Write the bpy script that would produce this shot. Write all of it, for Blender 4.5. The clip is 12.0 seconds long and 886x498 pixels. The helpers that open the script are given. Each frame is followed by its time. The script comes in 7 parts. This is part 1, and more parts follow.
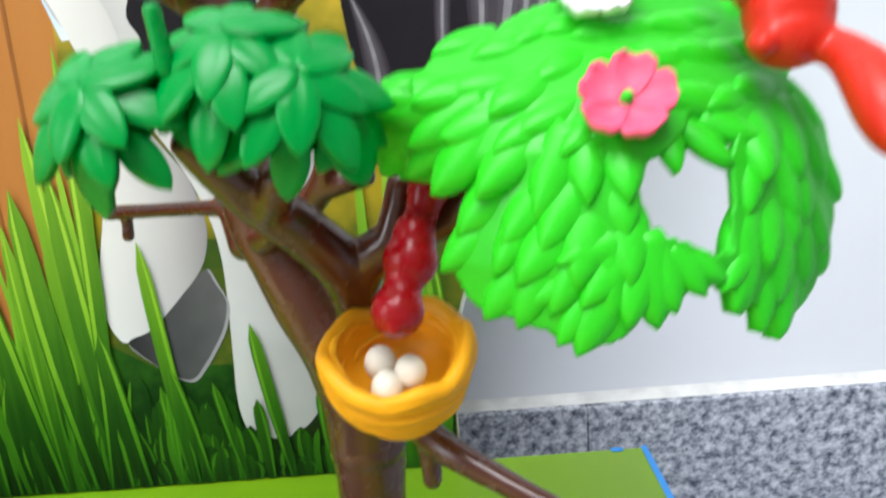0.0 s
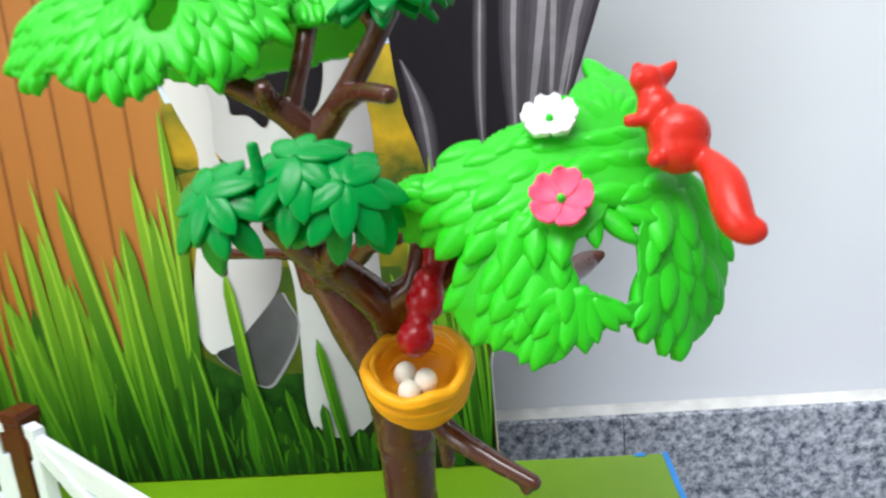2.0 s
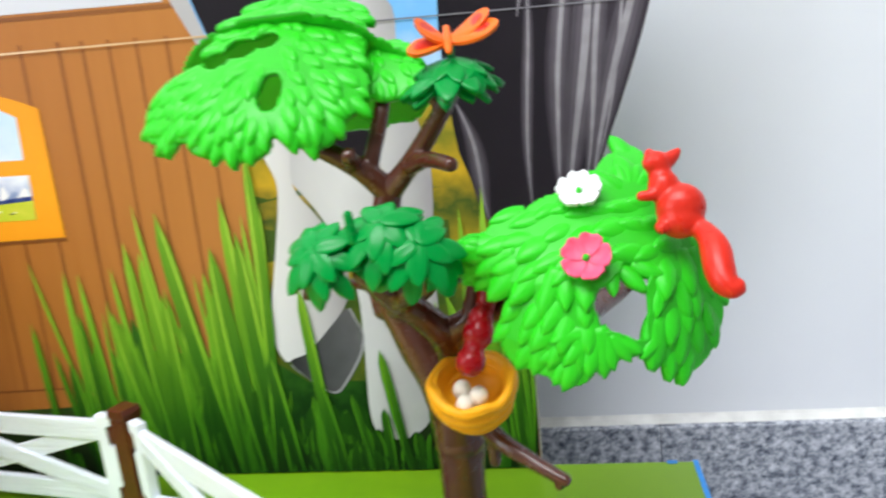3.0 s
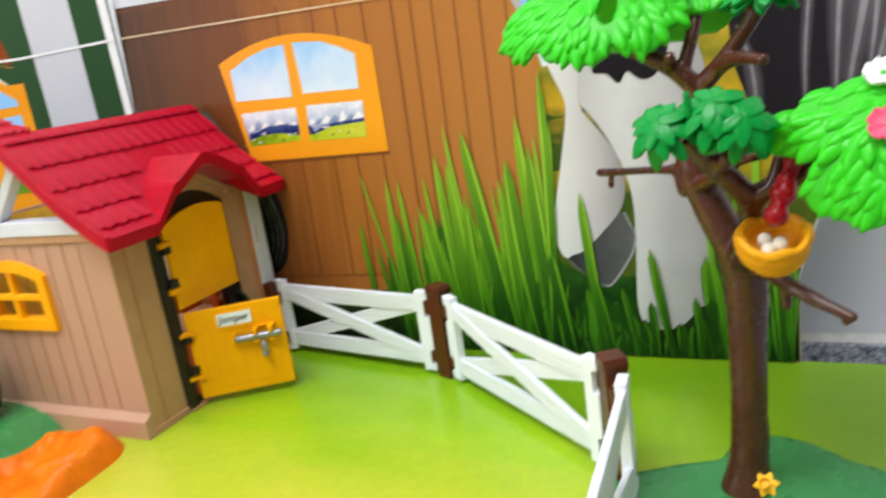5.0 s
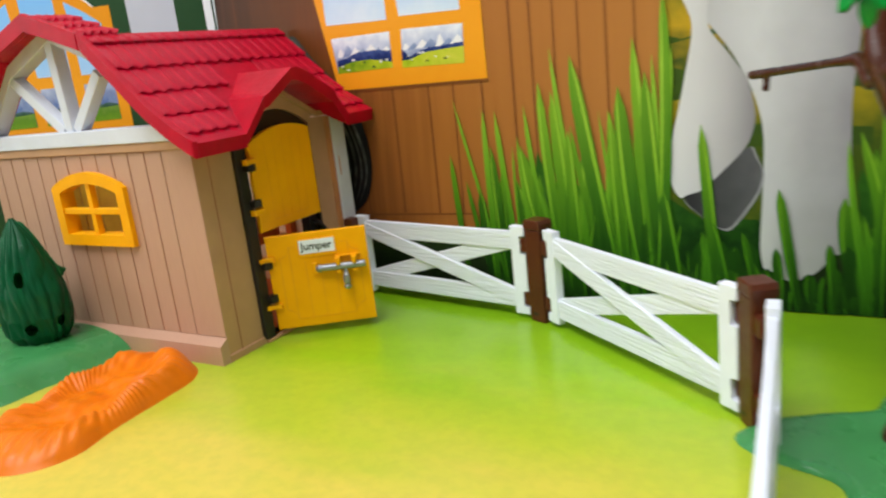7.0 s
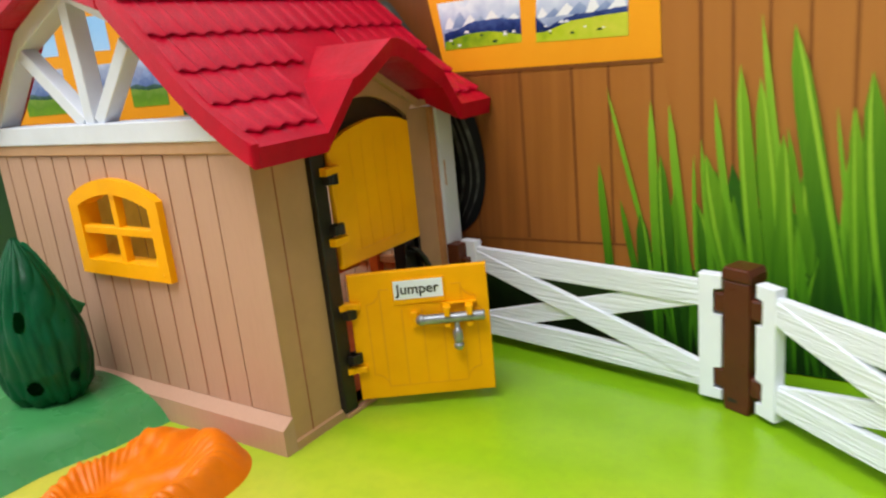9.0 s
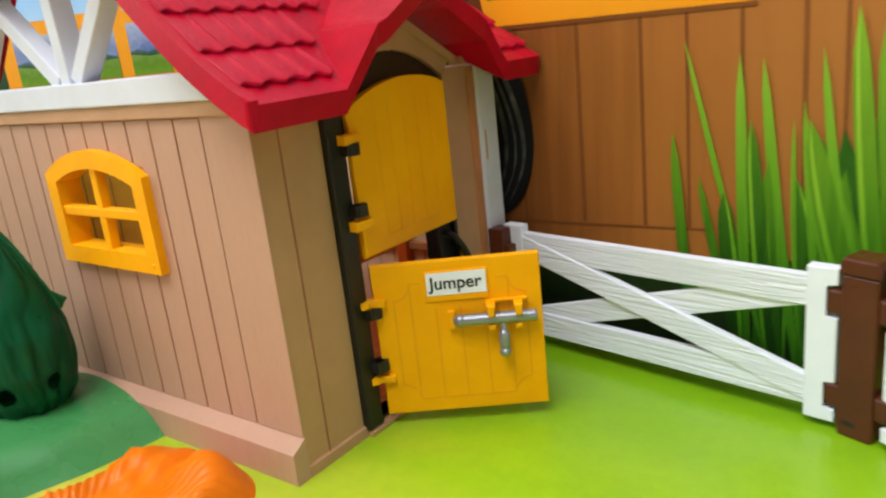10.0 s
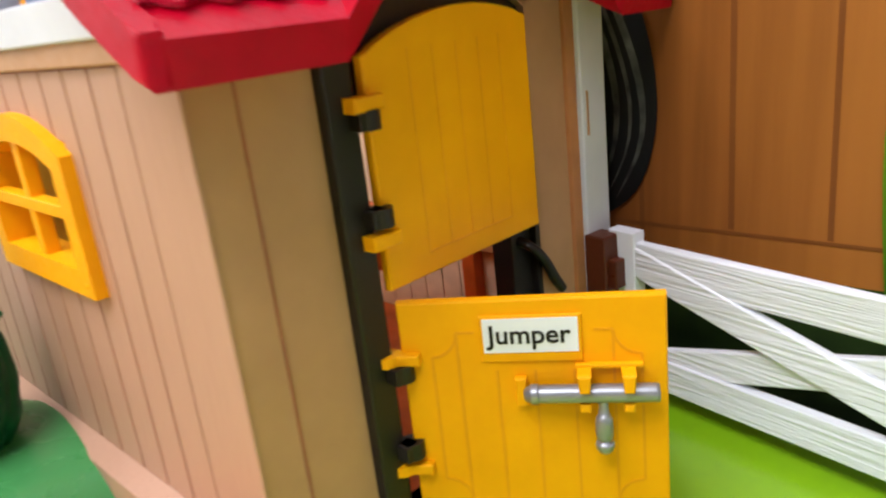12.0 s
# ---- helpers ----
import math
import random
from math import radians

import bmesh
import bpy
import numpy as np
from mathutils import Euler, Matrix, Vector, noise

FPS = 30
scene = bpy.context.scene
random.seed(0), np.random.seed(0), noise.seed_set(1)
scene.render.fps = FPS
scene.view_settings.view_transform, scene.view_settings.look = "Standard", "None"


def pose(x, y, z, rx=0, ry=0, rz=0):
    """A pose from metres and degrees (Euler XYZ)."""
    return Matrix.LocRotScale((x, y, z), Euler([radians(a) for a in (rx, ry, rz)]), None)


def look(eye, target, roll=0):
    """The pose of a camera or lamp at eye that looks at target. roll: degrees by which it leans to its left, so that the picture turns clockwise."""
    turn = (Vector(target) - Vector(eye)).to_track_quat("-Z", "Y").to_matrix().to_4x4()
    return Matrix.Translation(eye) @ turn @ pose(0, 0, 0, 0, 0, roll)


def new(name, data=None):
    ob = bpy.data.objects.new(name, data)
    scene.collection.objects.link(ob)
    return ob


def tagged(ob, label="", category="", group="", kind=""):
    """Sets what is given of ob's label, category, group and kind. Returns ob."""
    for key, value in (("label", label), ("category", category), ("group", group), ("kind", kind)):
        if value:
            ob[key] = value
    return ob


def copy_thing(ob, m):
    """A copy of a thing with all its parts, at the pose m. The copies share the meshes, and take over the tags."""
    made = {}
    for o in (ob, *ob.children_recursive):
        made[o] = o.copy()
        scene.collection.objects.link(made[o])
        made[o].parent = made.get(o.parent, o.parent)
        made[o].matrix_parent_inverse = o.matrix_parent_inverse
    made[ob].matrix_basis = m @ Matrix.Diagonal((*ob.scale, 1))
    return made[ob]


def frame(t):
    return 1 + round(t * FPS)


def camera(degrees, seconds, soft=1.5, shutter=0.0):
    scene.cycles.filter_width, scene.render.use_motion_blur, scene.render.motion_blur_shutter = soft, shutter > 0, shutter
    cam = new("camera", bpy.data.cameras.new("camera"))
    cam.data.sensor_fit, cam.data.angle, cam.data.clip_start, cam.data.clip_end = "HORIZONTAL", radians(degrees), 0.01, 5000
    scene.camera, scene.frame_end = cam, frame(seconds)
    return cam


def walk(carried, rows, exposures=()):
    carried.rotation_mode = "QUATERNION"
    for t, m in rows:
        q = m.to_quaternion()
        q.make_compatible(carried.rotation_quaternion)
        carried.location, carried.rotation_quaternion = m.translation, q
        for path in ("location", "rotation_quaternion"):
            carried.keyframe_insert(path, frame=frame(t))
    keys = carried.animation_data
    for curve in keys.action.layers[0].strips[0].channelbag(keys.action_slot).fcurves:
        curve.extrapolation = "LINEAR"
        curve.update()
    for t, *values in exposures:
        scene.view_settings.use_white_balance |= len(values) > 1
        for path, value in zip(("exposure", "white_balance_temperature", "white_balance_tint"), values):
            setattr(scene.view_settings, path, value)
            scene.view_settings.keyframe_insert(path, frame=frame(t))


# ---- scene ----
cam = camera(61.58, 12.0, soft=2.2, shutter=0.9)
PATH = [
    (0, (1.0234, -3.1071, 1.8107), (1.0039, -1.1754, 1.2927), -4.51),
    (0.5, (1.0705, -3.2013, 1.9173), (1.0486, -1.2654, 1.4152), -5.08),
    (1, (1.0846, -3.3232, 1.9042), (1.0281, -1.3822, 1.4257), -5.44),
    (1.5, (1.1171, -3.4259, 1.9315), (1.0121, -1.4859, 1.4565), -5.60),
    (2, (1.1697, -3.5496, 1.9959), (0.9734, -1.6164, 1.5224), -5.87),
    (2.5, (1.2171, -3.7089, 2.1223), (0.9689, -1.7810, 1.6514), -6.13),
    (2.7, (1.2203, -3.7942, 2.1712), (0.9481, -1.8661, 1.7147), -6.12),
    (4.3, (1.0558, -4.5149, 2.2290), (0.3545, -2.7006, 1.7639), -7.73),
    (4.5, (1.0202, -4.6066, 2.1965), (0.2611, -2.8160, 1.7301), -8.00),
    (5, (1.0111, -4.7567, 2.1287), (0.1436, -3.0261, 1.6261), -8.55),
    (5.5, (0.9850, -4.8803, 2.0274), (0.0486, -3.1918, 1.5058), -8.69),
    (6, (0.9203, -4.9058, 1.8715), (-0.0446, -3.2362, 1.3410), -8.06),
    (6.5, (0.7892, -4.8464, 1.7327), (-0.1795, -3.1683, 1.2370), -7.15),
    (7, (0.5709, -4.6846, 1.6820), (-0.4139, -3.0165, 1.1843), -6.49),
    (7.5, (0.2418, -4.4333, 1.6880), (-0.7950, -2.7966, 1.1918), -6.24),
    (7.7, (0.1370, -4.3178, 1.7094), (-0.9268, -2.6979, 1.2151), -6.06),
    (9.3, (-0.6287, -3.5381, 1.6082), (-1.7618, -1.9758, 1.0834), -6.11),
    (9.5, (-0.7043, -3.4487, 1.5715), (-1.8566, -1.9024, 1.0412), -6.26),
    (10, (-0.8938, -3.2306, 1.5061), (-2.0626, -1.7032, 0.9575), -6.33),
    (10.5, (-1.1080, -2.9980, 1.4318), (-2.3070, -1.4962, 0.8775), -6.79),
    (11, (-1.2838, -2.7785, 1.4604), (-2.5406, -1.3335, 0.8839), -6.61),
    (11.5, (-1.3981, -2.5966, 1.4517), (-2.7029, -1.2091, 0.8414), -6.58),
    (12, (-1.4775, -2.3473, 1.3746), (-2.8263, -1.0077, 0.7531), -6.58),
]
# eye and target in decimetres
walk(cam, [(t, look(Vector(eye) * 0.1, Vector(target) * 0.1, roll)) for t, eye, target, roll in PATH],
     [(0.0, -0.09, 6200, 10), (1.0, -0.22, 6200, 10), (2.5, -0.21, 6200, 10), (4.5, -0.36, 6520, 10), (6.0, -0.42, 6520, 10), (7.0, -0.58, 6520, 10), (9.5, -0.46, 6520, 10), (11.0, -0.45, 6520, 18), (12.0, -0.16, 6500, 16)])

from mathutils.geometry import tessellate_polygon

# ---- world, lamps, exposure ----
scene.view_settings.exposure = 0.0
world = bpy.data.worlds.new("room_world")
scene.world = world
world.use_nodes = True
world.node_tree.nodes["Background"].inputs["Color"].default_value = (0.9, 0.95, 1.0, 1)
world.node_tree.nodes["Background"].inputs["Strength"].default_value = 0.3


def area_lamp(name, eye, target, size, size_y, watts, color):
    data = bpy.data.lights.new(name, "AREA")
    data.shape, data.size, data.size_y, data.energy, data.color = "RECTANGLE", size, size_y, watts, color
    ob = new(name, data)
    ob.matrix_world = look(eye, target)
    return tagged(ob, "soft bright light aimed at the play set, itself unseen", "lamp", kind="structure")


area_lamp("ceiling_lamp", (-0.16, -0.72, 1.42), (-0.05, -0.15, 0.0), 1.1, 0.9, 42.5, (0.98, 0.985, 1.0))
# unseen side light added for the light from the left; the room has no window
area_lamp("left_side_light", (-1.55, -1.3, 0.75), (0.0, -0.2, 0.1), 0.8, 1.0, 15.0, (0.95, 0.98, 1.0))


# ---- materials ----
def srgb(r, g, b):
    out = []
    for c in (r, g, b):
        c /= 255.0
        out.append(c / 12.92 if c <= 0.04045 else ((c + 0.055) / 1.055) ** 2.4)
    return (*out, 1.0)


def mat_base(name):
    m = bpy.data.materials.new(name)
    m.use_nodes = True
    nt = m.node_tree
    return m, nt, nt.nodes["Principled BSDF"]


def node(nt, kind, **values):
    n = nt.nodes.new(kind)
    for key, value in values.items():
        n.inputs[key.replace("_", " ")].default_value = value
    return n


def coords(nt, scale=1.0):
    tc = nt.nodes.new("ShaderNodeTexCoord")
    mp = nt.nodes.new("ShaderNodeMapping")
    mp.inputs["Scale"].default_value = (scale, scale, scale) if not isinstance(scale, tuple) else scale
    nt.links.new(tc.outputs["Object"], mp.inputs["Vector"])
    return mp.outputs["Vector"]


def mixed(nt, fac, a, b):
    mx = nt.nodes.new("ShaderNodeMix")
    mx.data_type = "RGBA"
    for socket, value in ((mx.inputs[6], a), (mx.inputs[7], b)):
        if isinstance(value, tuple):
            socket.default_value = value
        else:
            nt.links.new(value, socket)
    if isinstance(fac, float):
        mx.inputs[0].default_value = fac
    else:
        nt.links.new(fac, mx.inputs[0])
    return mx.outputs[2]


def ramp(nt, fac, stops):
    r = nt.nodes.new("ShaderNodeValToRGB")
    els = r.color_ramp.elements
    while len(els) < len(stops):
        els.new(0.5)
    for e, (p, c) in zip(els, stops):
        e.position, e.color = p, c if isinstance(c, tuple) else (c, c, c, 1)
    nt.links.new(fac, r.inputs["Fac"])
    return r.outputs["Color"]


def bumped(nt, bsdf, height, strength, distance):
    b = nt.nodes.new("ShaderNodeBump")
    b.inputs["Strength"].default_value, b.inputs["Distance"].default_value = strength, distance
    nt.links.new(height, b.inputs["Height"])
    nt.links.new(b.outputs["Normal"], bsdf.inputs["Normal"])


def plastic(name, rgb, rough=0.38, grain=600.0, bump=0.15, vary=0.10, soft=0.0, spec=0.36, stretch=1.0):
    """Moulded toy plastic: cloudy colour, fine texture, uneven gloss."""
    m, nt, b = mat_base(name)
    c = srgb(*rgb)
    dark = tuple(v * (1 - 1.6 * vary) for v in c[:3]) + (1,)
    light = tuple(min(1, v * (1 + vary)) for v in c[:3]) + (1,)
    big = node(nt, "ShaderNodeTexNoise", Scale=70.0, Detail=3.0)
    fine = node(nt, "ShaderNodeTexNoise", Scale=grain, Detail=4.0)
    v = coords(nt)
    nt.links.new(coords(nt, stretch), big.inputs["Vector"]), nt.links.new(v, fine.inputs["Vector"])
    nt.links.new(ramp(nt, big.outputs["Fac"], ((0.3, dark), (0.7, light))), b.inputs["Base Color"])
    nt.links.new(ramp(nt, fine.outputs["Fac"], ((0.3, rough - 0.07), (0.7, rough + 0.1))), b.inputs["Roughness"])
    b.inputs["Specular IOR Level"].default_value = spec
    if soft:
        b.inputs["Subsurface Weight"].default_value = soft
        b.inputs["Subsurface Radius"].default_value = (0.004, 0.004, 0.003)
        b.inputs["Subsurface Scale"].default_value = 0.5
    bumped(nt, b, fine.outputs["Fac"], bump, 0.0004)
    return m


def grooved(name, rgb, stretch, rough=0.45, depth=0.0005, strength=0.6, vary=0.08):
    """Plastic with moulded wood grain; stretch: scale along each axis."""
    m, nt, b = mat_base(name)
    c = srgb(*rgb)
    dark = tuple(v * (1 - 2 * vary) for v in c[:3]) + (1,)
    v = coords(nt, stretch)
    n = node(nt, "ShaderNodeTexNoise", Scale=1.0, Detail=5.0, Distortion=0.8)
    nt.links.new(v, n.inputs["Vector"])
    w = ramp(nt, n.outputs["Fac"], ((0.38, 0.0), (0.5, 1.0), (0.62, 0.1)))
    nt.links.new(mixed(nt, w, dark, c), b.inputs["Base Color"])
    b.inputs["Roughness"].default_value = rough
    bumped(nt, b, w, strength, depth)
    return m


def printed(name, stops, axis=2, lo=0.0, hi=0.2, noise_scale=90.0, amount=0.12, rough=0.3, stretch=(1.0, 1.0, 1.0)):
    """Printed card: a colour run along one axis of the card, with a mottled ink."""
    m, nt, b = mat_base(name)
    tc = nt.nodes.new("ShaderNodeTexCoord")
    sep = nt.nodes.new("ShaderNodeSeparateXYZ")
    nt.links.new(tc.outputs["Object"], sep.inputs[0])
    rg = nt.nodes.new("ShaderNodeMapRange")
    rg.inputs["From Min"].default_value, rg.inputs["From Max"].default_value = lo, hi
    nt.links.new(sep.outputs[axis], rg.inputs["Value"])
    n = node(nt, "ShaderNodeTexNoise", Scale=noise_scale, Detail=4.0)
    nt.links.new(coords(nt, stretch), n.inputs["Vector"])
    add = nt.nodes.new("ShaderNodeMath")
    add.operation = "MULTIPLY_ADD"
    sub = nt.nodes.new("ShaderNodeMath")
    sub.operation = "SUBTRACT"
    sub.inputs[1].default_value = 0.5
    nt.links.new(n.outputs["Fac"], sub.inputs[0])
    nt.links.new(sub.outputs[0], add.inputs[0])
    add.inputs[1].default_value = amount * 2
    nt.links.new(rg.outputs["Result"], add.inputs[2])
    nt.links.new(ramp(nt, add.outputs[0], [(p, srgb(*c)) for p, c in stops]), b.inputs["Base Color"])
    b.inputs["Roughness"].default_value = rough + 0.10
    b.inputs["Specular IOR Level"].default_value = 0.16
    return m


def granite():
    m, nt, b = mat_base("granite")
    v = coords(nt)
    vo = node(nt, "ShaderNodeTexVoronoi", Scale=520.0)
    n1 = node(nt, "ShaderNodeTexNoise", Scale=170.0, Detail=6.0, Roughness=0.66)
    n2 = node(nt, "ShaderNodeTexNoise", Scale=420.0, Detail=3.0)
    for t in (vo, n1, n2):
        nt.links.new(v, t.inputs["Vector"])
    base = ramp(nt, n1.outputs["Fac"], ((0.35, srgb(78, 84, 97)), (0.44, srgb(132, 138, 150)), (0.54, srgb(184, 188, 198)), (0.66, srgb(222, 225, 231))))
    spots = ramp(nt, vo.outputs["Color"], ((0.06, 0.0), (0.20, 1.0)))
    grains = mixed(nt, spots, srgb(126, 130, 139), base)
    nt.links.new(mixed(nt, ramp(nt, n2.outputs["Fac"], ((0.62, 0.0), (0.78, 0.4))), grains, srgb(225, 225, 226)), b.inputs["Base Color"])
    b.inputs["Roughness"].default_value = 0.22
    return m


def wall_paint(name, rgb, rough=0.55):
    m, nt, b = mat_base(name)
    v = coords(nt)
    n = node(nt, "ShaderNodeTexNoise", Scale=6.0, Detail=4.0)
    f = node(nt, "ShaderNodeTexNoise", Scale=350.0, Detail=3.0)
    nt.links.new(v, n.inputs["Vector"]), nt.links.new(v, f.inputs["Vector"])
    c = srgb(*rgb)
    nt.links.new(ramp(nt, n.outputs["Fac"], ((0.3, tuple(x * 0.95 for x in c[:3]) + (1,)), (0.7, c))), b.inputs["Base Color"])
    b.inputs["Roughness"].default_value = rough
    bumped(nt, b, f.outputs["Fac"], 0.08, 0.0005)
    return m


def play_mat_print():
    """Meadow print: lime green turning to straw yellow, olive at the far right."""
    m, nt, b = mat_base("meadow_print")
    tc = nt.nodes.new("ShaderNodeTexCoord")
    sep = nt.nodes.new("ShaderNodeSeparateXYZ")
    nt.links.new(tc.outputs["Object"], sep.inputs[0])
    stretch = nt.nodes.new("ShaderNodeMapping")
    stretch.inputs["Scale"].default_value = (9.0, 26.0, 1.0)
    nt.links.new(tc.outputs["Object"], stretch.inputs["Vector"])
    n = node(nt, "ShaderNodeTexNoise", Scale=1.0, Detail=3.0)
    nt.links.new(stretch.outputs["Vector"], n.inputs["Vector"])
    fine = node(nt, "ShaderNodeTexNoise", Scale=160.0, Detail=3.0)
    nt.links.new(tc.outputs["Object"], fine.inputs["Vector"])
    rg = nt.nodes.new("ShaderNodeMapRange")
    rg.inputs["From Min"].default_value, rg.inputs["From Max"].default_value = -0.04, -0.30
    nt.links.new(sep.outputs[1], rg.inputs["Value"])
    ma = nt.nodes.new("ShaderNodeMath")
    ma.operation = "MULTIPLY_ADD"
    ma.inputs[1].default_value = 0.5
    nt.links.new(n.outputs["Fac"], ma.inputs[0])
    sb = nt.nodes.new("ShaderNodeMath")
    sb.operation = "SUBTRACT"
    sb.inputs[1].default_value = 0.25
    nt.links.new(rg.outputs["Result"], sb.inputs[0])
    nt.links.new(sb.outputs[0], ma.inputs[2])
    lawn = ramp(nt, ma.outputs[0], ((0.0, srgb(122, 172, 18)), (0.35, srgb(150, 192, 26)), (0.62, srgb(186, 198, 52)), (0.9, srgb(222, 202, 84))))
    rx = nt.nodes.new("ShaderNodeMapRange")
    rx.inputs["From Min"].default_value, rx.inputs["From Max"].default_value = 0.02, 0.17
    nt.links.new(sep.outputs[0], rx.inputs["Value"])
    c = mixed(nt, rx.outputs["Result"], lawn, srgb(114, 150, 36))
    nt.links.new(mixed(nt, ramp(nt, fine.outputs["Fac"], ((0.35, 0.12), (0.6, 0.0))), c, srgb(110, 150, 40)), b.inputs["Base Color"])
    b.inputs["Roughness"].default_value = 0.28
    return m


M = dict(
    wall=wall_paint("white_wall", (243, 246, 251)), ceiling=wall_paint("ceiling_paint", (236, 236, 232), 0.8),
    room=wall_paint("room_wall", (238, 236, 232)), floor=wall_paint("floor_tile", (120, 110, 98), 0.4), granite=granite(), caulk=plastic("white_caulk", (236, 236, 232), 0.5),
    meadow=play_mat_print(), card=wall_paint("grey_card", (178, 178, 172), 0.7), tape=plastic("blue_tape", (60, 140, 215), 0.5),
    bark=plastic("brown_plastic", (80, 41, 28), 0.22, 240.0, 0.14, 0.07, 0.0, 0.6), post=plastic("post_brown_plastic", (86, 39, 20), 0.34, 420.0, 0.2),
    lime=plastic("lime_plastic", (52, 202, 28), 0.34, 500.0, 0.1, 0.06, 0.05, 0.34), lime_back=plastic("lime_shell_plastic", (50, 192, 28), 0.4, 500.0, 0.1, 0.06),
    dark_leaf=plastic("deep_green_plastic", (0, 144, 56), 0.25, 500.0, 0.06, 0.08, 0.0, 0.26), bush=plastic("bush_green_plastic", (6, 108, 64), 0.34, 300.0, 0.12, 0.1),
    hill=plastic("mound_green_plastic", (64, 142, 80), 0.27, 50.0, 0.0, 0.03, 0.0, 0.5), orange=plastic("orange_plastic", (234, 120, 4), 0.36, 300.0, 0.15, 0.08, 0.06, 0.28),
    nest=plastic("straw_yellow_plastic", (250, 172, 22), 0.45, 260.0, 0.3, 0.08, 0.1, 0.25), egg=plastic("cream_plastic", (240, 230, 212), 0.45),
    bird=plastic("cherry_red_plastic", (156, 2, 16), 0.26, 500.0, 0.05, 0.08, 0.04), squirrel=plastic("coral_red_plastic", (214, 44, 26), 0.32, 400.0, 0.08, 0.06, 0.15),
    pink=plastic("pink_plastic", (240, 92, 126), 0.45, 400.0, 0.1, 0.05, 0.1), white=plastic("white_plastic", (240, 242, 240), 0.4, 400.0, 0.08, 0.03),
    fence=grooved("white_wood_plastic", (238, 243, 254), (14.0, 300.0, 420.0), 0.42, 0.0006, 0.60, 0.026), stile=plastic("white_fence_plastic", (238, 243, 254), 0.42, 300.0, 0.12, 0.02), butter=plastic("bright_orange_plastic", (250, 112, 22), 0.4),
    daff=plastic("sunny_yellow_plastic", (250, 190, 20), 0.4), stem=plastic("stem_green_plastic", (30, 150, 90), 0.4),
    wall_beige=grooved("beige_plank_plastic", (190, 149, 124), (420.0, 420.0, 40.0), 0.5, 0.0002, 0.25, 0.02), beige=plastic("beige_plastic", (190, 147, 110), 0.5, 420.0, 0.2, 0.04),
    groove=plastic("groove_brown", (168, 110, 82), 0.6), yellow=plastic("door_yellow_plastic", (255, 176, 0), 0.44, 420.0, 0.1, 0.04, 0.05, 0.2),
    roof=plastic("raspberry_red_plastic", (186, 0, 36), 0.36, 420.0, 0.35, 0.10, 0.0, 0.22), roof_tile=plastic("raspberry_shingle_plastic", (188, 0, 40), 0.38, 12.0, 0.3, 0.14, 0.0, 0.26, (0.16, 0.016, 0.3)), black=plastic("black_plastic", (34, 30, 29), 0.36, 420.0, 0.2),
    trim=plastic("cream_white_plastic", (216, 222, 232), 0.42, 400.0, 0.08, 0.03), silver=None, label=plastic("paper_label", (236, 242, 255), 0.6, 600.0, 0.05, 0.01), ink=plastic("black_ink", (22, 22, 24), 0.6),
    tan=plastic("tan_plastic", (188, 128, 82), 0.5), rust=plastic("rust_orange_plastic", (216, 100, 36), 0.45, 200.0, 0.4, 0.15), ochre=plastic("ochre_plastic", (250, 205, 70), 0.5), cream=plastic("cream_plank_plastic", (238, 208, 170), 0.5),
)
silver, nts, bs = mat_base("grey_metallic_plastic")
bs.inputs["Base Color"].default_value, bs.inputs["Metallic"].default_value, bs.inputs["Roughness"].default_value = srgb(150, 154, 162), 0.55, 0.34
M["silver"] = silver
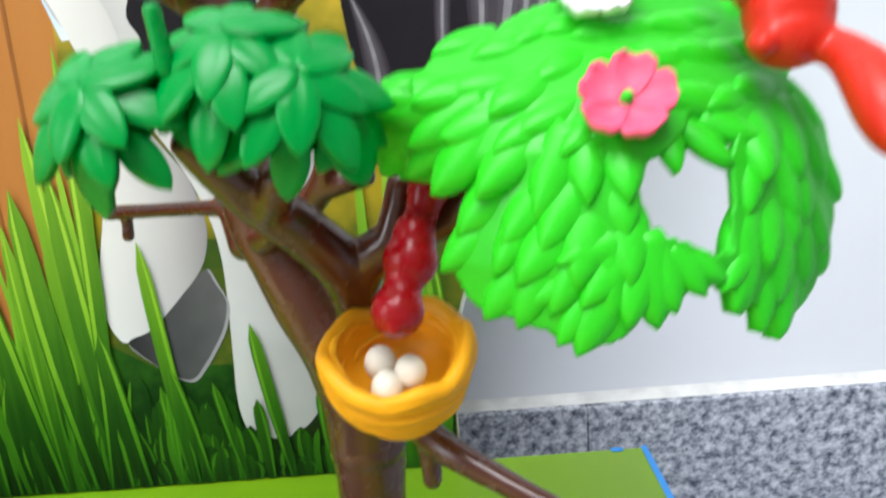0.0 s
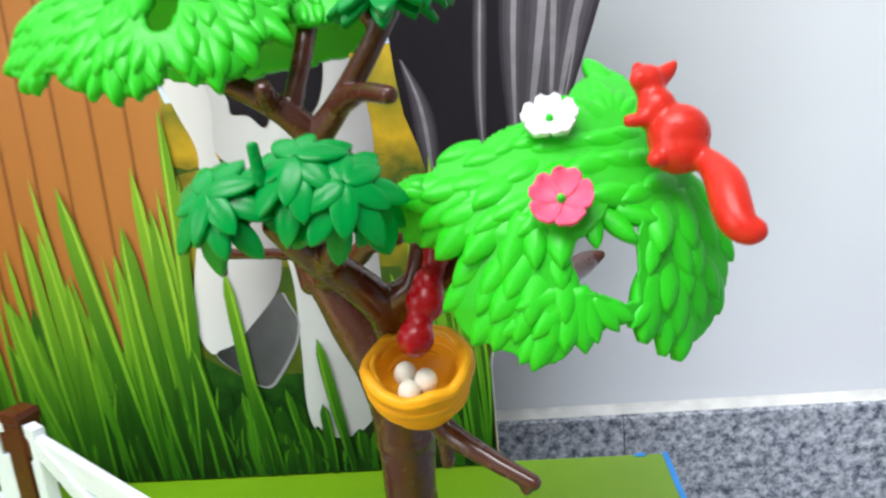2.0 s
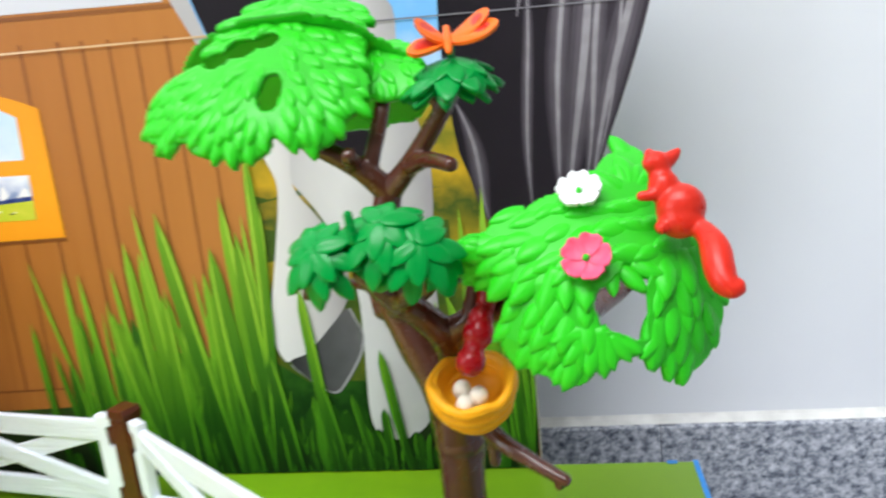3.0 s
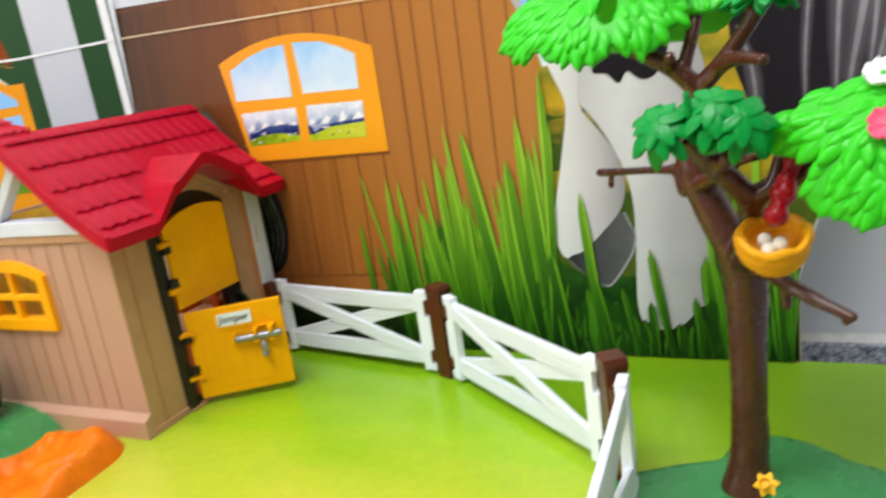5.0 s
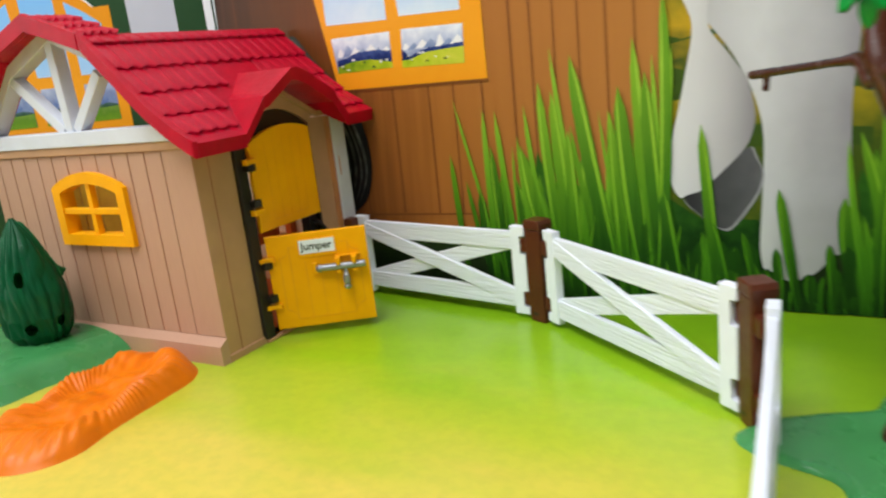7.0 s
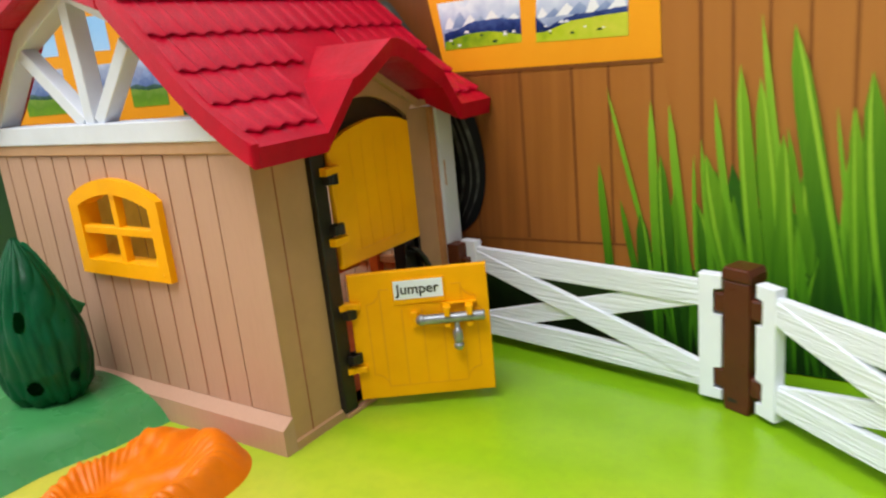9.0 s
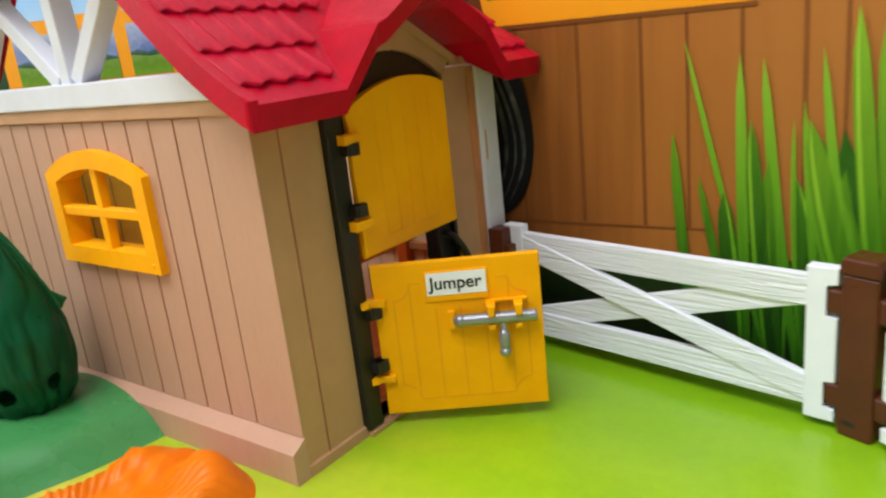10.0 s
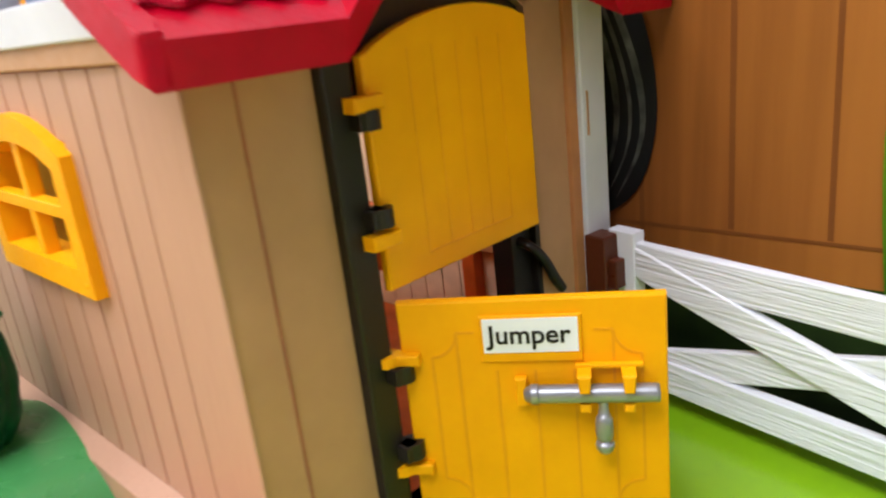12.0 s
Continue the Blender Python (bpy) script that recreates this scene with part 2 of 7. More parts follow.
# printed inks
INK = dict(
    fold=printed("fold_print", ((0.0, (150, 148, 152)), (1.0, (176, 173, 178))), 2, 0.02, 0.24, 30.0, 0.4),
    crease=printed("crease_print", ((0.0, (196, 170, 140)), (0.5, (226, 200, 164)), (1.0, (200, 164, 116))), 0, -0.42, -0.04, 60.0, 0.3), crease_dark=printed("dark_crease_print", ((0.0, (88, 86, 92)), (1.0, (140, 138, 146))), 0, -0.05, 0.17, 60.0, 0.3),
    shade_low=printed("low_streak_print", ((0.0, (56, 51, 58)), (1.0, (88, 82, 90))), 2, 0.1, 0.3, 60.0, 0.4),
    # boards and joints darken leftwards: printed tone with the folded corner's shade mixed in
    boards=printed("shaded_board_print", ((0.0, (64, 38, 20)), (0.32, (112, 63, 27)), (0.58, (164, 103, 44)), (1.0, (178, 118, 58))), 0, -0.42, -0.04, 130.0, 0.13, 0.3, (1.0, 1.0, 0.05)),
    board_line=printed("shaded_board_line_print", ((0.0, (86, 48, 22)), (0.5, (120, 70, 32)), (1.0, (144, 91, 43))), 0, -0.42, -0.04), sky=printed("sky_print", ((0.0, (222, 232, 242)), (0.5, (190, 214, 238)), (1.0, (120, 182, 236))), 2, 0.19, 0.25, 46.0, 0.42),
    frame=printed("orange_frame_print", ((0.0, (226, 140, 18)), (0.5, (240, 160, 28)), (1.0, (232, 148, 22))), 2, 0.1, 0.25), hills=printed("blue_hill_print", ((0.0, (16, 40, 34)), (0.5, (22, 42, 104)), (1.0, (70, 92, 150))), 2, 0.166, 0.180, 300.0, 0.4),
    lawn=printed("lawn_print", ((0.0, (96, 140, 20)), (0.5, (176, 194, 30)), (1.0, (206, 204, 70))), 0, -0.31, -0.16, 150.0, 0.5), snow=printed("snow_print", ((0.0, (120, 134, 176)), (0.4, (186, 196, 220)), (0.7, (232, 236, 244)), (1.0, (176, 196, 226))), 2, 0.168, 0.20, 110.0, 0.32),
    white=printed("pale_print", ((0.0, (222, 222, 220)), (0.6, (192, 189, 190)), (1.0, (156, 152, 154))), 2, 0.02, 0.24, 22.0, 0.35), white_b=printed("cool_pale_print", ((0.0, (174, 172, 174)), (0.5, (206, 205, 206)), (1.0, (144, 140, 144))), 0, -0.05, 0.06, 22.0, 0.2),
    grey=printed("grey_print", ((0.0, (44, 44, 46)), (0.6, (92, 92, 94)), (1.0, (150, 150, 150))), 0, -0.04, 0.03, 60.0, 0.2), black=printed("black_print", ((0.0, (27, 23, 29)), (0.6, (38, 33, 40)), (1.0, (60, 54, 62))), 0, 0.06, 0.2, 40.0, 0.15),
    dim=printed("dim_streak_print", ((0.0, (44, 39, 46)), (1.0, (66, 60, 68))), 2, 0.1, 0.3, 60.0, 0.4), shade=printed("soft_streak_print", ((0.0, (60, 55, 62)), (1.0, (104, 98, 106))), 2, 0.1, 0.3, 60.0, 0.4), streak=printed("streak_print", ((0.0, (96, 92, 98)), (1.0, (170, 166, 172))), 2, 0.1, 0.3, 120.0, 0.4), field=printed("field_print", ((0.0, (70, 88, 24)), (0.25, (160, 140, 30)), (0.45, (64, 82, 30)), (0.62, (190, 154, 34)), (0.8, (120, 118, 34)), (1.0, (206, 172, 52))), 2, 0.1, 0.215, 70.0, 0.16),
    dusk=printed("dark_grass_print", ((0.0, (14, 20, 14)), (0.6, (34, 52, 22)), (1.0, (60, 84, 26))), 2, 0.0, 0.06, 120.0, 0.3),
    grass_a=printed("deep_grass_print", ((0.0, (12, 36, 10)), (0.25, (30, 74, 14)), (0.5, (60, 112, 20)), (1.0, (106, 154, 36))), 2, 0.0, 0.15, 420.0, 0.17, 0.3, (1.0, 1.0, 0.05)), grass_b=printed("mid_grass_print", ((0.0, (18, 50, 12)), (0.25, (46, 98, 16)), (0.5, (86, 138, 24)), (1.0, (130, 174, 44))), 2, 0.0, 0.15, 420.0, 0.17, 0.3, (1.0, 1.0, 0.05)),
    grass_c=printed("light_grass_print", ((0.0, (36, 84, 14)), (0.25, (66, 124, 20)), (0.5, (104, 160, 32)), (1.0, (140, 182, 52))), 2, 0.0, 0.15, 420.0, 0.17, 0.3, (1.0, 1.0, 0.05)), rib=printed("grass_rib_print", ((0.0, (36, 90, 14)), (0.25, (82, 142, 24)), (0.5, (128, 178, 40)), (1.0, (166, 200, 66))), 2, 0.0, 0.15, 420.0, 0.17, 0.3, (1.0, 1.0, 0.05)),
    far_peak=printed("far_peak_print", ((0.0, (74, 96, 150)), (0.5, (104, 124, 172)), (1.0, (150, 168, 206))), 2, 0.158, 0.172, 300.0, 0.4), hills_low=printed("wooded_hill_print", ((0.0, (34, 70, 40)), (0.5, (52, 84, 66)), (1.0, (80, 104, 110))), 2, 0.156, 0.163, 300.0, 0.5), pasture=printed("pasture_print", ((0.0, (110, 150, 30)), (0.5, (92, 134, 34)), (1.0, (120, 150, 60))), 2, 0.147, 0.160, 200.0, 0.5),
    limb=printed("limb_print", ((0.0, (222, 221, 220)), (0.35, (208, 206, 206)), (0.65, (186, 183, 184)), (0.88, (158, 154, 156)), (1.0, (138, 134, 137))), 0, -0.048, 0.002, 22.0, 0.06),
    peak=printed("blue_peak_print", ((0.0, (120, 138, 180)), (0.5, (150, 166, 200)), (1.0, (206, 214, 230))), 2, 0.176, 0.186, 300.0, 0.4),
    strand=printed("strand_print", ((0.0, (44, 46, 44)), (0.5, (92, 96, 88)), (1.0, (146, 150, 138))), 2, 0.05, 0.21, 160.0, 0.6), grass_d=printed("under_grass_print", ((0.0, (8, 28, 9)), (0.5, (20, 58, 14)), (1.0, (46, 96, 22))), 2, 0.0, 0.08, 140.0, 0.4), pine=printed("bottle_green_print", ((0.0, (36, 66, 36)), (1.0, (44, 78, 46))), 2, 0.1, 0.3), paper=printed("white_print", ((0.0, (184, 188, 200)), (1.0, (204, 206, 214))), 2, 0.15, 0.3),
    blue=printed("pale_blue_print", ((0.0, (206, 224, 240)), (0.6, (150, 200, 244)), (1.0, (130, 190, 244))), 2, 0.14, 0.25), ornament=printed("ornament_print", ((0.0, (130, 60, 14)), (0.5, (190, 118, 26)), (1.0, (170, 80, 20))), 0, 0.05, 0.2, 220.0, 0.6),
    edge=printed("white_edge_print", ((0.0, (226, 226, 230)), (1.0, (240, 240, 242))), 2, 0.0, 0.3), hair=printed("dark_lock_print", ((0.0, (20, 20, 20)), (0.5, (30, 31, 30)), (1.0, (84, 88, 80))), 2, 0.05, 0.21, 60.0, 0.15),
)


# ---- builders ----
def part(name, bm, material, parent=None, label="", smooth=False):
    me = bpy.data.meshes.new(name)
    bmesh.ops.recalc_face_normals(bm, faces=bm.faces)
    bm.to_mesh(me)
    bm.free()
    me.materials.append(material)
    if smooth:
        for p in me.polygons:
            p.use_smooth = True
    ob = new(name, me)
    if parent:
        ob.parent = parent
    if label:
        ob["label"] = label
    return ob


def sharing(name, me, parent, m):
    ob = new(name, me)
    ob.parent = parent
    ob.matrix_basis = m
    return ob


def thing(name, at, label, category, group="", rz=0.0):
    e = new(name)
    e.empty_display_size = 0.01
    e.matrix_basis = pose(*at, 0, 0, rz)
    return tagged(e, label, category, group)


def box(bm, lo, hi, bevel=0.0, seg=2):
    vs = [bm.verts.new((x, y, z)) for x in (lo[0], hi[0]) for y in (lo[1], hi[1]) for z in (lo[2], hi[2])]
    fs = [bm.faces.new([vs[i] for i in f]) for f in ((0, 1, 3, 2), (4, 6, 7, 5), (0, 4, 5, 1), (2, 3, 7, 6), (0, 2, 6, 4), (1, 5, 7, 3))]
    if bevel:
        es = list({e for f in fs for e in f.edges})
        bmesh.ops.bevel(bm, geom=es, offset=bevel, segments=seg, affect="EDGES", profile=0.5)
    return bm


def box_bm(lo, hi, bevel=0.0, seg=2):
    return box(bmesh.new(), lo, hi, bevel, seg)


def prism(bm, outline, y0, y1, to=lambda x, y, z: (x, y, z), bevel=0.0):
    """A flat outline of (x, z) points, drawn out from y0 to y1."""
    a = [bm.verts.new(to(x, y0, z)) for x, z in outline]
    b = [bm.verts.new(to(x, y1, z)) for x, z in outline]
    fs = [bm.faces.new(a), bm.faces.new(b[::-1])]
    for i in range(len(a)):
        j = (i + 1) % len(a)
        fs.append(bm.faces.new((a[j], a[i], b[i], b[j])))
    if bevel:
        es = list(set(fs[0].edges) | set(fs[1].edges))
        bmesh.ops.bevel(bm, geom=es, offset=bevel, segments=2, affect="EDGES", profile=0.5)
    return bm


def ring_prism(bm, outer, inner, y0, y1, to=lambda x, y, z: (x, y, z)):
    """A frame between two outlines of as many points."""
    rows = [[bm.verts.new(to(x, y, z)) for x, z in line] for line, y in ((outer, y0), (inner, y0), (inner, y1), (outer, y1))]
    n = len(outer)
    for i in range(n):
        j = (i + 1) % n
        for k in range(4):
            p, q = rows[k], rows[(k + 1) % 4]
            bm.faces.new((p[i], p[j], q[j], q[i]))
    return bm


def spline(pts, per=6, closed=False):
    """Catmull-Rom through tuples of any length."""
    out, n = [], len(pts)
    spans = n if closed else n - 1
    for i in range(spans):
        p = [pts[(i + k) % n] if closed else pts[min(max(i + k, 0), n - 1)] for k in (-1, 0, 1, 2)]
        for s in range(per):
            t = s / per
            out.append(tuple(0.5 * (2 * b + (c - a) * t + (2 * a - 5 * b + 4 * c - d) * t * t + (3 * b - a - 3 * c + d) * t ** 3) for a, b, c, d in zip(*p)))
    if not closed:
        out.append(tuple(pts[-1]))
    return out


def tube(bm, pts, per=5, seg=14, rough=0.0, flare=0.0):
    """A limb through (x, y, z, radius) points, with lumps, closed at both ends."""
    line = spline(pts, per)
    rings = []
    for i, (x, y, z, r) in enumerate(line):
        a, b = Vector(line[max(i - 1, 0)][:3]), Vector(line[min(i + 1, len(line) - 1)][:3])
        d = (b - a).normalized()
        u = d.cross(Vector((0.3, 0.9, 0.2))).normalized()
        w = d.cross(u)
        ring = []
        for k in range(seg):
            t = 2 * math.pi * k / seg
            rr = r * (1 + rough * (noise.noise(Vector((x, y, z)) * 90 + Vector((math.cos(t), math.sin(t), 0)) * 1.2) + 0.55 * noise.noise(Vector((math.cos(t) * 2.6, math.sin(t) * 2.6, (x + y + z) * 130)))))
            ring.append(bm.verts.new(Vector((x, y, z)) + (u * math.cos(t) + w * math.sin(t)) * rr))
        rings.append(ring)
    for p, q in zip(rings, rings[1:]):
        for k in range(seg):
            bm.faces.new((p[k], p[(k + 1) % seg], q[(k + 1) % seg], q[k]))
    for ring, s in ((rings[0], -1), (rings[-1], 1)):
        c = sum((v.co for v in ring), Vector()) / seg
        far = line[1] if s < 0 else line[-2]
        own = line[0] if s < 0 else line[-1]
        d = (Vector(own[:3]) - Vector(far[:3])).normalized() * own[3]
        for shrink, push in ((0.86, 0.35), (0.55, 0.62)):
            nxt = [bm.verts.new(c + (v.co - c) * shrink + d * push) for v in ring] if shrink > 0.8 else [bm.verts.new(c + d * push + (v.co - c - d * 0.35) * 0.64) for v in ring]
            for k in range(seg):
                bm.faces.new((ring[k], ring[(k + 1) % seg], nxt[(k + 1) % seg], nxt[k]))
            ring = nxt
        tip = bm.verts.new(c + d * 0.72)
        for k in range(seg):
            bm.faces.new((ring[k], ring[(k + 1) % seg], tip))
    return bm


def ball(bm, at, radii, m=None, seg=14):
    out = bmesh.ops.create_uvsphere(bm, u_segments=seg, v_segments=max(6, seg // 2 + 1), radius=1.0)
    t = Matrix.Translation(at) @ (m or Matrix()) @ Matrix.Diagonal((*radii, 1))
    bmesh.ops.transform(bm, matrix=t, verts=out["verts"])
    return bm


def frame_of(at, along, out_dir, size=(1, 1, 1)):
    """A pose whose y runs along and whose z points out."""
    y = Vector(along).normalized()
    z = Vector(out_dir)
    z = (z - y * z.dot(y)).normalized()
    x = y.cross(z)
    m = Matrix((x, y, z)).transposed().to_4x4()
    return Matrix.Translation(at) @ m @ Matrix.Diagonal((*size, 1))


def leaf_mesh(name, material, fat=0.24, ridge=0.05, rows=7, cols=8, wide=0.29, sharp=1.5, shape=0.9):
    """A moulded leaf 1 long, puffed, with a keel or a crease and a pointed tip."""
    bm = bmesh.new()
    grid = []
    for i in range(rows + 1):
        t = i / rows
        w = wide * math.sin(math.pi * min(1, 0.10 + 0.9 * t) ** shape) ** 0.85 + 0.006
        row = []
        for j in range(cols + 1):
            s = 2 * j / cols - 1
            h = fat * w / wide * (1 - abs(s) ** sharp) * (1 - 0.25 * t) + ridge * max(0, 1 - abs(s) * 3.5) * math.sin(math.pi * min(1, t + 0.15)) - 0.12 * t * t - 0.07
            row.append(bm.verts.new((s * w, t, h)))
        grid.append(row)
    for a, b in zip(grid, grid[1:]):
        for j in range(cols):
            bm.faces.new((a[j], a[j + 1], b[j + 1], b[j]))
    rim = [r[0] for r in grid] + [grid[-1][j] for j in range(1, cols)] + [r[-1] for r in grid[::-1]] + [grid[0][j] for j in range(cols - 1, 0, -1)]
    low = [bm.verts.new((v.co.x * 0.9, v.co.y, v.co.z - 0.16)) for v in rim]
    for k in range(len(rim)):
        n = (k + 1) % len(rim)
        bm.faces.new((rim[n], rim[k], low[k], low[n]))
    bmesh.ops.recalc_face_normals(bm, faces=bm.faces)
    me = bpy.data.meshes.new(name)
    bm.to_mesh(me)
    bm.free()
    me.materials.append(material)
    for p in me.polygons:
        p.use_smooth = True
    return me


def on_card(x, z):
    """Places on the upright drawing of the backdrop, brought onto the leaning card."""
    near = max(0.0, 0.0110 - 0.0577 * z) / 0.42 * min(1.0, z / 0.03)
    return x - (x - 0.05) * near, z + (0.19 - z) * near


def flat(name, outline, material, parent, lift, smooth=0, label="", upright=True):
    """An inked area on a card, (x, z) points, lift: its layer."""
    if parent is back and upright:
        outline = [on_card(x, z) for x, z in outline]
    pts = spline(outline, smooth, True) if smooth else outline
    bm = bmesh.new()
    vs = [bm.verts.new((x, -0.00012 * lift, z)) for x, z in pts]
    for tri in tessellate_polygon([[Vector((x, z, 0)) for x, z in pts]]):
        bm.faces.new([vs[i] for i in tri])
    return part(name, bm, material, parent, label)


# ---- the room ----
def structure(name, lo, hi, material, label, category):
    return tagged(part(name, box_bm(lo, hi), material, None, label), label, category, kind="structure")


structure("wall_north", (-2.1, 0.110, -0.9), (2.1, 0.20, 1.5), M["wall"], "plain white painted kitchen wall behind the counter", "wall")
# unseen walls close the room; their off-white paint is there to bounce light
structure("wall_south", (-2.1, -2.6, -0.9), (2.1, -2.5, 1.5), M["room"], "unseen plain off-white wall closing the room", "wall")
structure("wall_west", (-2.2, -2.5, -0.9), (-2.1, 0.110, 1.5), M["room"], "unseen plain off-white wall closing the room", "wall")
structure("wall_east", (2.1, -2.5, -0.9), (2.2, 0.110, 1.5), M["room"], "unseen plain off-white wall closing the room", "wall")
structure("ceiling", (-2.2, -2.6, 1.5), (2.2, 0.20, 1.6), M["ceiling"], "plain white ceiling over the room", "ceiling")
structure("floor", (-2.2, -2.6, -1.0), (2.2, 0.20, -0.9), M["floor"], "grey-brown tiled floor of the room", "floor")
tagged(part("countertop", box_bm((-2.1, -0.72, -0.155), (2.1, 0.0995, -0.125), 0.002), M["granite"]), "polished grey speckled granite countertop against white wall", "countertop", kind="structure")
# granite upstand in lengths, with a joint between them
for xa, xb in ((-2.1, -1.0212), (-1.0208, 0.1778), (0.1782, 1.3768), (1.3772, 2.1)):
    tagged(part("upstand", box_bm((xa, 0.0995, -0.125), (xb, 0.1098, -0.0355), 0.0009), M["granite"]), "grey speckled granite upstand along the white wall", "upstand", kind="structure")
bm = bmesh.new()
prism(bm, [(0.1098, -0.0300), (0.1084, -0.0318), (0.1062, -0.0338), (0.1045, -0.0353), (0.1098, -0.0353)], -2.09, 2.09, lambda x, y, z: (y, x, z))
tagged(part("trim", bm, M["caulk"]), "thin white caulk bead between wall and granite", "caulk", kind="structure")
tagged(part("cardboard_box", box_bm((-0.855, -0.615, -0.125), (0.1830, -0.0095, -0.0024), 0.001), M["card"]), "closed plain grey cardboard box under the play mat", "box")

# ---- printed play mat and the two cards behind it ----
mat_thing = thing("play_mat", (0, 0, -0.0024), "printed card play mat with green and yellow meadow", "play mat")
part("card", box_bm((-0.86, -0.62, 0.0), (0.1832, -0.0088, 0.0024), 0.0004), M["meadow"], mat_thing)
bm = bmesh.new()
box(bm, (0.1818, -0.085, 0.0025), (0.1846, -0.0080, 0.0028))
box(bm, (0.1838, -0.085, 0.0001), (0.1846, -0.0080, 0.0025))
part("tape_strip", bm, M["tape"], mat_thing, "blue masking tape along the card edge")
part("tape_corner", box_bm((0.1680, -0.0112, 0.0025), (0.1735, -0.0080, 0.0030), 0.0002), M["tape"], mat_thing, "scrap of blue masking tape")

back = thing("backdrop_card", (0, 0, 0), "tall printed box card with wooden barn wall, window and tall grass", "backdrop")
# the card leans back a little
back.matrix_basis = pose(0, -0.0110, 0, -3.3)
right_edge = [(0.1000, 0.0), (0.1005, 0.055), (0.1120, 0.092), (0.1335, 0.1477), (0.1482, 0.190), (0.1680, 0.250), (0.2010, 0.350)]
bm = prism(bmesh.new(), [(-0.41, 0.0)] + right_edge + [(-0.41, 0.350)], 0.0, 0.0022)
part("card", bm, M["card"], back)
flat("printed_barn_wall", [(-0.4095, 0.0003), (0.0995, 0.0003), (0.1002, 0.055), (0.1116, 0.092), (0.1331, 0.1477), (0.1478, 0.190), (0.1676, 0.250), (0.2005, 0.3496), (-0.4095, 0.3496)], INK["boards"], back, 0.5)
# boards
flat("printed_rail", [(-0.409, 0.0), (-0.06, 0.0), (-0.06, 0.048), (-0.20, 0.0425), (-0.409, 0.0400)], INK["dusk"], back, 1)
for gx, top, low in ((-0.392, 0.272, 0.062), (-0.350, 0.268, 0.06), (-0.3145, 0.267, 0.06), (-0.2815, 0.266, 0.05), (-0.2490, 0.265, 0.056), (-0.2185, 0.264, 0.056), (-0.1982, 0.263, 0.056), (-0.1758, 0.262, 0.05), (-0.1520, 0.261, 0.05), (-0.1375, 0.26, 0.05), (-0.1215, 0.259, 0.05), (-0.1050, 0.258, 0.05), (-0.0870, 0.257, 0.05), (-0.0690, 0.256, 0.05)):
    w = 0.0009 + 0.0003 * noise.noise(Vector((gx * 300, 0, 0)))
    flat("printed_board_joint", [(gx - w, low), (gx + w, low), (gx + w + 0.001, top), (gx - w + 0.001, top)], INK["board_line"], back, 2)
flat("printed_board_joint", [(-0.409, 0.0520), (-0.19, 0.0548), (-0.19, 0.0560), (-0.409, 0.0535)], INK["board_line"], back, 2)
flat("printed_beam", [(-0.409, 0.284), (-0.05, 0.270), (-0.05, 0.2725), (-0.409, 0.2865)], INK["board_line"], back, 2)
flat("printed_shelf", [(-0.409, 0.2885), (-0.085, 0.275), (-0.085, 0.30), (-0.409, 0.31)], INK["paper"], back, 2)
flat("printed_sky", [(-0.36, 0.297), (-0.12, 0.287), (-0.12, 0.33), (-0.36, 0.34)], INK["blue"], back, 3)
# landscape beside the barn
flat("printed_meadow", [(-0.0525, 0.05), (0.0995, 0.05), (0.1112, 0.092), (0.1327, 0.1477), (0.1475, 0.190), (0.1555, 0.214), (-0.0490, 0.215)], INK["field"], back, 3)
flat("printed_undergrowth", [(-0.165, 0.001), (0.0990, 0.001), (0.0995, 0.052), (0.060, 0.060), (0.020, 0.055), (-0.03, 0.056), (-0.055, 0.072), (-0.085, 0.064), (-0.12, 0.045), (-0.15, 0.022)], INK["grass_d"], back, 4, upright=False)
flat("printed_sky", [(-0.0465, 0.1960), (0.0, 0.2000), (0.05, 0.2125), (0.15, 0.2160), (0.192, 0.33), (-0.090, 0.33)], INK["sky"], back, 4)
for za, zb, ink in ((0.094, 0.112, "dusk"), (0.126, 0.150, "dusk"), (0.160, 0.168, "dusk")):
    flat("printed_hedge", [(-0.0515, za), (-0.030, za + 0.004), (0.06, za + 0.002), (0.06, zb - 0.006), (-0.02, zb), (-0.040, zb - 0.005), (-0.0490, zb - 0.002)], INK[ink], back, 3.6)
# pale and dark printed shapes
flat("printed_pale_shape", [(-0.0520, 0.218), (-0.040, 0.252), (0.000, 0.275), (0.0385, 0.262), (0.0415, 0.2325), (0.0472, 0.2038), (0.0527, 0.181), (0.0525, 0.155), (0.0495, 0.120), (0.0500, 0.060), (0.0450, 0.034), (0.0347, 0.0248), (0.0285, 0.0204), (0.0200, 0.0178), (0.0105, 0.0190), (0.0055, 0.0260), (0.0035, 0.0390), (0.0042, 0.0590), (0.0052, 0.0860), (0.0050, 0.1040), (0.0025, 0.1195), (-0.0037, 0.1369), (-0.0140, 0.1560), (-0.0260, 0.172), (-0.0370, 0.188)], INK["white_b"], back, 5, 5, upright=False)
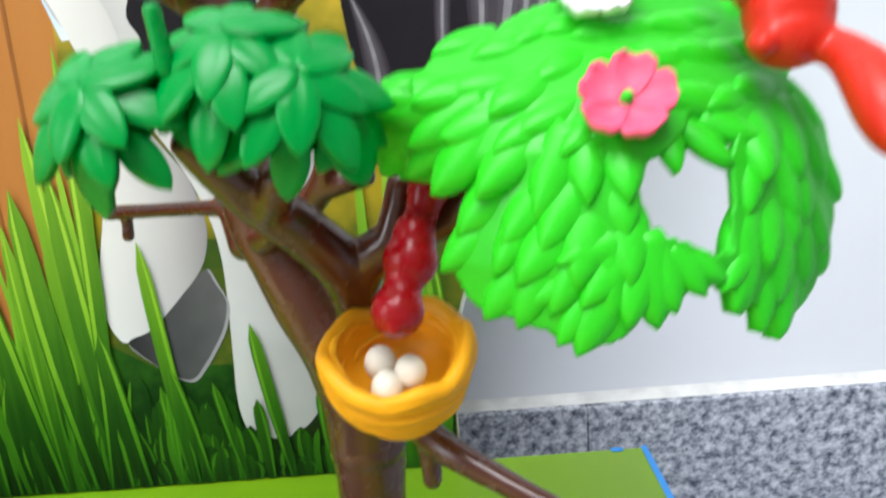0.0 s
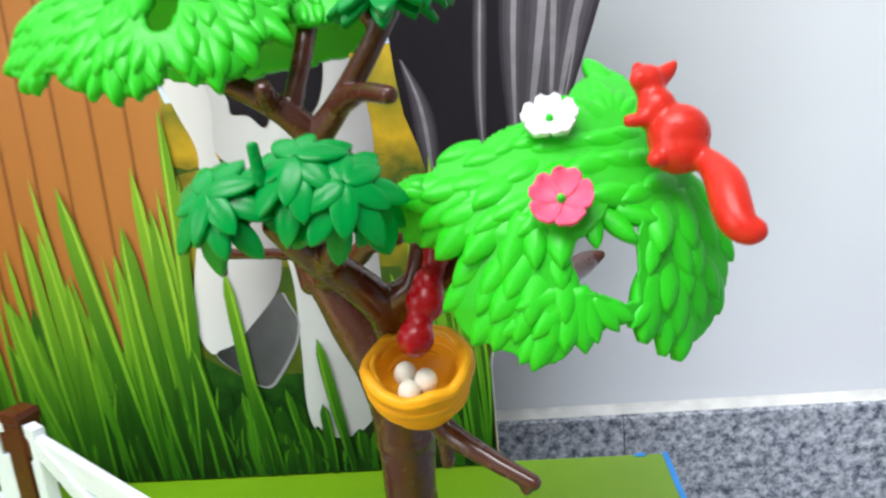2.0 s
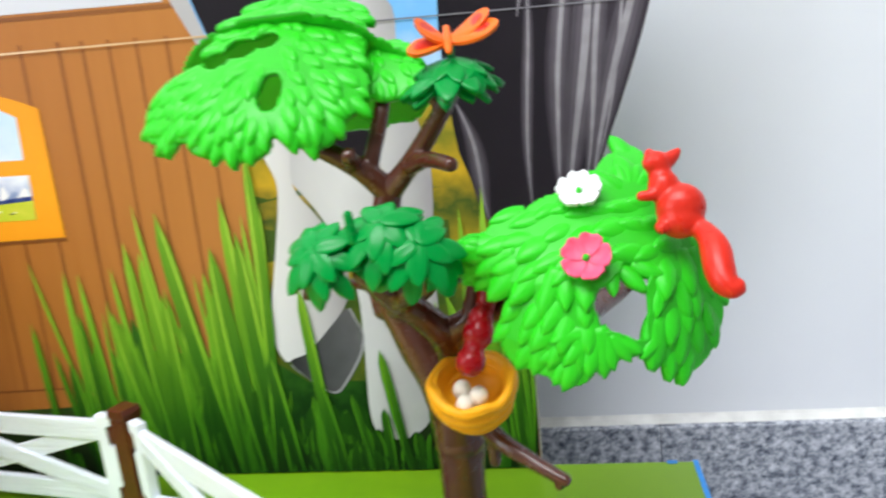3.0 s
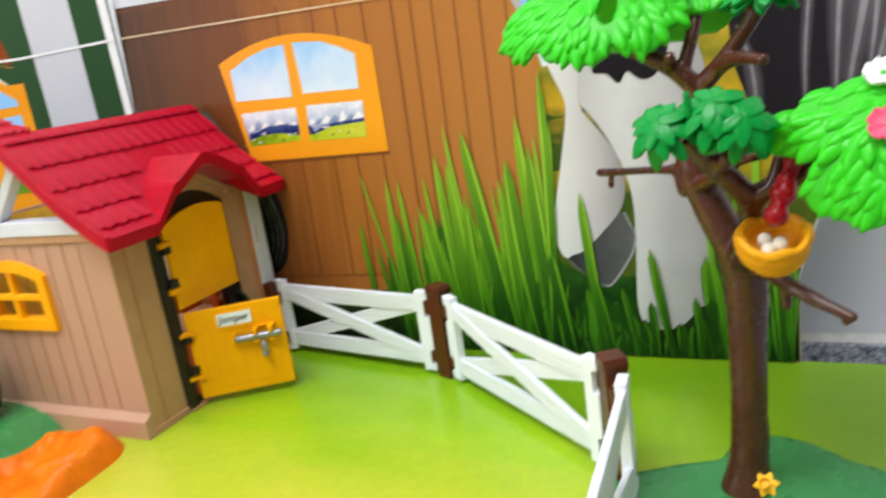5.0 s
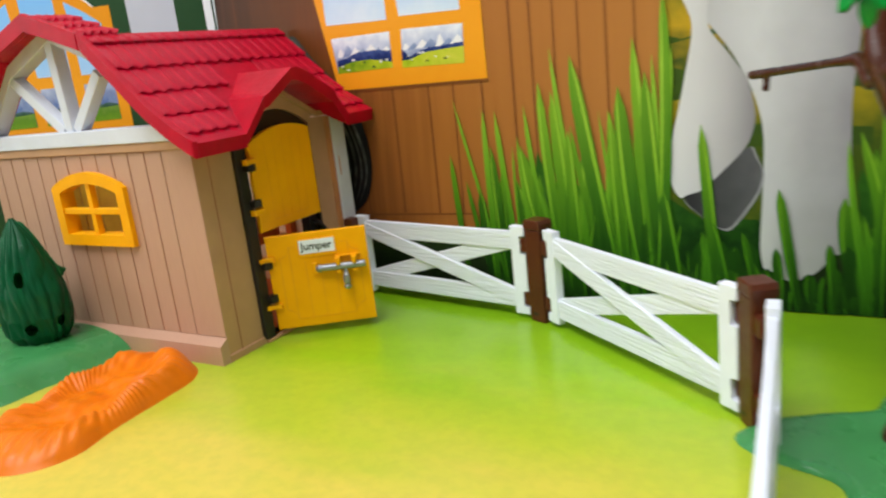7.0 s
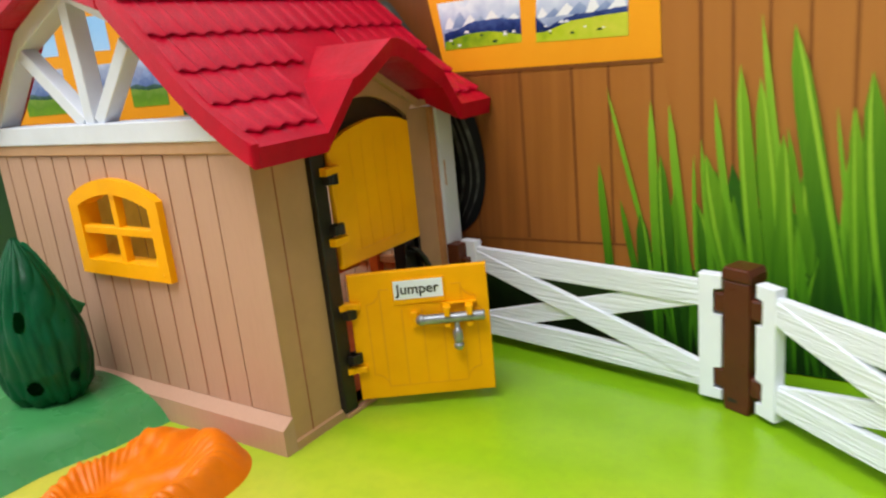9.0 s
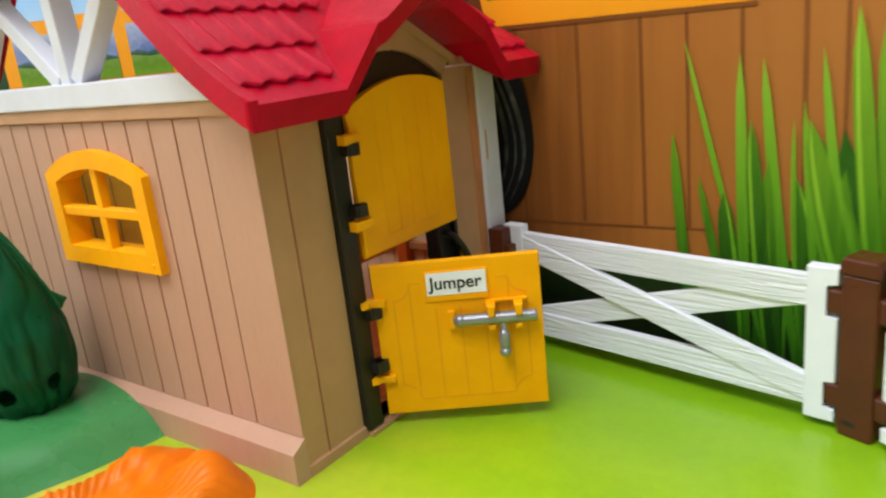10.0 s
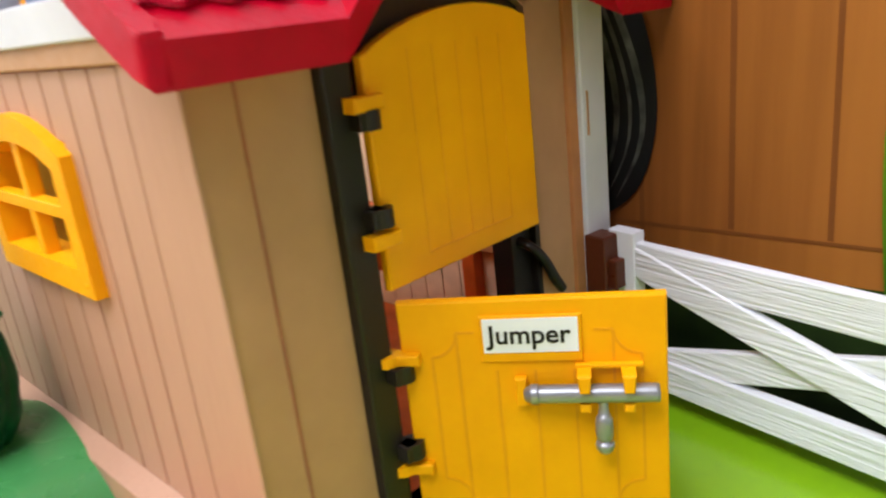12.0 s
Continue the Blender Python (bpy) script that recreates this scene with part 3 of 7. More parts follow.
flat("printed_pale_limb", [(-0.0540, 0.222), (-0.0475, 0.207), (-0.0405, 0.1890), (-0.0345, 0.1740), (-0.0345, 0.1620), (-0.0375, 0.1460), (-0.0420, 0.1240), (-0.0462, 0.1060), (-0.0485, 0.0890), (-0.0476, 0.0785), (-0.0440, 0.0705), (-0.0398, 0.0686), (-0.0300, 0.0730), (-0.0206, 0.0812), (-0.0098, 0.0920), (-0.0032, 0.1005), (0.0000, 0.1100), (0.0005, 0.1200), (-0.0040, 0.1375), (-0.0140, 0.1530), (-0.0250, 0.1700), (-0.0240, 0.196), (-0.032, 0.216), (-0.044, 0.226)], INK["limb"], back, 6, 4, upright=False)
HOOF = [(-0.0400, 0.0686), (-0.0310, 0.0585), (-0.0226, 0.0520), (-0.0150, 0.0497), (-0.0085, 0.0560), (0.0003, 0.0690), (0.0036, 0.0770), (0.0045, 0.0845), (0.0010, 0.0920), (-0.0025, 0.0985), (-0.0098, 0.0920), (-0.0206, 0.0812), (-0.0300, 0.0730)]
flat("printed_grey_rim", [(x + 0.0011 * (1 if x > -0.035 else 0), z - (0.0012 if z < 0.09 else 0.0)) for x, z in HOOF], INK["fold"], back, 6.9, 4, upright=False)
flat("printed_grey_tip", HOOF, INK["grey"], back, 7.2, 4, upright=False)
flat("printed_dark_base", [(0.0105, 0.0200), (0.020, 0.0188), (0.0285, 0.0212), (0.0347, 0.0256), (0.046, 0.036), (0.058, 0.020), (0.056, 0.002), (0.0150, 0.001)], INK["dusk"], back, 7, 4, upright=False)
flat("printed_barn_edge", [(-0.0810, 0.276), (-0.0700, 0.276), (-0.0520, 0.2215), (-0.0545, 0.2215)], INK["white_b"], back, 7.5)
flat("printed_dark_patch", [(-0.0690, 0.276), (-0.0590, 0.246), (-0.0449, 0.2440), (-0.0200, 0.238), (0.0080, 0.245), (0.0114, 0.276)], INK["black"], back, 8)
flat("printed_dark_patch", [(-0.0110, 0.224), (-0.0165, 0.212), (-0.0190, 0.203), (-0.0150, 0.195), (-0.0143, 0.188), (-0.0062, 0.1866), (0.0011, 0.1800), (0.0065, 0.1865), (0.0142, 0.1812), (0.0220, 0.182), (0.0300, 0.192), (0.0330, 0.212), (0.0240, 0.230), (0.0080, 0.238)], INK["black"], back, 8.3, 4)
flat("printed_dark_field", [(0.0640, 0.240), (0.0665, 0.200), (0.0690, 0.180), (0.0790, 0.150), (0.088, 0.138), (0.105, 0.128), (0.1268, 0.1305), (0.1479, 0.190), (0.1677, 0.250), (0.2000, 0.3495), (0.070, 0.347)], INK["black"], back, 5)
streaks = ((0.0700, 0.205, 0.0850, 0.140, 0.0040), (0.1090, 0.275, 0.1070, 0.140, 0.0026), (0.1340, 0.300, 0.1190, 0.150, 0.0052), (0.1560, 0.300, 0.1330, 0.160, 0.0056), (0.1680, 0.290, 0.1400, 0.168, 0.0030), (0.1130, 0.320, 0.1060, 0.245, 0.0030), (0.1450, 0.310, 0.1270, 0.145, 0.0080), (0.1760, 0.310, 0.1395, 0.160, 0.0075))
for i, (x0, z0, x1, z1, w) in enumerate(streaks):
    for j, (wide, ink) in enumerate(((2.6, "dim"), (1.9, "shade_low"), (1.2, "shade"), (0.5, "streak"))):
        pts = [(x0 + (x1 - x0) * t + 0.0022 * math.sin(5 * t + i), z0 + (z1 - z0) * t, w * wide * math.sin(math.pi * (0.04 + 0.92 * t))) for t in [k / 12 for k in range(13)]]
        flat("printed_streak", [(x - s / 2, z) for x, z, s in pts] + [(x + s / 2, z) for x, z, s in pts[::-1]], INK[ink], back, 6 + 0.02 * i + 0.3 * j)
# dark lock of printed strands beside the barn window
flat("printed_dark_lock", [(-0.3360, 0.196), (-0.3280, 0.194), (-0.314, 0.176), (-0.296, 0.158), (-0.282, 0.138), (-0.2745, 0.112), (-0.2745, 0.088), (-0.283, 0.066), (-0.302, 0.054), (-0.330, 0.050), (-0.345, 0.120), (-0.345, 0.190)], INK["hair"], back, 9, 5)
for i in range(11):
    inner = 1 - 0.078 * i
    line = spline([(-0.330, 0.194), (-0.316, 0.174), (-0.294, 0.146), (-0.2800, 0.112), (-0.2790, 0.086), (-0.290, 0.063)], 4)
    n = len(line) - 1
    pts = [(-0.345 + (x + 0.345) * inner - 0.0012 + 0.0006 * math.sin(9 * k / n + i), z - 0.0012 * i * (k / n), (0.0030 - 0.0012 * (i % 2)) * math.sin(math.pi * (0.04 + 0.92 * k / n))) for k, (x, z) in enumerate(line)]
    flat("printed_strand", [(x - s / 2, z) for x, z, s in pts] + [(x + s / 2, z) for x, z, s in pts[::-1]], INK["strand"], back, 10 + 0.1 * i)


# printed barn window
def along_line(pts, u):
    for (a, za), (b, zb) in zip(pts, pts[1:]):
        if u <= b:
            return za + (zb - za) * (u - a) / (b - a)
    return pts[-1][1]


def arch_outline(x0, x1, z0, zs, za, n=10, slant=0.0):
    """Bottom left, bottom right, up the side and over the arch."""
    pts = [(x0, z0), (x1, z0)]
    for k in range(n + 1):
        t = k / n
        x = x1 + slant + (x0 - slant - x1 - slant) * t
        pts.append((x, zs + (za - zs) * (1 - (2 * t - 1) ** 2)))
    return pts


flat("printed_window_frame", [(-0.2945, 0.1520), (-0.1690, 0.1510), (-0.1700, 0.2262)] + [(-0.1700 - 0.1400 * t, 0.2262 + 0.0040 * t + 0.0205 * (1 - (2 * t - 1) ** 2) * 0.76) for t in [k / 12 for k in range(1, 13)]], INK["frame"], back, 6)
flat("printed_window_shadow", [(-0.2955, 0.1500), (-0.1680, 0.1490), (-0.1690, 0.1512), (-0.2945, 0.1522)], INK["board_line"], back, 5)
for outline in ([(-0.2985, 0.2003), (-0.2446, 0.1984), (-0.2455, 0.2370), (-0.262, 0.2365), (-0.281, 0.2320), (-0.2995, 0.2240)], [(-0.2341, 0.1997), (-0.1852, 0.1981), (-0.1850, 0.2225), (-0.197, 0.2290), (-0.213, 0.2350), (-0.2375, 0.2375)]):
    flat("printed_pane", outline, INK["sky"], back, 7, 0)
rg = random.Random(11)
for (xa, za), (xb, zb), (xc, zc), (xd, zd), ridge, foot in (((-0.2915, 0.1645), (-0.2427, 0.1650), (-0.2433, 0.1902), (-0.2955, 0.1904), ((0.0, 0.1735), (0.2, 0.1756), (0.38, 0.1782), (0.66, 0.1790), (1.0, 0.1768)), ((1.0, 0.1690), (0.6, 0.1725), (0.3, 0.1722), (0.0, 0.1690))),
                                                      ((-0.2341, 0.1640), (-0.1841, 0.1629), (-0.1840, 0.1892), (-0.2333, 0.1906), ((0.0, 0.1775), (0.13, 0.1706), (0.3, 0.1742), (0.48, 0.1760), (0.7, 0.1762), (1.0, 0.1772)), ((1.0, 0.1742), (0.7, 0.1738), (0.4, 0.1730), (0.1, 0.1688), (0.0, 0.1690)))):
    flat("printed_pane", [(xa, za), (xb, zb), (xc, zc), (xd, zd)], INK["snow"], back, 7, upright=False)
    # far peaks, blue and white, then a dark wooded ridge and the pasture before it
    for k in range(7):
        px, pz, pw = xa + (xb - xa) * (0.08 + 0.14 * k), 0.1800 + 0.0050 * rg.random(), 0.0040 + 0.0030 * rg.random()
        peak = [(px - pw, 0.1760), (px - 0.3 * pw, pz - 0.0016), (px, pz), (px + 0.35 * pw, pz - 0.0022), (px + pw, 0.1760)]
        flat("printed_peak", [(min(xb - 0.0004, max(xa + 0.0004, x)), z) for x, z in peak], INK["peak"] if k % 2 else INK["edge"], back, 7.3 + 0.02 * k, upright=False)
    top = [(xa + (xb - xa) * (k / 24), along_line(ridge, k / 24) + 0.0009 * noise.noise(Vector((k * 0.9, xa * 40, 3)))) for k in range(25)]
    low = [(xa + (xb - xa) * u, z) for u, z in foot]
    flat("printed_hill", top + low, INK["hills"], back, 8, upright=False)
    flat("printed_lawn", [(xa, za), (xb, zb)] + low, INK["lawn"], back, 7.8, upright=False)
    for i in range(9):
        cx, cz, w = xa + (xb - xa) * rg.uniform(0.06, 0.94), rg.uniform(0.1662, 0.1728), rg.uniform(0.0007, 0.0019)
        flat("printed_spot", [(cx - w, cz), (cx + w, cz - 0.0003), (cx + w * 0.6, cz + w * 0.6), (cx - w * 0.5, cz + w * 0.7)], INK["edge"] if i % 3 else INK["pine"], back, 9.5 + 0.02 * i, upright=False)

# printed grass
rg = random.Random(7)


def blade(bm, tip, foot, w, bend, y, blunt=4.0, side=0.0, low=0.0006):
    """One printed blade from foot (x) to tip (x, z); side shifts a lighter rib across it."""
    n = 9
    sides = []
    for k in range(n + 1):
        t = k / n
        hw = 0.5 * w * min(1.0, 0.62 + 0.9 * t) * (1 - t ** blunt) ** 0.75 + 0.00006
        cx = foot + (tip[0] - foot) * t + bend * math.sin(math.pi * t)
        if side:
            cx, hw = cx + side * hw * 0.62, hw * 0.24
        z = low + (tip[1] - low) * t
        sides.append((bm.verts.new((cx - hw, y, z)), bm.verts.new((cx + hw, y, z))))
    for (a, b), (c, d) in zip(sides, sides[1:]):
        bm.faces.new((a, b, d, c))


GRASS = ((-0.205, 0.040), (-0.185, 0.062), (-0.160, 0.082), (-0.135, 0.100), (-0.105, 0.112), (-0.075, 0.118), (-0.056, 0.112), (-0.048, 0.066), (-0.030, 0.050), (0.0, 0.042), (0.012, 0.028), (0.048, 0.026), (0.058, 0.090), (0.080, 0.125), (0.1, 0.11))
SWATHS = (("grass_d", 150, (0.35, 0.95), 0.0080, 11), ("grass_a", 135, (0.40, 0.98), 0.0080, 12), ("grass_b", 84, (0.45, 1.05), 0.0068, 13), ("grass_a", 90, (0.22, 0.60), 0.0080, 14), ("grass_b", 62, (0.15, 0.42), 0.0076, 15), ("grass_c", 44, (0.60, 1.15), 0.0032, 15.5))
ribs = bmesh.new()
for ink, count, frac, wid, lift in SWATHS:
    bm = bmesh.new()
    for i in range(count):
        x = rg.uniform(-0.190, 0.098)
        if x < -0.135 and rg.random() < 0.45 + 11.0 * (-0.135 - x):
            continue
        if 0.002 < x < 0.056 and rg.random() < 0.55:
            continue
        h = along_line(GRASS, x) * rg.uniform(*frac)
        lean = h * rg.uniform(-0.04, 0.21)
        w = wid * rg.uniform(0.55, 1.25)
        tip, bend, y = (min(0.097, x - lean), h), rg.uniform(-0.0045, 0.0035) * min(1.0, h / 0.06), -0.00012 * lift - 0.0000004 * i
        if tip[0] > 0.0965 - 0.5 * w:
            continue
        blade(bm, tip, min(x, 0.097 - 0.5 * w), w, bend, y, rg.uniform(5.0, 14.0))
        if ink != "grass_d" and rg.random() < 0.75:
            blade(ribs, tip, min(x, 0.097 - 0.5 * w), w, bend, y - 0.0000002, 4.0, rg.choice((-1.0, 1.0)))
    part("printed_grass", bm, INK[ink], back, "printed green grass blades")["kind"] = "stuff"
# single tall blades: tip, foot, width, bend
TALL = (("grass_c", 16, ((-0.1954, 0.1379, -0.1590, 0.0020, -0.0008), (-0.1642, 0.1291, -0.1480, 0.0036, -0.0012), (-0.1732, 0.1312, -0.1680, 0.0037, -0.0004), (-0.1488, 0.1117, -0.1390, 0.0024, -0.0004), (-0.1227, 0.1667, -0.0950, 0.0028, -0.0030), (-0.1427, 0.1313, -0.1200, 0.0030, -0.0030), (-0.0454, 0.1602, -0.0570, 0.0030, 0.0010), (-0.0575, 0.1560, -0.0500, 0.0030, 0.0), (0.0790, 0.160, 0.0800, 0.0036, -0.002))),
        ("grass_b", 17, ((-0.2005, 0.1003, -0.1900, 0.0038, -0.0008), (-0.1893, 0.0816, -0.1700, 0.0030, -0.0010), (-0.1614, 0.0890, -0.1550, 0.0022, 0.0), (-0.1315, 0.1455, -0.1160, 0.0060, -0.0015), (-0.1228, 0.1393, -0.1080, 0.0068, -0.0010), (-0.1464, 0.1048, -0.1180, 0.0078, -0.0030), (-0.1126, 0.1136, -0.1060, 0.0062, -0.0010), (-0.0852, 0.1246, -0.0760, 0.0042, -0.0010), (-0.0689, 0.1676, -0.0520, 0.0062, -0.0025), (-0.0845, 0.124, -0.0760, 0.0050, 0.0), (0.0660, 0.150, 0.0640, 0.0034, 0.001), (0.0880, 0.125, 0.0905, 0.0056, -0.001))),
        ("grass_a", 18, ((-0.1788, 0.0754, -0.1715, 0.0066, 0.0), (-0.1684, 0.1048, -0.1580, 0.0056, -0.0010), (-0.1092, 0.1608, -0.0800, 0.0086, -0.0015), (-0.0788, 0.1390, -0.0620, 0.0088, -0.0018), (-0.0620, 0.1466, -0.0500, 0.0078, -0.0015), (-0.0503, 0.1950, -0.0560, 0.0060, 0.0030), (-0.0523, 0.0738, -0.0415, 0.0072, -0.0010), (0.0700, 0.100, 0.0680, 0.0060, 0.0))),
        ("grass_b", 19, ((-0.0293, 0.1130, -0.0190, 0.0066, -0.0004), (0.0135, 0.0738, 0.0252, 0.0060, -0.0004), (0.0123, 0.0388, 0.0150, 0.0056, 0.0), (-0.0060, 0.0480, 0.0040, 0.0046, 0.0), (-0.0240, 0.0560, -0.0130, 0.0058, 0.0), (0.0400, 0.0420, 0.0440, 0.0052, 0.0))))
for ink, lift, leaves in TALL:
    bm = bmesh.new()
    for i, (tx, tz, foot, w, bend) in enumerate(leaves):
        y = -0.00012 * lift - 0.0000004 * i
        blade(bm, (tx, tz), foot, w * (1.0 if lift == 19 else 1.22), bend, y, 12.0 if lift == 19 else 8.0)
        if w > 0.004:
            blade(ribs, (tx, tz), foot, w * (1.0 if lift == 19 else 1.22), bend, y - 0.0000002, 4.0, -1.0 if i % 2 else 1.0)
    part("printed_grass", bm, INK[ink], back, "printed broad grass blades")["kind"] = "stuff"
part("printed_grass", ribs, INK["rib"], back, "printed pale ribs of the grass blades")["kind"] = "stuff"
# crease across the card, the soft highlight along it put in as pale ink
flat("crease", [(-0.409, 0.2634), (-0.20, 0.2578), (-0.06, 0.2536), (-0.06, 0.2545), (-0.20, 0.2589), (-0.409, 0.2648)], INK["crease"], back, 12, 0, "pale crease across the card, its highlight inked in")
flat("crease", [(-0.06, 0.2536), (0.165, 0.2468), (0.165, 0.2475), (-0.06, 0.2544)], INK["crease_dark"], back, 12, 0, "pale crease across the card, its highlight inked in")

# folded side card: its edge stands against the backdrop card
side = thing("side_card", (-0.4105, -0.0005, 0), "folded printed box card in bottle green and white with window", "backdrop", rz=18.0)
part("card", prism(bmesh.new(), [(-0.36, 0.0), (0.0, 0.0), (0.0, 0.350), (-0.36, 0.350)], 0.0, 0.0022), INK["pine"], side)
flat("printed_edge", [(-0.0055, 0.0), (-0.0005, 0.0), (-0.0005, 0.349), (-0.0085, 0.349)], INK["edge"], side, 1)
flat("printed_white_band", [(-0.0755, 0.0), (-0.0325, 0.0), (-0.0335, 0.349), (-0.0775, 0.349)], INK["paper"], side, 1)
flat("printed_ornament", [(-0.0975, 0.2565), (-0.107, 0.300), (-0.12, 0.33), (-0.30, 0.33), (-0.30, 0.295), (-0.155, 0.2735)], INK["ornament"], side, 2)
flat("printed_ornament_edge", [(-0.0960, 0.2540), (-0.1000, 0.2545), (-0.158, 0.2740), (-0.30, 0.2955), (-0.30, 0.2925), (-0.155, 0.2705)], INK["frame"], side, 3)
out = [(-0.0925, 0.130), (-0.0925, 0.2405), (-0.1075, 0.2405), (-0.1150, 0.2490), (-0.1270, 0.2563), (-0.155, 0.2625), (-0.185, 0.2600), (-0.212, 0.2480), (-0.222, 0.236), (-0.238, 0.236), (-0.238, 0.130)]
flat("printed_window_frame", out, INK["frame"], side, 2)
flat("printed_frame_edge", [(-0.1270, 0.2563), (-0.155, 0.2625), (-0.185, 0.2600), (-0.185, 0.2612), (-0.155, 0.2640), (-0.1260, 0.2575), (-0.1070, 0.2415), (-0.1075, 0.2405)], INK["edge"], side, 3)
for outline in ([(-0.1025, 0.2225), (-0.1320, 0.2215), (-0.1345, 0.2480), (-0.118, 0.2385), (-0.1030, 0.2275)], [(-0.1440, 0.2200), (-0.178, 0.2200), (-0.178, 0.2550), (-0.160, 0.2550), (-0.1445, 0.2515)], [(-0.188, 0.220), (-0.225, 0.220), (-0.212, 0.242), (-0.190, 0.253)],
                [(-0.1025, 0.1870), (-0.1320, 0.1870), (-0.1320, 0.2130), (-0.1025, 0.2150)], [(-0.1420, 0.1880), (-0.1760, 0.1890), (-0.1760, 0.2120), (-0.1420, 0.2120)], [(-0.187, 0.188), (-0.226, 0.188), (-0.226, 0.212), (-0.187, 0.212)]):
    flat("printed_pane", outline, INK["blue"], side, 3)
for x0, x1 in ((-0.132, -0.1025), (-0.176, -0.142), (-0.226, -0.187)):
    flat("printed_pane", [(x0, 0.1470), (x1, 0.1470), (x1, 0.1790), (x0, 0.1790)], INK["snow"], side, 3)
    span = x1 - x0
    for k, (u, z, w) in enumerate(((0.15, 0.1690, 0.30), (0.50, 0.1725, 0.34), (0.85, 0.1700, 0.26))):
        flat("printed_peak", [(x0 + span * max(0.0, u - w), 0.1590), (x0 + span * (u - 0.3 * w), z - 0.0030), (x0 + span * u, z), (x0 + span * (u + 0.4 * w), z - 0.0036), (x0 + span * min(1.0, u + w), 0.1590)], INK["peak"] if k != 1 else INK["far_peak"], side, 4 + 0.1 * k)
    flat("printed_hill", [(x0, 0.1570), (x1, 0.1570), (x1, 0.1600), (x0 + 0.7 * span, 0.1622), (x0 + 0.45 * span, 0.1606), (x0 + 0.2 * span, 0.1630), (x0, 0.1616)], INK["hills_low"], side, 4.6)
    flat("printed_lawn", [(x0, 0.1470), (x1, 0.1470), (x1, 0.1590), (x0 + 0.5 * span, 0.1580), (x0, 0.1600)], INK["pasture"], side, 5)
# same crease on this card, its highlight again inked pale
flat("crease", [(-0.36, 0.2655), (-0.09, 0.2595), (-0.0005, 0.2625), (-0.0005, 0.2645), (-0.09, 0.2615), (-0.36, 0.2675)], INK["edge"], side, 7, 0, "pale crease across the card, its highlight inked in")

# pale box standing past the stable
bm = box_bm((-0.600, -0.260, 0.0), (-0.548, -0.150, 0.122), 0.002)
tagged(part("grey_box", bm, M["card"]), "plain pale grey cardboard box standing beside the stable", "box")


# ---- the stable ----
XL, XR, YF, YB = -0.4855, -0.2830, -0.1655, -0.0140
stable = thing("toy_stable", (-0.384, -0.09, 0), "beige plastic toy stable with red shingled roof and yellow doors", "toy stable")
SO = Vector((-0.384, -0.09, 0))


def spart(name, bm, material, label="", smooth=False, parent=None):
    bmesh.ops.translate(bm, verts=bm.verts, vec=-SO)
    return part(name, bm, material, parent or stable, label, smooth)


def door_plane(u, d, z):
    """Points of the door wall: u along y, d outwards from the wall."""
    return (XR + d, u, z)


# window wall with an arched opening
W0, W1, WZ, WS, WA = -0.4160, -0.3440, 0.0735, 0.1120, 0.1212
hole = arch_outline(W0 + 0.004, W1 - 0.004, WZ + 0.004, WS - 0.002, WA - 0.004, 8)
n_arch = len(hole) - 2
XW = XR - 0.0041
outer = [(XL, 0.0), (XW, 0.0)] + [(XW + (XL - XW) * k / (n_arch - 1), 0.1395) for k in range(n_arch)]
spart("front_wall", ring_prism(bmesh.new(), outer, hole, YF, YF + 0.004), M["groove"], "beige wall with moulded planks")
edges = [-0.4850] + [-0.3071 - 0.0152 * k for k in range(11, -1, -1)]
cuts = sorted(edges + [W0 + 0.003, W1 - 0.003])
for xa, xb in zip(cuts, cuts[1:]):
    xm = (xa + xb) / 2
    ga, gb = (0.00058 if x in edges else 0.0 for x in (xa, xb))
    spans = ((0.0165, WZ + 0.002), (WS + 0.004 - 0.55 * max(0.0, abs(xm + 0.3800) - 0.0290), 0.1325)) if W0 + 0.003 < xm < W1 - 0.003 else ((0.0165, 0.1325),)
    for z0, z1 in spans:
        spart("plank", box_bm((xa + ga, YF - 0.0006, z0), (xb - gb, YF + 0.0001, z1)), M["wall_beige"])
bm = bmesh.new()
prism(bm, [(-0.1655, 0.0165), (-0.1723, 0.0125), (-0.1723, 0.0), (-0.1655, 0.0)], XL - 0.006, XR + 0.0010, lambda x, y, z: (y, x, z))
spart("plinth", bm, M["wall_beige"], "moulded beige plinth")
bm = bmesh.new()
prism(bm, [(XR - 0.001, 0.0050), (XR + 0.0012, 0.0042), (XR + 0.0012, 0.0), (XR - 0.001, 0.0)], -0.1655, -0.1335)
spart("skirting", bm, M["beige"])
bm = box_bm((XR, -0.1335, 0.0), (XR + 0.0035, -0.0210, 0.0022), 0.0004)
spart("door_sill", bm, M["beige"])
spart("cornice", box_bm((XL, YF - 0.0022, 0.1330), (XR + 0.0005, YF, 0.1385), 0.0006), M["beige"])
spart("corner_board", box_bm((-0.3069, YF - 0.0008, 0.0165), (XR + 0.0008, YF, 0.1330), 0.0004), M["wall_beige"])
# door wall: pieces beside and over the doorway
D0, D1 = -0.1345, -0.0575


def arch_z(t):
    return 0.1275 + 0.0070 * t + 0.0165 * (1 - (2 * t - 1) ** 2)


bm = bmesh.new()
box(bm, (XR - 0.004, YF + 0.0002, 0.0), (XR, D0, 0.131))
box(bm, (XR - 0.004, D1, 0.0), (XR, -0.0400, 0.1370))
arch = [(D0 + (D1 - D0) * t, arch_z(t)) for t in [k / 10 for k in range(11)]]
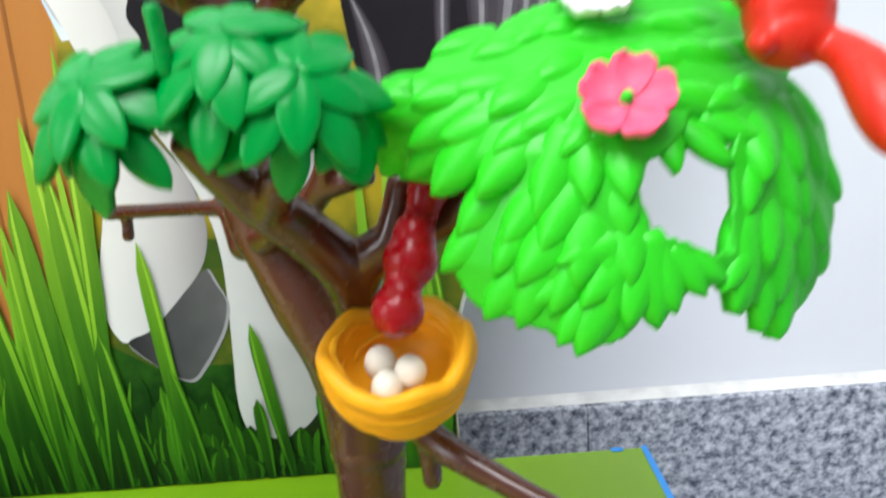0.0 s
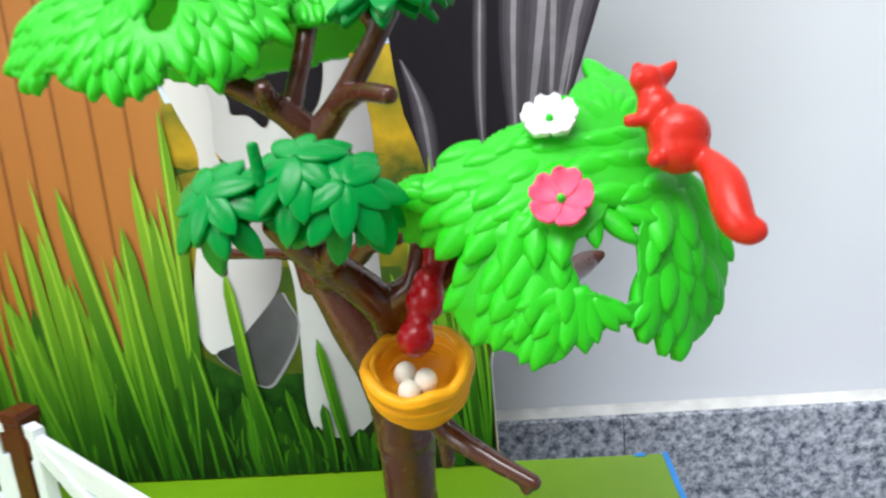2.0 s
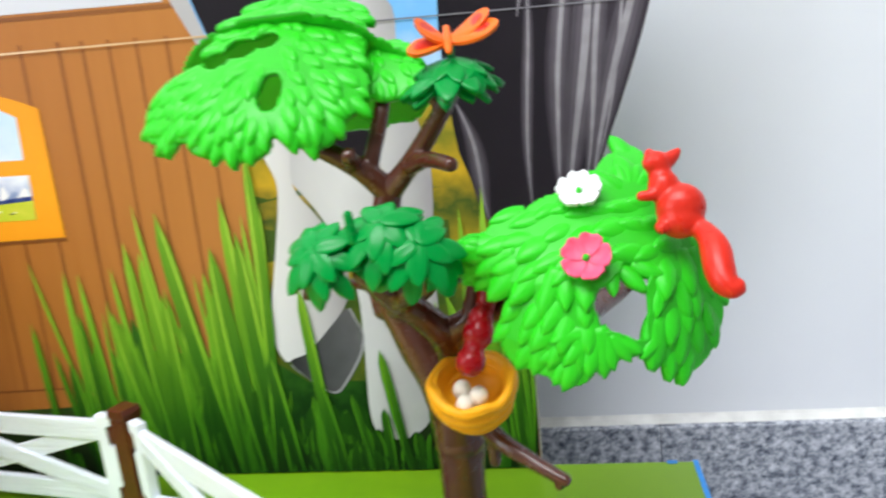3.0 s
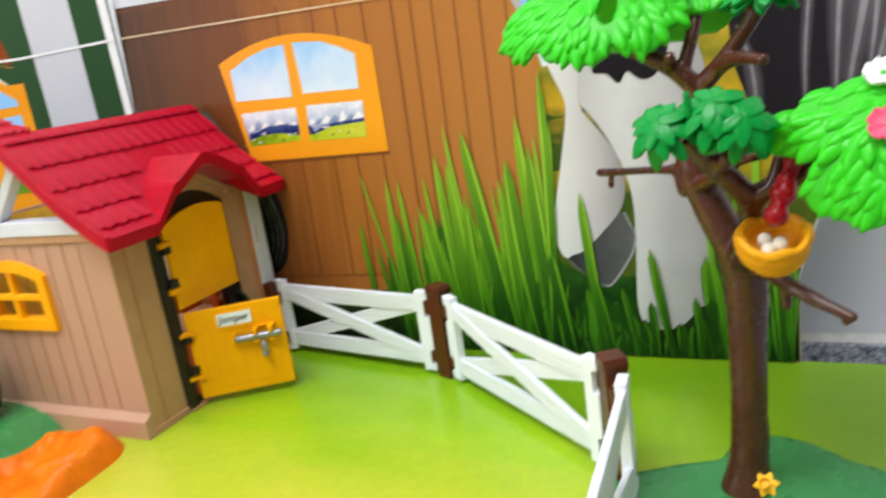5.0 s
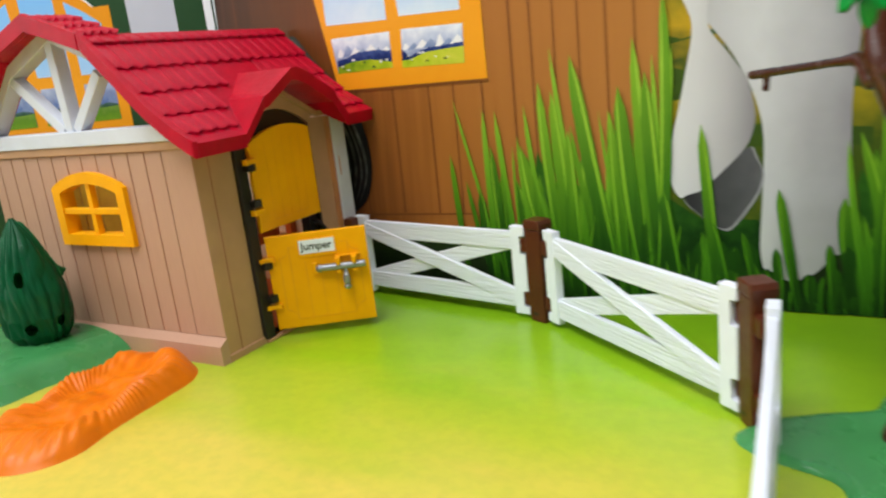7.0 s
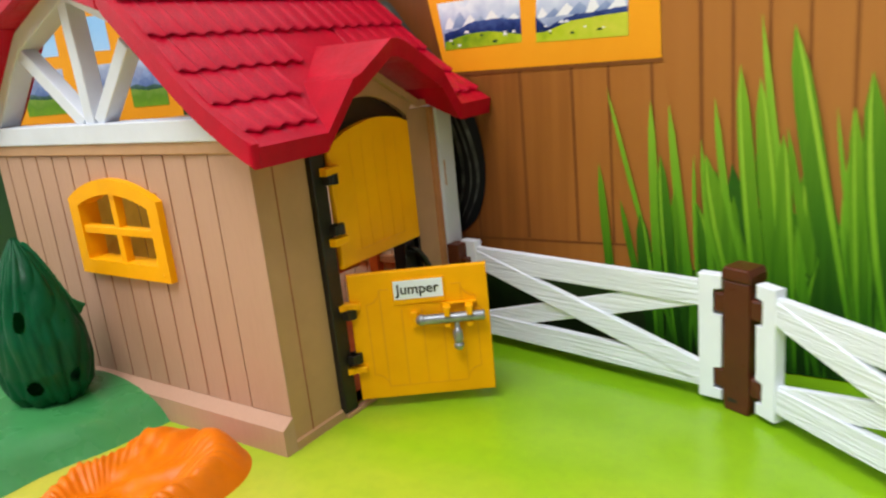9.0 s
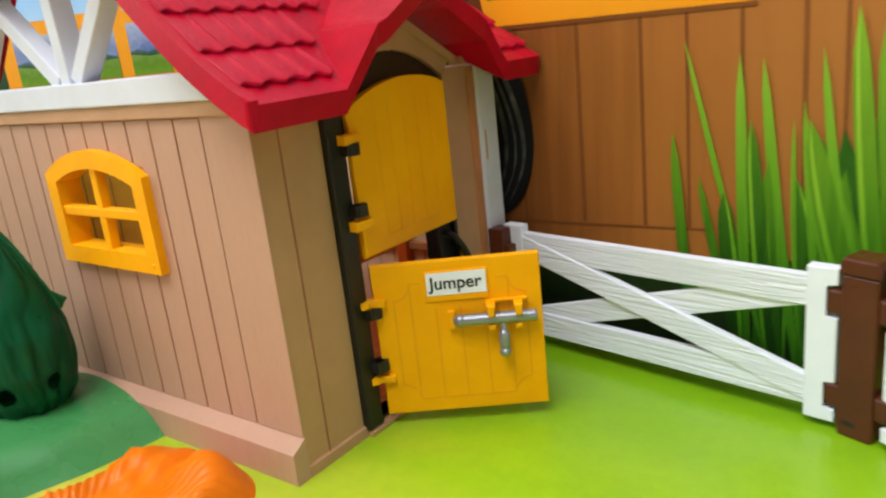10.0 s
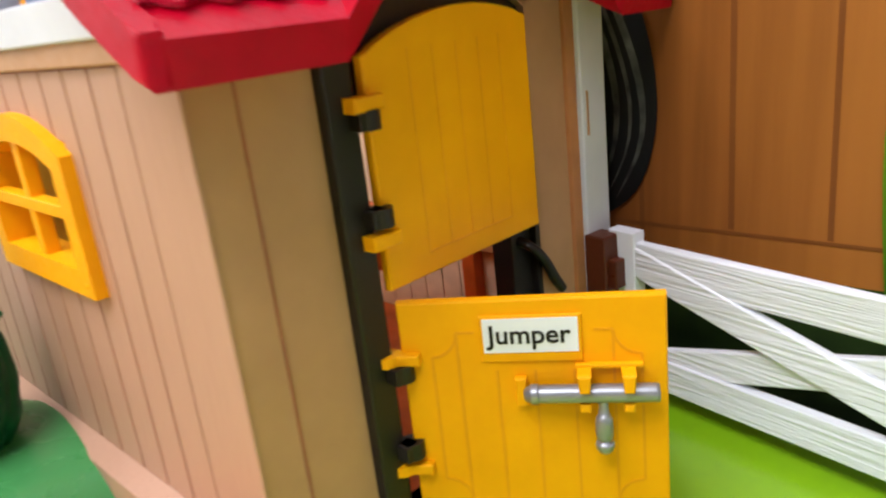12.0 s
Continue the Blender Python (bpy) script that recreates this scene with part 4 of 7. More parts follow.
prism(bm, arch + [(-0.0525, 0.1395), (-0.0660, 0.151), (-0.0860, 0.161), (-0.110, 0.151), (-0.1345, 0.131)], -0.004, 0.0, lambda x, y, z: door_plane(x, y, z))
spart("door_wall", bm, M["beige"], "beige wall round the doorway")
bm = bmesh.new()
box(bm, (XR, -0.1543, 0.0), (XR + 0.0003, -0.1536, 0.131))
spart("plank_joint", bm, M["groove"])
bm = bmesh.new()
for p, q in (((-0.1335, 0.1335), (-0.0865, 0.1575)), ((-0.0865, 0.1575), (-0.0500, 0.1380)), ((-0.0500, 0.1380), (-0.0350, 0.1380))):
    d = Vector((q[0] - p[0], q[1] - p[1])).normalized() * 0.0004
    n = Vector((-d.y, d.x)).normalized() * 0.0032
    prism(bm, [(p[0], p[1]), (q[0] + d.x, q[1] + d.y), (q[0] + d.x + n.x, q[1] + d.y + n.y), (p[0] + n.x, p[1] + n.y)], 0.0002, 0.0030, lambda x, y, z: door_plane(x, y, z))
spart("gable_moulding", bm, M["beige"])
spart("door_jamb_board", box_bm((XR - 0.004, -0.0400, 0.0), (XR + 0.0014, -0.0350, 0.1365), 0.0003), M["tan"], "tan strip beside the post")
bm = box_bm((XR - 0.008, -0.0350, 0.0), (XR + 0.0030, -0.0210, 0.1365), 0.0006)
corner_post = spart("corner_post", bm, M["trim"], "cream white corner post")
spart("slot", box_bm((XR + 0.0030, -0.0325, 0.0927), (XR + 0.0032, -0.0314, 0.1068)), M["beige"], "", False, None)
# other walls and floor inside
bm = box_bm((XL, YF + 0.004, 0.0), (XL + 0.004, YB, 0.1395))
spart("end_wall", bm, M["wall_beige"])
for k in range(9):
    y = -0.150 + 0.0150 * k
    spart("plank", box_bm((XL + 0.004, y, 0.003), (XL + 0.0048, y + 0.0142, 0.137)), M["ochre"])
spart("rear_wall", box_bm((XL + 0.004, YB - 0.001, 0.0), (XR - 0.008, YB, 0.1365)), M["wall_beige"], "beige planked rear wall")
for k in range(17):
    x = XL + 0.0055 + 0.0110 * k
    spart("plank", box_bm((x, YB - 0.002, 0.002), (x + 0.0103, YB - 0.001, 0.136)), M["cream"])
spart("wall_rail", box_bm((-0.4700, YB - 0.0055, 0.0395), (-0.3300, YB - 0.0020, 0.0440), 0.0006), M["tan"], "brown rail along the inner wall")
spart("inner_post", box_bm((-0.3520, YB - 0.0080, 0.0016), (-0.3450, YB - 0.0020, 0.0700), 0.0006), M["rust"], "rust orange post inside")
spart("stable_floor", box_bm((XL + 0.004, YF + 0.004, 0.0002), (XR - 0.004, YB - 0.002, 0.0016)), M["rust"], "rust brown straw-strewn floor")
bm = bmesh.new()
for z in (0.014, 0.030, 0.046):
    box(bm, (-0.420, -0.105, z), (-0.320, -0.102, z + 0.012), 0.0008)
for x in (-0.418, -0.372, -0.326):
    box(bm, (x, -0.102, 0.0018), (x + 0.006, -0.099, 0.060), 0.0008)
spart("stall_rail", bm, M["rust"], "rust orange inner stall boards")
spart("feed_trough", box_bm((-0.425, -0.070, 0.046), (-0.335, -0.045, 0.066), 0.004), M["rust"], "brown feed trough")

# dark door frame
bm = bmesh.new()
frame_out = [(D0, 0.002), (D1, 0.002)] + [(D1 + (D0 - D1) * t, arch_z(1 - t)) for t in [k / 12 for k in range(13)]]
i0, i1 = D0 + 0.0115, D1 - 0.0115
frame_in = [(i0, 0.002), (i1, 0.002)] + [(i1 + (i0 - i1) * t, arch_z(1 - t) - 0.0130) for t in [k / 12 for k in range(13)]]
ring_prism(bm, frame_out, frame_in, -0.010, -0.0022, lambda x, y, z: door_plane(x, y, z))
bmesh.ops.bevel(bm, geom=[e for e in bm.edges], offset=0.0003, segments=1, affect="EDGES")
door_frame = spart("door_frame", bm, M["black"], "black door frame with hinge pins")
spart("hinge_post", box_bm((XR - 0.004, D0 + 0.0003, 0.0025), (XR + 0.0030, -0.1255, 0.1310), 0.0008), M["black"])
spart("jamb_lining", box_bm((XR - 0.004, D1 - 0.0022, 0.0025), (XR + 0.0003, D1, 0.1330), 0.0002), M["black"])
for z in (0.1146, 0.0915, 0.0505, 0.0280):
    bm = bmesh.new()
    bmesh.ops.create_cone(bm, cap_ends=True, segments=16, radius1=0.0032, radius2=0.0032, depth=0.0046, matrix=Matrix.Translation((XR + 0.0047, -0.1245, z)))
    box(bm, (XR + 0.0022, -0.1285, z - 0.0023), (XR + 0.0070, -0.1235, z + 0.0023), 0.0004)
    spart("hinge_knuckle", bm, M["black"], "", False)
bm = bmesh.new()
tube(bm, [(XR - 0.002, -0.0650, 0.0660, 0.0016), (XR + 0.0015, -0.0633, 0.0640, 0.0016), (XR + 0.0026, -0.0590, 0.0585, 0.0017), (XR + 0.0030, -0.0550, 0.0515, 0.0018), (XR + 0.0030, -0.0515, 0.0470, 0.0017)], 4, 8)
spart("latch_hook", bm, M["black"], "black door hook", True)

# roof of the stable
CX = -0.3880
PROFILE = ((-0.3880, 0.2200), (-0.3410, 0.2035), (-0.3180, 0.1810), (-0.2990, 0.1625), (-0.2820, 0.1490), (-0.2630, 0.1370))
KNEE = PROFILE[1][0]
RIDGE_END = -0.1500
PORCH = ((-0.1385, 0.1370), (-0.1185, 0.1572), (-0.1130, 0.1590), (-0.0890, 0.1725), (-0.0840, 0.1725), (-0.0754, 0.1695), (-0.0492, 0.1550), (-0.0380, 0.1400), (-0.0350, 0.1370))


def slope_z(x):
    x = CX + abs(x - CX)
    for (xa, za), (xb, zb) in zip(PROFILE, PROFILE[1:]):
        if x <= xb + 1e-6:
            return za + (zb - za) * (x - xa) / (xb - xa)
    return PROFILE[-1][1]


def porch_z(y):
    """The raised lip over the doorway, at the eave."""
    for (a, za), (b, zb) in zip(PORCH, PORCH[1:]):
        if a <= y <= b:
            return za + (zb - za) * (y - a) / (b - a)
    return 0.0


Y0, Y1 = -0.1792, -0.0055
EAVE = PROFILE[-1][0]
bm = bmesh.new()
stops = [p[0] for p in PORCH] + [Y0, Y1]
ys = sorted(set(stops + [Y0 + (Y1 - Y0) * k / 40 for k in range(41)]))


def meets(y):
    """Where the porch lip comes out of the slope."""
    lo, hi = KNEE, EAVE - 0.0004
    if porch_z(y) <= slope_z(hi):
        return hi
    for _ in range(40):
        mid = (lo + hi) / 2
        lo, hi = (mid, hi) if slope_z(mid) > porch_z(y) else (lo, mid)
    return lo


def strip(y):
    """Along one line of y: down the slope to the lip, then out along the lip."""
    xm = meets(y)
    first = KNEE
    out = [(first + (xm - first) * k / 16, slope_z(first + (xm - first) * k / 16)) for k in range(17)]
    return out + [(xm + (EAVE - xm) * k / 3, max(porch_z(y), slope_z(xm + (EAVE - xm) * k / 3))) for k in range(1, 4)]


TH = 0.0082
top = [[bm.verts.new((x, y, z)) for x, z in strip(y)] for y in ys]
low = [[bm.verts.new((x - 0.0015, y, z - TH)) for x, z in strip(y)] for y in ys]
for j in range(len(ys) - 1):
    for i in range(19):
        bm.faces.new((top[j][i], top[j][i + 1], top[j + 1][i + 1], top[j + 1][i]))
        bm.faces.new((low[j][i], low[j + 1][i], low[j + 1][i + 1], low[j][i + 1]))
    for i in (0, 19):
        bm.faces.new((top[j][i], top[j + 1][i], low[j + 1][i], low[j][i]))
for j in (0, len(ys) - 1):
    for i in range(19):
        bm.faces.new((top[j][i], low[j][i], low[j][i + 1], top[j][i + 1]))
roof = spart("roof", bm, M["roof"], "raspberry red roof with wavy shingles and raised porch lip")
rounded = roof.modifiers.new("rounded", "BEVEL")
rounded.width, rounded.segments, rounded.limit_method, rounded.angle_limit = 0.0016, 3, "ANGLE", radians(38)
# far slope, mirrored and plain, and the short raised ridge at the gable
bm = bmesh.new()
line = [(2 * CX - x, z) for x, z in PROFILE[1:]]
prism(bm, line + [(x + 0.002, z - 0.0085) for x, z in line[::-1]], Y0, RIDGE_END)
spart("roof_slope", bm, M["roof"])
bm = bmesh.new()
cap = [(2 * CX - PROFILE[1][0] - 0.002, PROFILE[1][1] - 0.001), PROFILE[0], (PROFILE[1][0] + 0.002, PROFILE[1][1] - 0.001)]
prism(bm, cap + [(x, z - 0.0085) for x, z in cap[::-1]], Y0 + 0.0001, RIDGE_END, bevel=0.0005)
spart("ridge_roof", bm, M["roof"])
bm = bmesh.new()
rake = [(x, z + 0.0014) for x, z in spline(list(PROFILE[1:]), 4)]
prism(bm, rake + [(x - 0.0005, z - 0.0091) for x, z in rake[::-1]], Y0 - 0.0016, Y0 + 0.0034, bevel=0.0013)
rake2 = [(2 * CX - KNEE, 0.2045), (CX, 0.2210), (KNEE, 0.2045)]
prism(bm, rake2 + [(x, z - 0.0100) for x, z in rake2[::-1]], Y0 - 0.0016, Y0 + 0.0030, bevel=0.0005)
rake3 = [(2 * CX - x, z) for x, z in rake]
prism(bm, rake3 + [(x + 0.0005, z - 0.0098) for x, z in rake3[::-1]], Y0 - 0.0016, Y0 + 0.0030, bevel=0.0005)
spart("bargeboard", bm, M["roof"], "red edge board of the gable")


# white open truss in the gable
def bar(bm, p, q, w, y0, y1):
    d = Vector((q[0] - p[0], q[1] - p[1])).normalized()
    n = Vector((-d.y, d.x)) * w / 2
    return prism(bm, [(p[0] - n.x, p[1] - n.y), (q[0] - n.x, q[1] - n.y), (q[0] + n.x, q[1] + n.y), (p[0] + n.x, p[1] + n.y)], y0, y1, bevel=0.0005)


spart("tie_beam", box_bm((XL - 0.001, YF - 0.0035, 0.1385), (XR - 0.004, YF + 0.010, 0.1480), 0.0006), M["trim"], "cream white beam")
spart("king_post", bar(bmesh.new(), (-0.3870, 0.1475), (-0.3900, 0.2115), 0.0072, YF - 0.001, YF + 0.008), M["trim"])
spart("strut", bar(bmesh.new(), (-0.3925, 0.1480), (-0.4400, 0.1868), 0.0070, YF - 0.001, YF + 0.007), M["trim"])
spart("strut", bar(bmesh.new(), (-0.3800, 0.1480), (-0.3490, 0.1815), 0.0070, YF - 0.001, YF + 0.007), M["trim"])
for sx in (1, -1):
    bm = bar(bmesh.new(), (CX, 0.2085), (CX + sx * 0.0470, 0.1890), 0.0085, YF - 0.0015, YF + 0.0095)
    bar(bm, (CX + sx * 0.0470, 0.1905), (CX + sx * 0.0900, 0.1470), 0.0085, YF - 0.0016, YF + 0.0094)
    spart("rafter", bm, M["trim"], "cream white rafter")

# stable window
stable_window = spart("stable_window", ring_prism(bmesh.new(), arch_outline(W0, W1, WZ, WS, WA + 0.001, 12), arch_outline(W0 + 0.0075, W1 - 0.0075, WZ + 0.0075, WS - 0.0035, WA - 0.0065, 12), YF - 0.0042, YF + 0.0065), M["yellow"], "yellow arched window frame with four lights")
spart("mullion", box_bm((-0.3820, YF - 0.0030, WZ + 0.0070), (-0.3778, YF + 0.0015, WA - 0.0060), 0.0005), M["yellow"], "", False, None)
spart("crossbar", box_bm((W0 + 0.0070, YF - 0.0032, 0.0943), (W1 - 0.0070, YF + 0.0012, 0.0983), 0.0005), M["yellow"], "", False, None)
spart("window_peg", ball(bmesh.new(), (-0.3480, YF - 0.0040, 0.0770), (0.0011, 0.0006, 0.0011)), M["yellow"], "", True)
spart("mould_mark", ball(bmesh.new(), (-0.3700, YF - 0.0001, 0.0655), (0.0016, 0.0005, 0.0016)), M["wall_beige"], "", True)

# shingles
def tile_mesh(material):
    bm = bmesh.new()
    cols, rows = 12, 2
    grid = []
    for i in range(rows + 1):
        t = i / rows
        row = []
        for j in range(cols + 1):
            s = j / cols
            row.append(bm.verts.new((s - 0.5, t + (0.05 * math.sin(2 * math.pi * s) if i == rows else 0), 0.04 + 0.46 * t + 0.42 * math.exp(-((s - 0.20) / 0.10) ** 2) * (0.45 + 0.55 * t) + 0.14 * s * t)))
        grid.append(row)
    for a, b in zip(grid, grid[1:]):
        for j in range(cols):
            bm.faces.new((a[j], a[j + 1], b[j + 1], b[j]))
    low = [bm.verts.new((v.co.x, v.co.y - 0.05, -0.10)) for v in grid[-1]]
    for j in range(cols):
        bm.faces.new((grid[-1][j], grid[-1][j + 1], low[j + 1], low[j]))
    for j, s in ((0, 1), (cols, -1)):
        foot = [bm.verts.new((r[j].co.x, r[j].co.y, -0.10)) for r in grid[:-1]] + [low[j]]
        for i in range(rows):
            bm.faces.new((grid[i][j], grid[i + 1][j], foot[i + 1], foot[i]))
    bmesh.ops.recalc_face_normals(bm, faces=bm.faces)
    me = bpy.data.meshes.new("roof_tile")
    bm.to_mesh(me)
    bm.free()
    me.materials.append(material)
    for p in me.polygons:
        p.use_smooth = True
    return me


TILE = tile_mesh(M["roof_tile"])


def lay_row(xa, xb, y_from, y_to, n, parent):
    """One row of shingles whose lower edge lies at xb."""
    w = (y_to - y_from) / n
    za, zb = slope_z(xa), slope_z(xb)
    along = Vector((xb - xa, 0, zb - za))
    out_dir = Vector((-(zb - za), 0, xb - xa))
    for k in range(n):
        y = y_from + (k + 0.5) * w
        if max(porch_z(y - w * 0.4), porch_z(y + w * 0.4)) > slope_z(xb) - 0.0005 and xb > -0.325:
            continue
        sharing("roof_tile", TILE, parent, frame_of(Vector((xa, y, za)) - SO, along, out_dir, (w * 1.01, along.length * 1.06, 0.0033)))


ROWS = ((-0.3405, -0.3345), (-0.3350, -0.3190), (-0.3195, -0.3035), (-0.3040, -0.2875), (-0.2880, -0.2715))
for xa, xb in ROWS:
    lay_row(xa, xb, Y0 + 0.0030, Y1 - 0.001, 17, roof)
for xa, xb in ((-0.3870, -0.3720), (-0.3725, -0.3570), (-0.3575, -0.3415)):
    lay_row(xa, xb, Y0 + 0.004, RIDGE_END - 0.001, 4, roof)


# doors
def plank_door(name, hinge, free, z0, z1, rise, label):
    """A door leaf with its parts, standing from hinge to free (x, y)."""
    h, f = Vector((*hinge, 0)), Vector((*free, 0))
    ux = (f - h).normalized()
    nrm = Vector((ux.y, -ux.x, 0))
    w = (f - h).length
    to = lambda u, d, z: tuple(h + ux * u + nrm * d + Vector((0, 0, z)) - SO)
    bm = bmesh.new()
    top = [(w * (1 - k / 12), z1 - rise + rise * (1 - (2 * (k / 12) - 0.84) ** 2 / 1.3)) for k in range(13)] if rise else [(w, z1), (0, z1)]
    prism(bm, [(0, z0), (w, z0)] + top, -0.0016, 0.0016, to, 0.0006)
    leaf = part(name, bm, M["yellow"], stable, label)
    # moulded panel with hollow corners, its boards parted by grooves, whose shade is deeper yellow
    u0, u1, za, zb, r = 0.0078, w - 0.0060, z0 + 0.0060, z1 - 0.0085, 0.0066
    fine = 0.00022 if rise else 0.00036
    bm = bmesh.new()
    for k in range(5):
        u = u0 + r + (u1 - u0 - 2 * r) * k / 4
        prism(bm, [(u - fine, za), (u + fine, za), (u + fine, zb if rise or k in (0, 4) else zb - 0.0105), (u - fine, zb if rise or k in (0, 4) else zb - 0.0105)], 0.00155, 0.00172, to)
    for u in () if rise else (u0, u1):
        prism(bm, [(u - fine, za + r), (u + fine, za + r), (u + fine, zb - r), (u - fine, zb - r)], 0.00155, 0.00170, to)
    prism(bm, [(u0 + r, za - fine), (u1 - r, za - fine), (u1 - r, za + fine), (u0 + r, za + fine)], 0.00155, 0.00175, to)
    if not rise:
        for u in (u0 + r, u1 - r - 0.0045):
            prism(bm, [(u, zb - fine), (u + 0.0045, zb - fine), (u + 0.0045, zb + fine), (u, zb + fine)], 0.00155, 0.00175, to)
    for cu, cz, su, sz in () if rise else ((u0, za, 1, 1), (u1, za, -1, 1), (u0, zb, 1, -1), (u1, zb, -1, -1)):
        arc = [(math.pi / 2 * k / 8) for k in range(9)]
        ring = [(cu + su * (r - fine) * math.cos(a), cz + sz * (r - fine) * math.sin(a)) for a in arc] + [(cu + su * (r + fine) * math.cos(a), cz + sz * (r + fine) * math.sin(a)) for a in arc[::-1]]
        prism(bm, ring, 0.00150, 0.00178, to)
    groove_mat = M["yellow_faint"] if rise else M["yellow_line"]
    part("plank_joint", bm, groove_mat, leaf)
    return leaf, to, w


# two deeper yellows carry the groove shade, fainter on the upper door
M["yellow_faint"] = plastic("shaded_yellow_plastic", (247, 167, 0), 0.45, 420.0, 0.1, 0.05)
M["yellow_line"] = plastic("groove_shade_yellow_plastic", (242, 162, 0), 0.45, 420.0, 0.1, 0.05)
lower, to, w = plank_door("lower_door", (-0.2795, -0.1225), (-0.2255, -0.0862), 0.0055, 0.0688, 0.0, "yellow lower stable door, standing open, with grey bolt")
for z in (0.0540, 0.0222):
    bm = bmesh.new()
    bmesh.ops.create_cone(bm, cap_ends=True, segments=16, radius1=0.0034, radius2=0.0034, depth=0.0028, matrix=Matrix.Translation(Vector(to(-0.0035, 0.0022, z))))
    prism(bm, [(-0.0035, z - 0.0015), (0.0050, z - 0.0015), (0.0050, z + 0.0015), (-0.0035, z + 0.0015)], -0.0005, 0.0042, to, 0.0004)
    part("hinge_lug", bm, M["yellow"], lower)
part("mould_mark", prism(bmesh.new(), [(0.0035 + 0.0014 * math.cos(a), 0.0100 + 0.0014 * math.sin(a)) for a in [2 * math.pi * k / 14 for k in range(14)]], 0.00155, 0.00175, to, 0.0001), M["yellow"], lower)
bm = prism(bmesh.new(), [(0.0205, 0.0524), (0.0452, 0.0524), (0.0452, 0.0649), (0.0205, 0.0649)], 0.0015, 0.0024, to, 0.0004)
plate = part("name_plate", bm, M["yellow"], lower)
bm = prism(bmesh.new(), [(0.0213, 0.0551), (0.0443, 0.0551), (0.0443, 0.0641), (0.0213, 0.0641)], 0.0024, 0.0026, to)
part("paper_label", bm, M["label"], plate, "white paper label lettered in black")
curve = bpy.data.curves.new("lettering", "FONT")
curve.body, curve.size, curve.align_x, curve.align_y, curve.extrude, curve.offset = "Jumper", 0.0069, "CENTER", "CENTER", 0.00004, 0.00011
word = new("lettering", curve)
bpy.context.view_layer.update()
me = bpy.data.meshes.new_from_object(word.evaluated_get(bpy.context.evaluated_depsgraph_get()))
bpy.data.objects.remove(word)
me.name = "lettering"
me.materials.clear()
me.materials.append(M["ink"])
ux = (Vector(to(1, 0, 0)) - Vector(to(0, 0, 0))).normalized()
nn = Vector((ux.y, -ux.x, 0))
mt = Matrix((ux, Vector((0, 0, 1)), nn)).transposed().to_4x4()
sharing("lettering", me, plate, Matrix.Translation(Vector(to(0.0325, 0.00276, 0.0597))) @ mt)
# bolt
BZ = 0.0449
bm = bmesh.new()
tube(bm, [(*to(0.0318, 0.0050, BZ), 0.0021), (*to(0.0323, 0.0050, BZ), 0.0025), (*to(0.0339, 0.0050, BZ), 0.0025), (*to(0.0342, 0.0050, BZ), 0.0021), (*to(0.0356, 0.0050, BZ), 0.0023), (*to(0.050, 0.0050, BZ), 0.0023), (*to(0.0617, 0.0050, BZ), 0.0023), (*to(0.0621, 0.0050, BZ), 0.0020)], 4, 16)
bolt = part("bolt", bm, M["silver"], lower, "grey metallic sliding bolt", True)
bm = bmesh.new()
tube(bm, [(*to(0.0494, 0.0052, BZ - 0.0013), 0.0012), (*to(0.0494, 0.0056, BZ - 0.0048), 0.0013), (*to(0.0494, 0.0060, BZ - 0.0068), 0.0021), (*to(0.0494, 0.0060, BZ - 0.0112), 0.0021), (*to(0.0494, 0.0060, BZ - 0.0122), 0.0014), (*to(0.0494, 0.0060, BZ - 0.0130), 0.0023), (*to(0.0494, 0.0060, BZ - 0.0142), 0.0023)], 4, 14)
part("bolt_handle", bm, M["silver"], bolt, "", True)
for u in (0.0452, 0.0556):
    bm = prism(bmesh.new(), [(u - 0.0012, BZ + 0.0015), (u + 0.0012, BZ + 0.0015), (u + 0.0017, BZ + 0.0062), (u - 0.0017, BZ + 0.0062)], 0.0015, 0.0086, to, 0.0005)
    prism(bm, [(u - 0.0013, BZ - 0.0046), (u + 0.0013, BZ - 0.0046), (u + 0.0013, BZ - 0.0024), (u - 0.0013, BZ - 0.0024)], 0.0015, 0.0066, to, 0.0005)
    part("bolt_bracket", bm, M["yellow"], lower)
bm = prism(bmesh.new(), [(0.0433, BZ + 0.0058), (0.0592, BZ + 0.0058), (0.0592, BZ + 0.0068), (0.0433, BZ + 0.0068)], 0.0015, 0.0034, to, 0.0002)
prism(bm, [(0.0284, BZ - 0.0040), (0.0312, BZ - 0.0040), (0.0312, BZ + 0.0036), (0.0284, BZ + 0.0036)], 0.0015, 0.0040, to, 0.0004)
part("bolt_stop", bm, M["yellow"], lower)
upper, to, w = plank_door("upper_door", (-0.2805, -0.1235), (-0.2803, -0.0625), 0.0718, 0.1372, 0.0085, "yellow arched upper stable door, nearly shut")
for z in (0.1183, 0.0860):
    bm = prism(bmesh.new(), [(-0.006, z - 0.0018), (0.003, z - 0.0018), (0.003, z + 0.0018), (-0.006, z + 0.0018)], -0.0005, 0.0048, to, 0.0006)
    part("hinge_lug", bm, M["yellow"], upper)


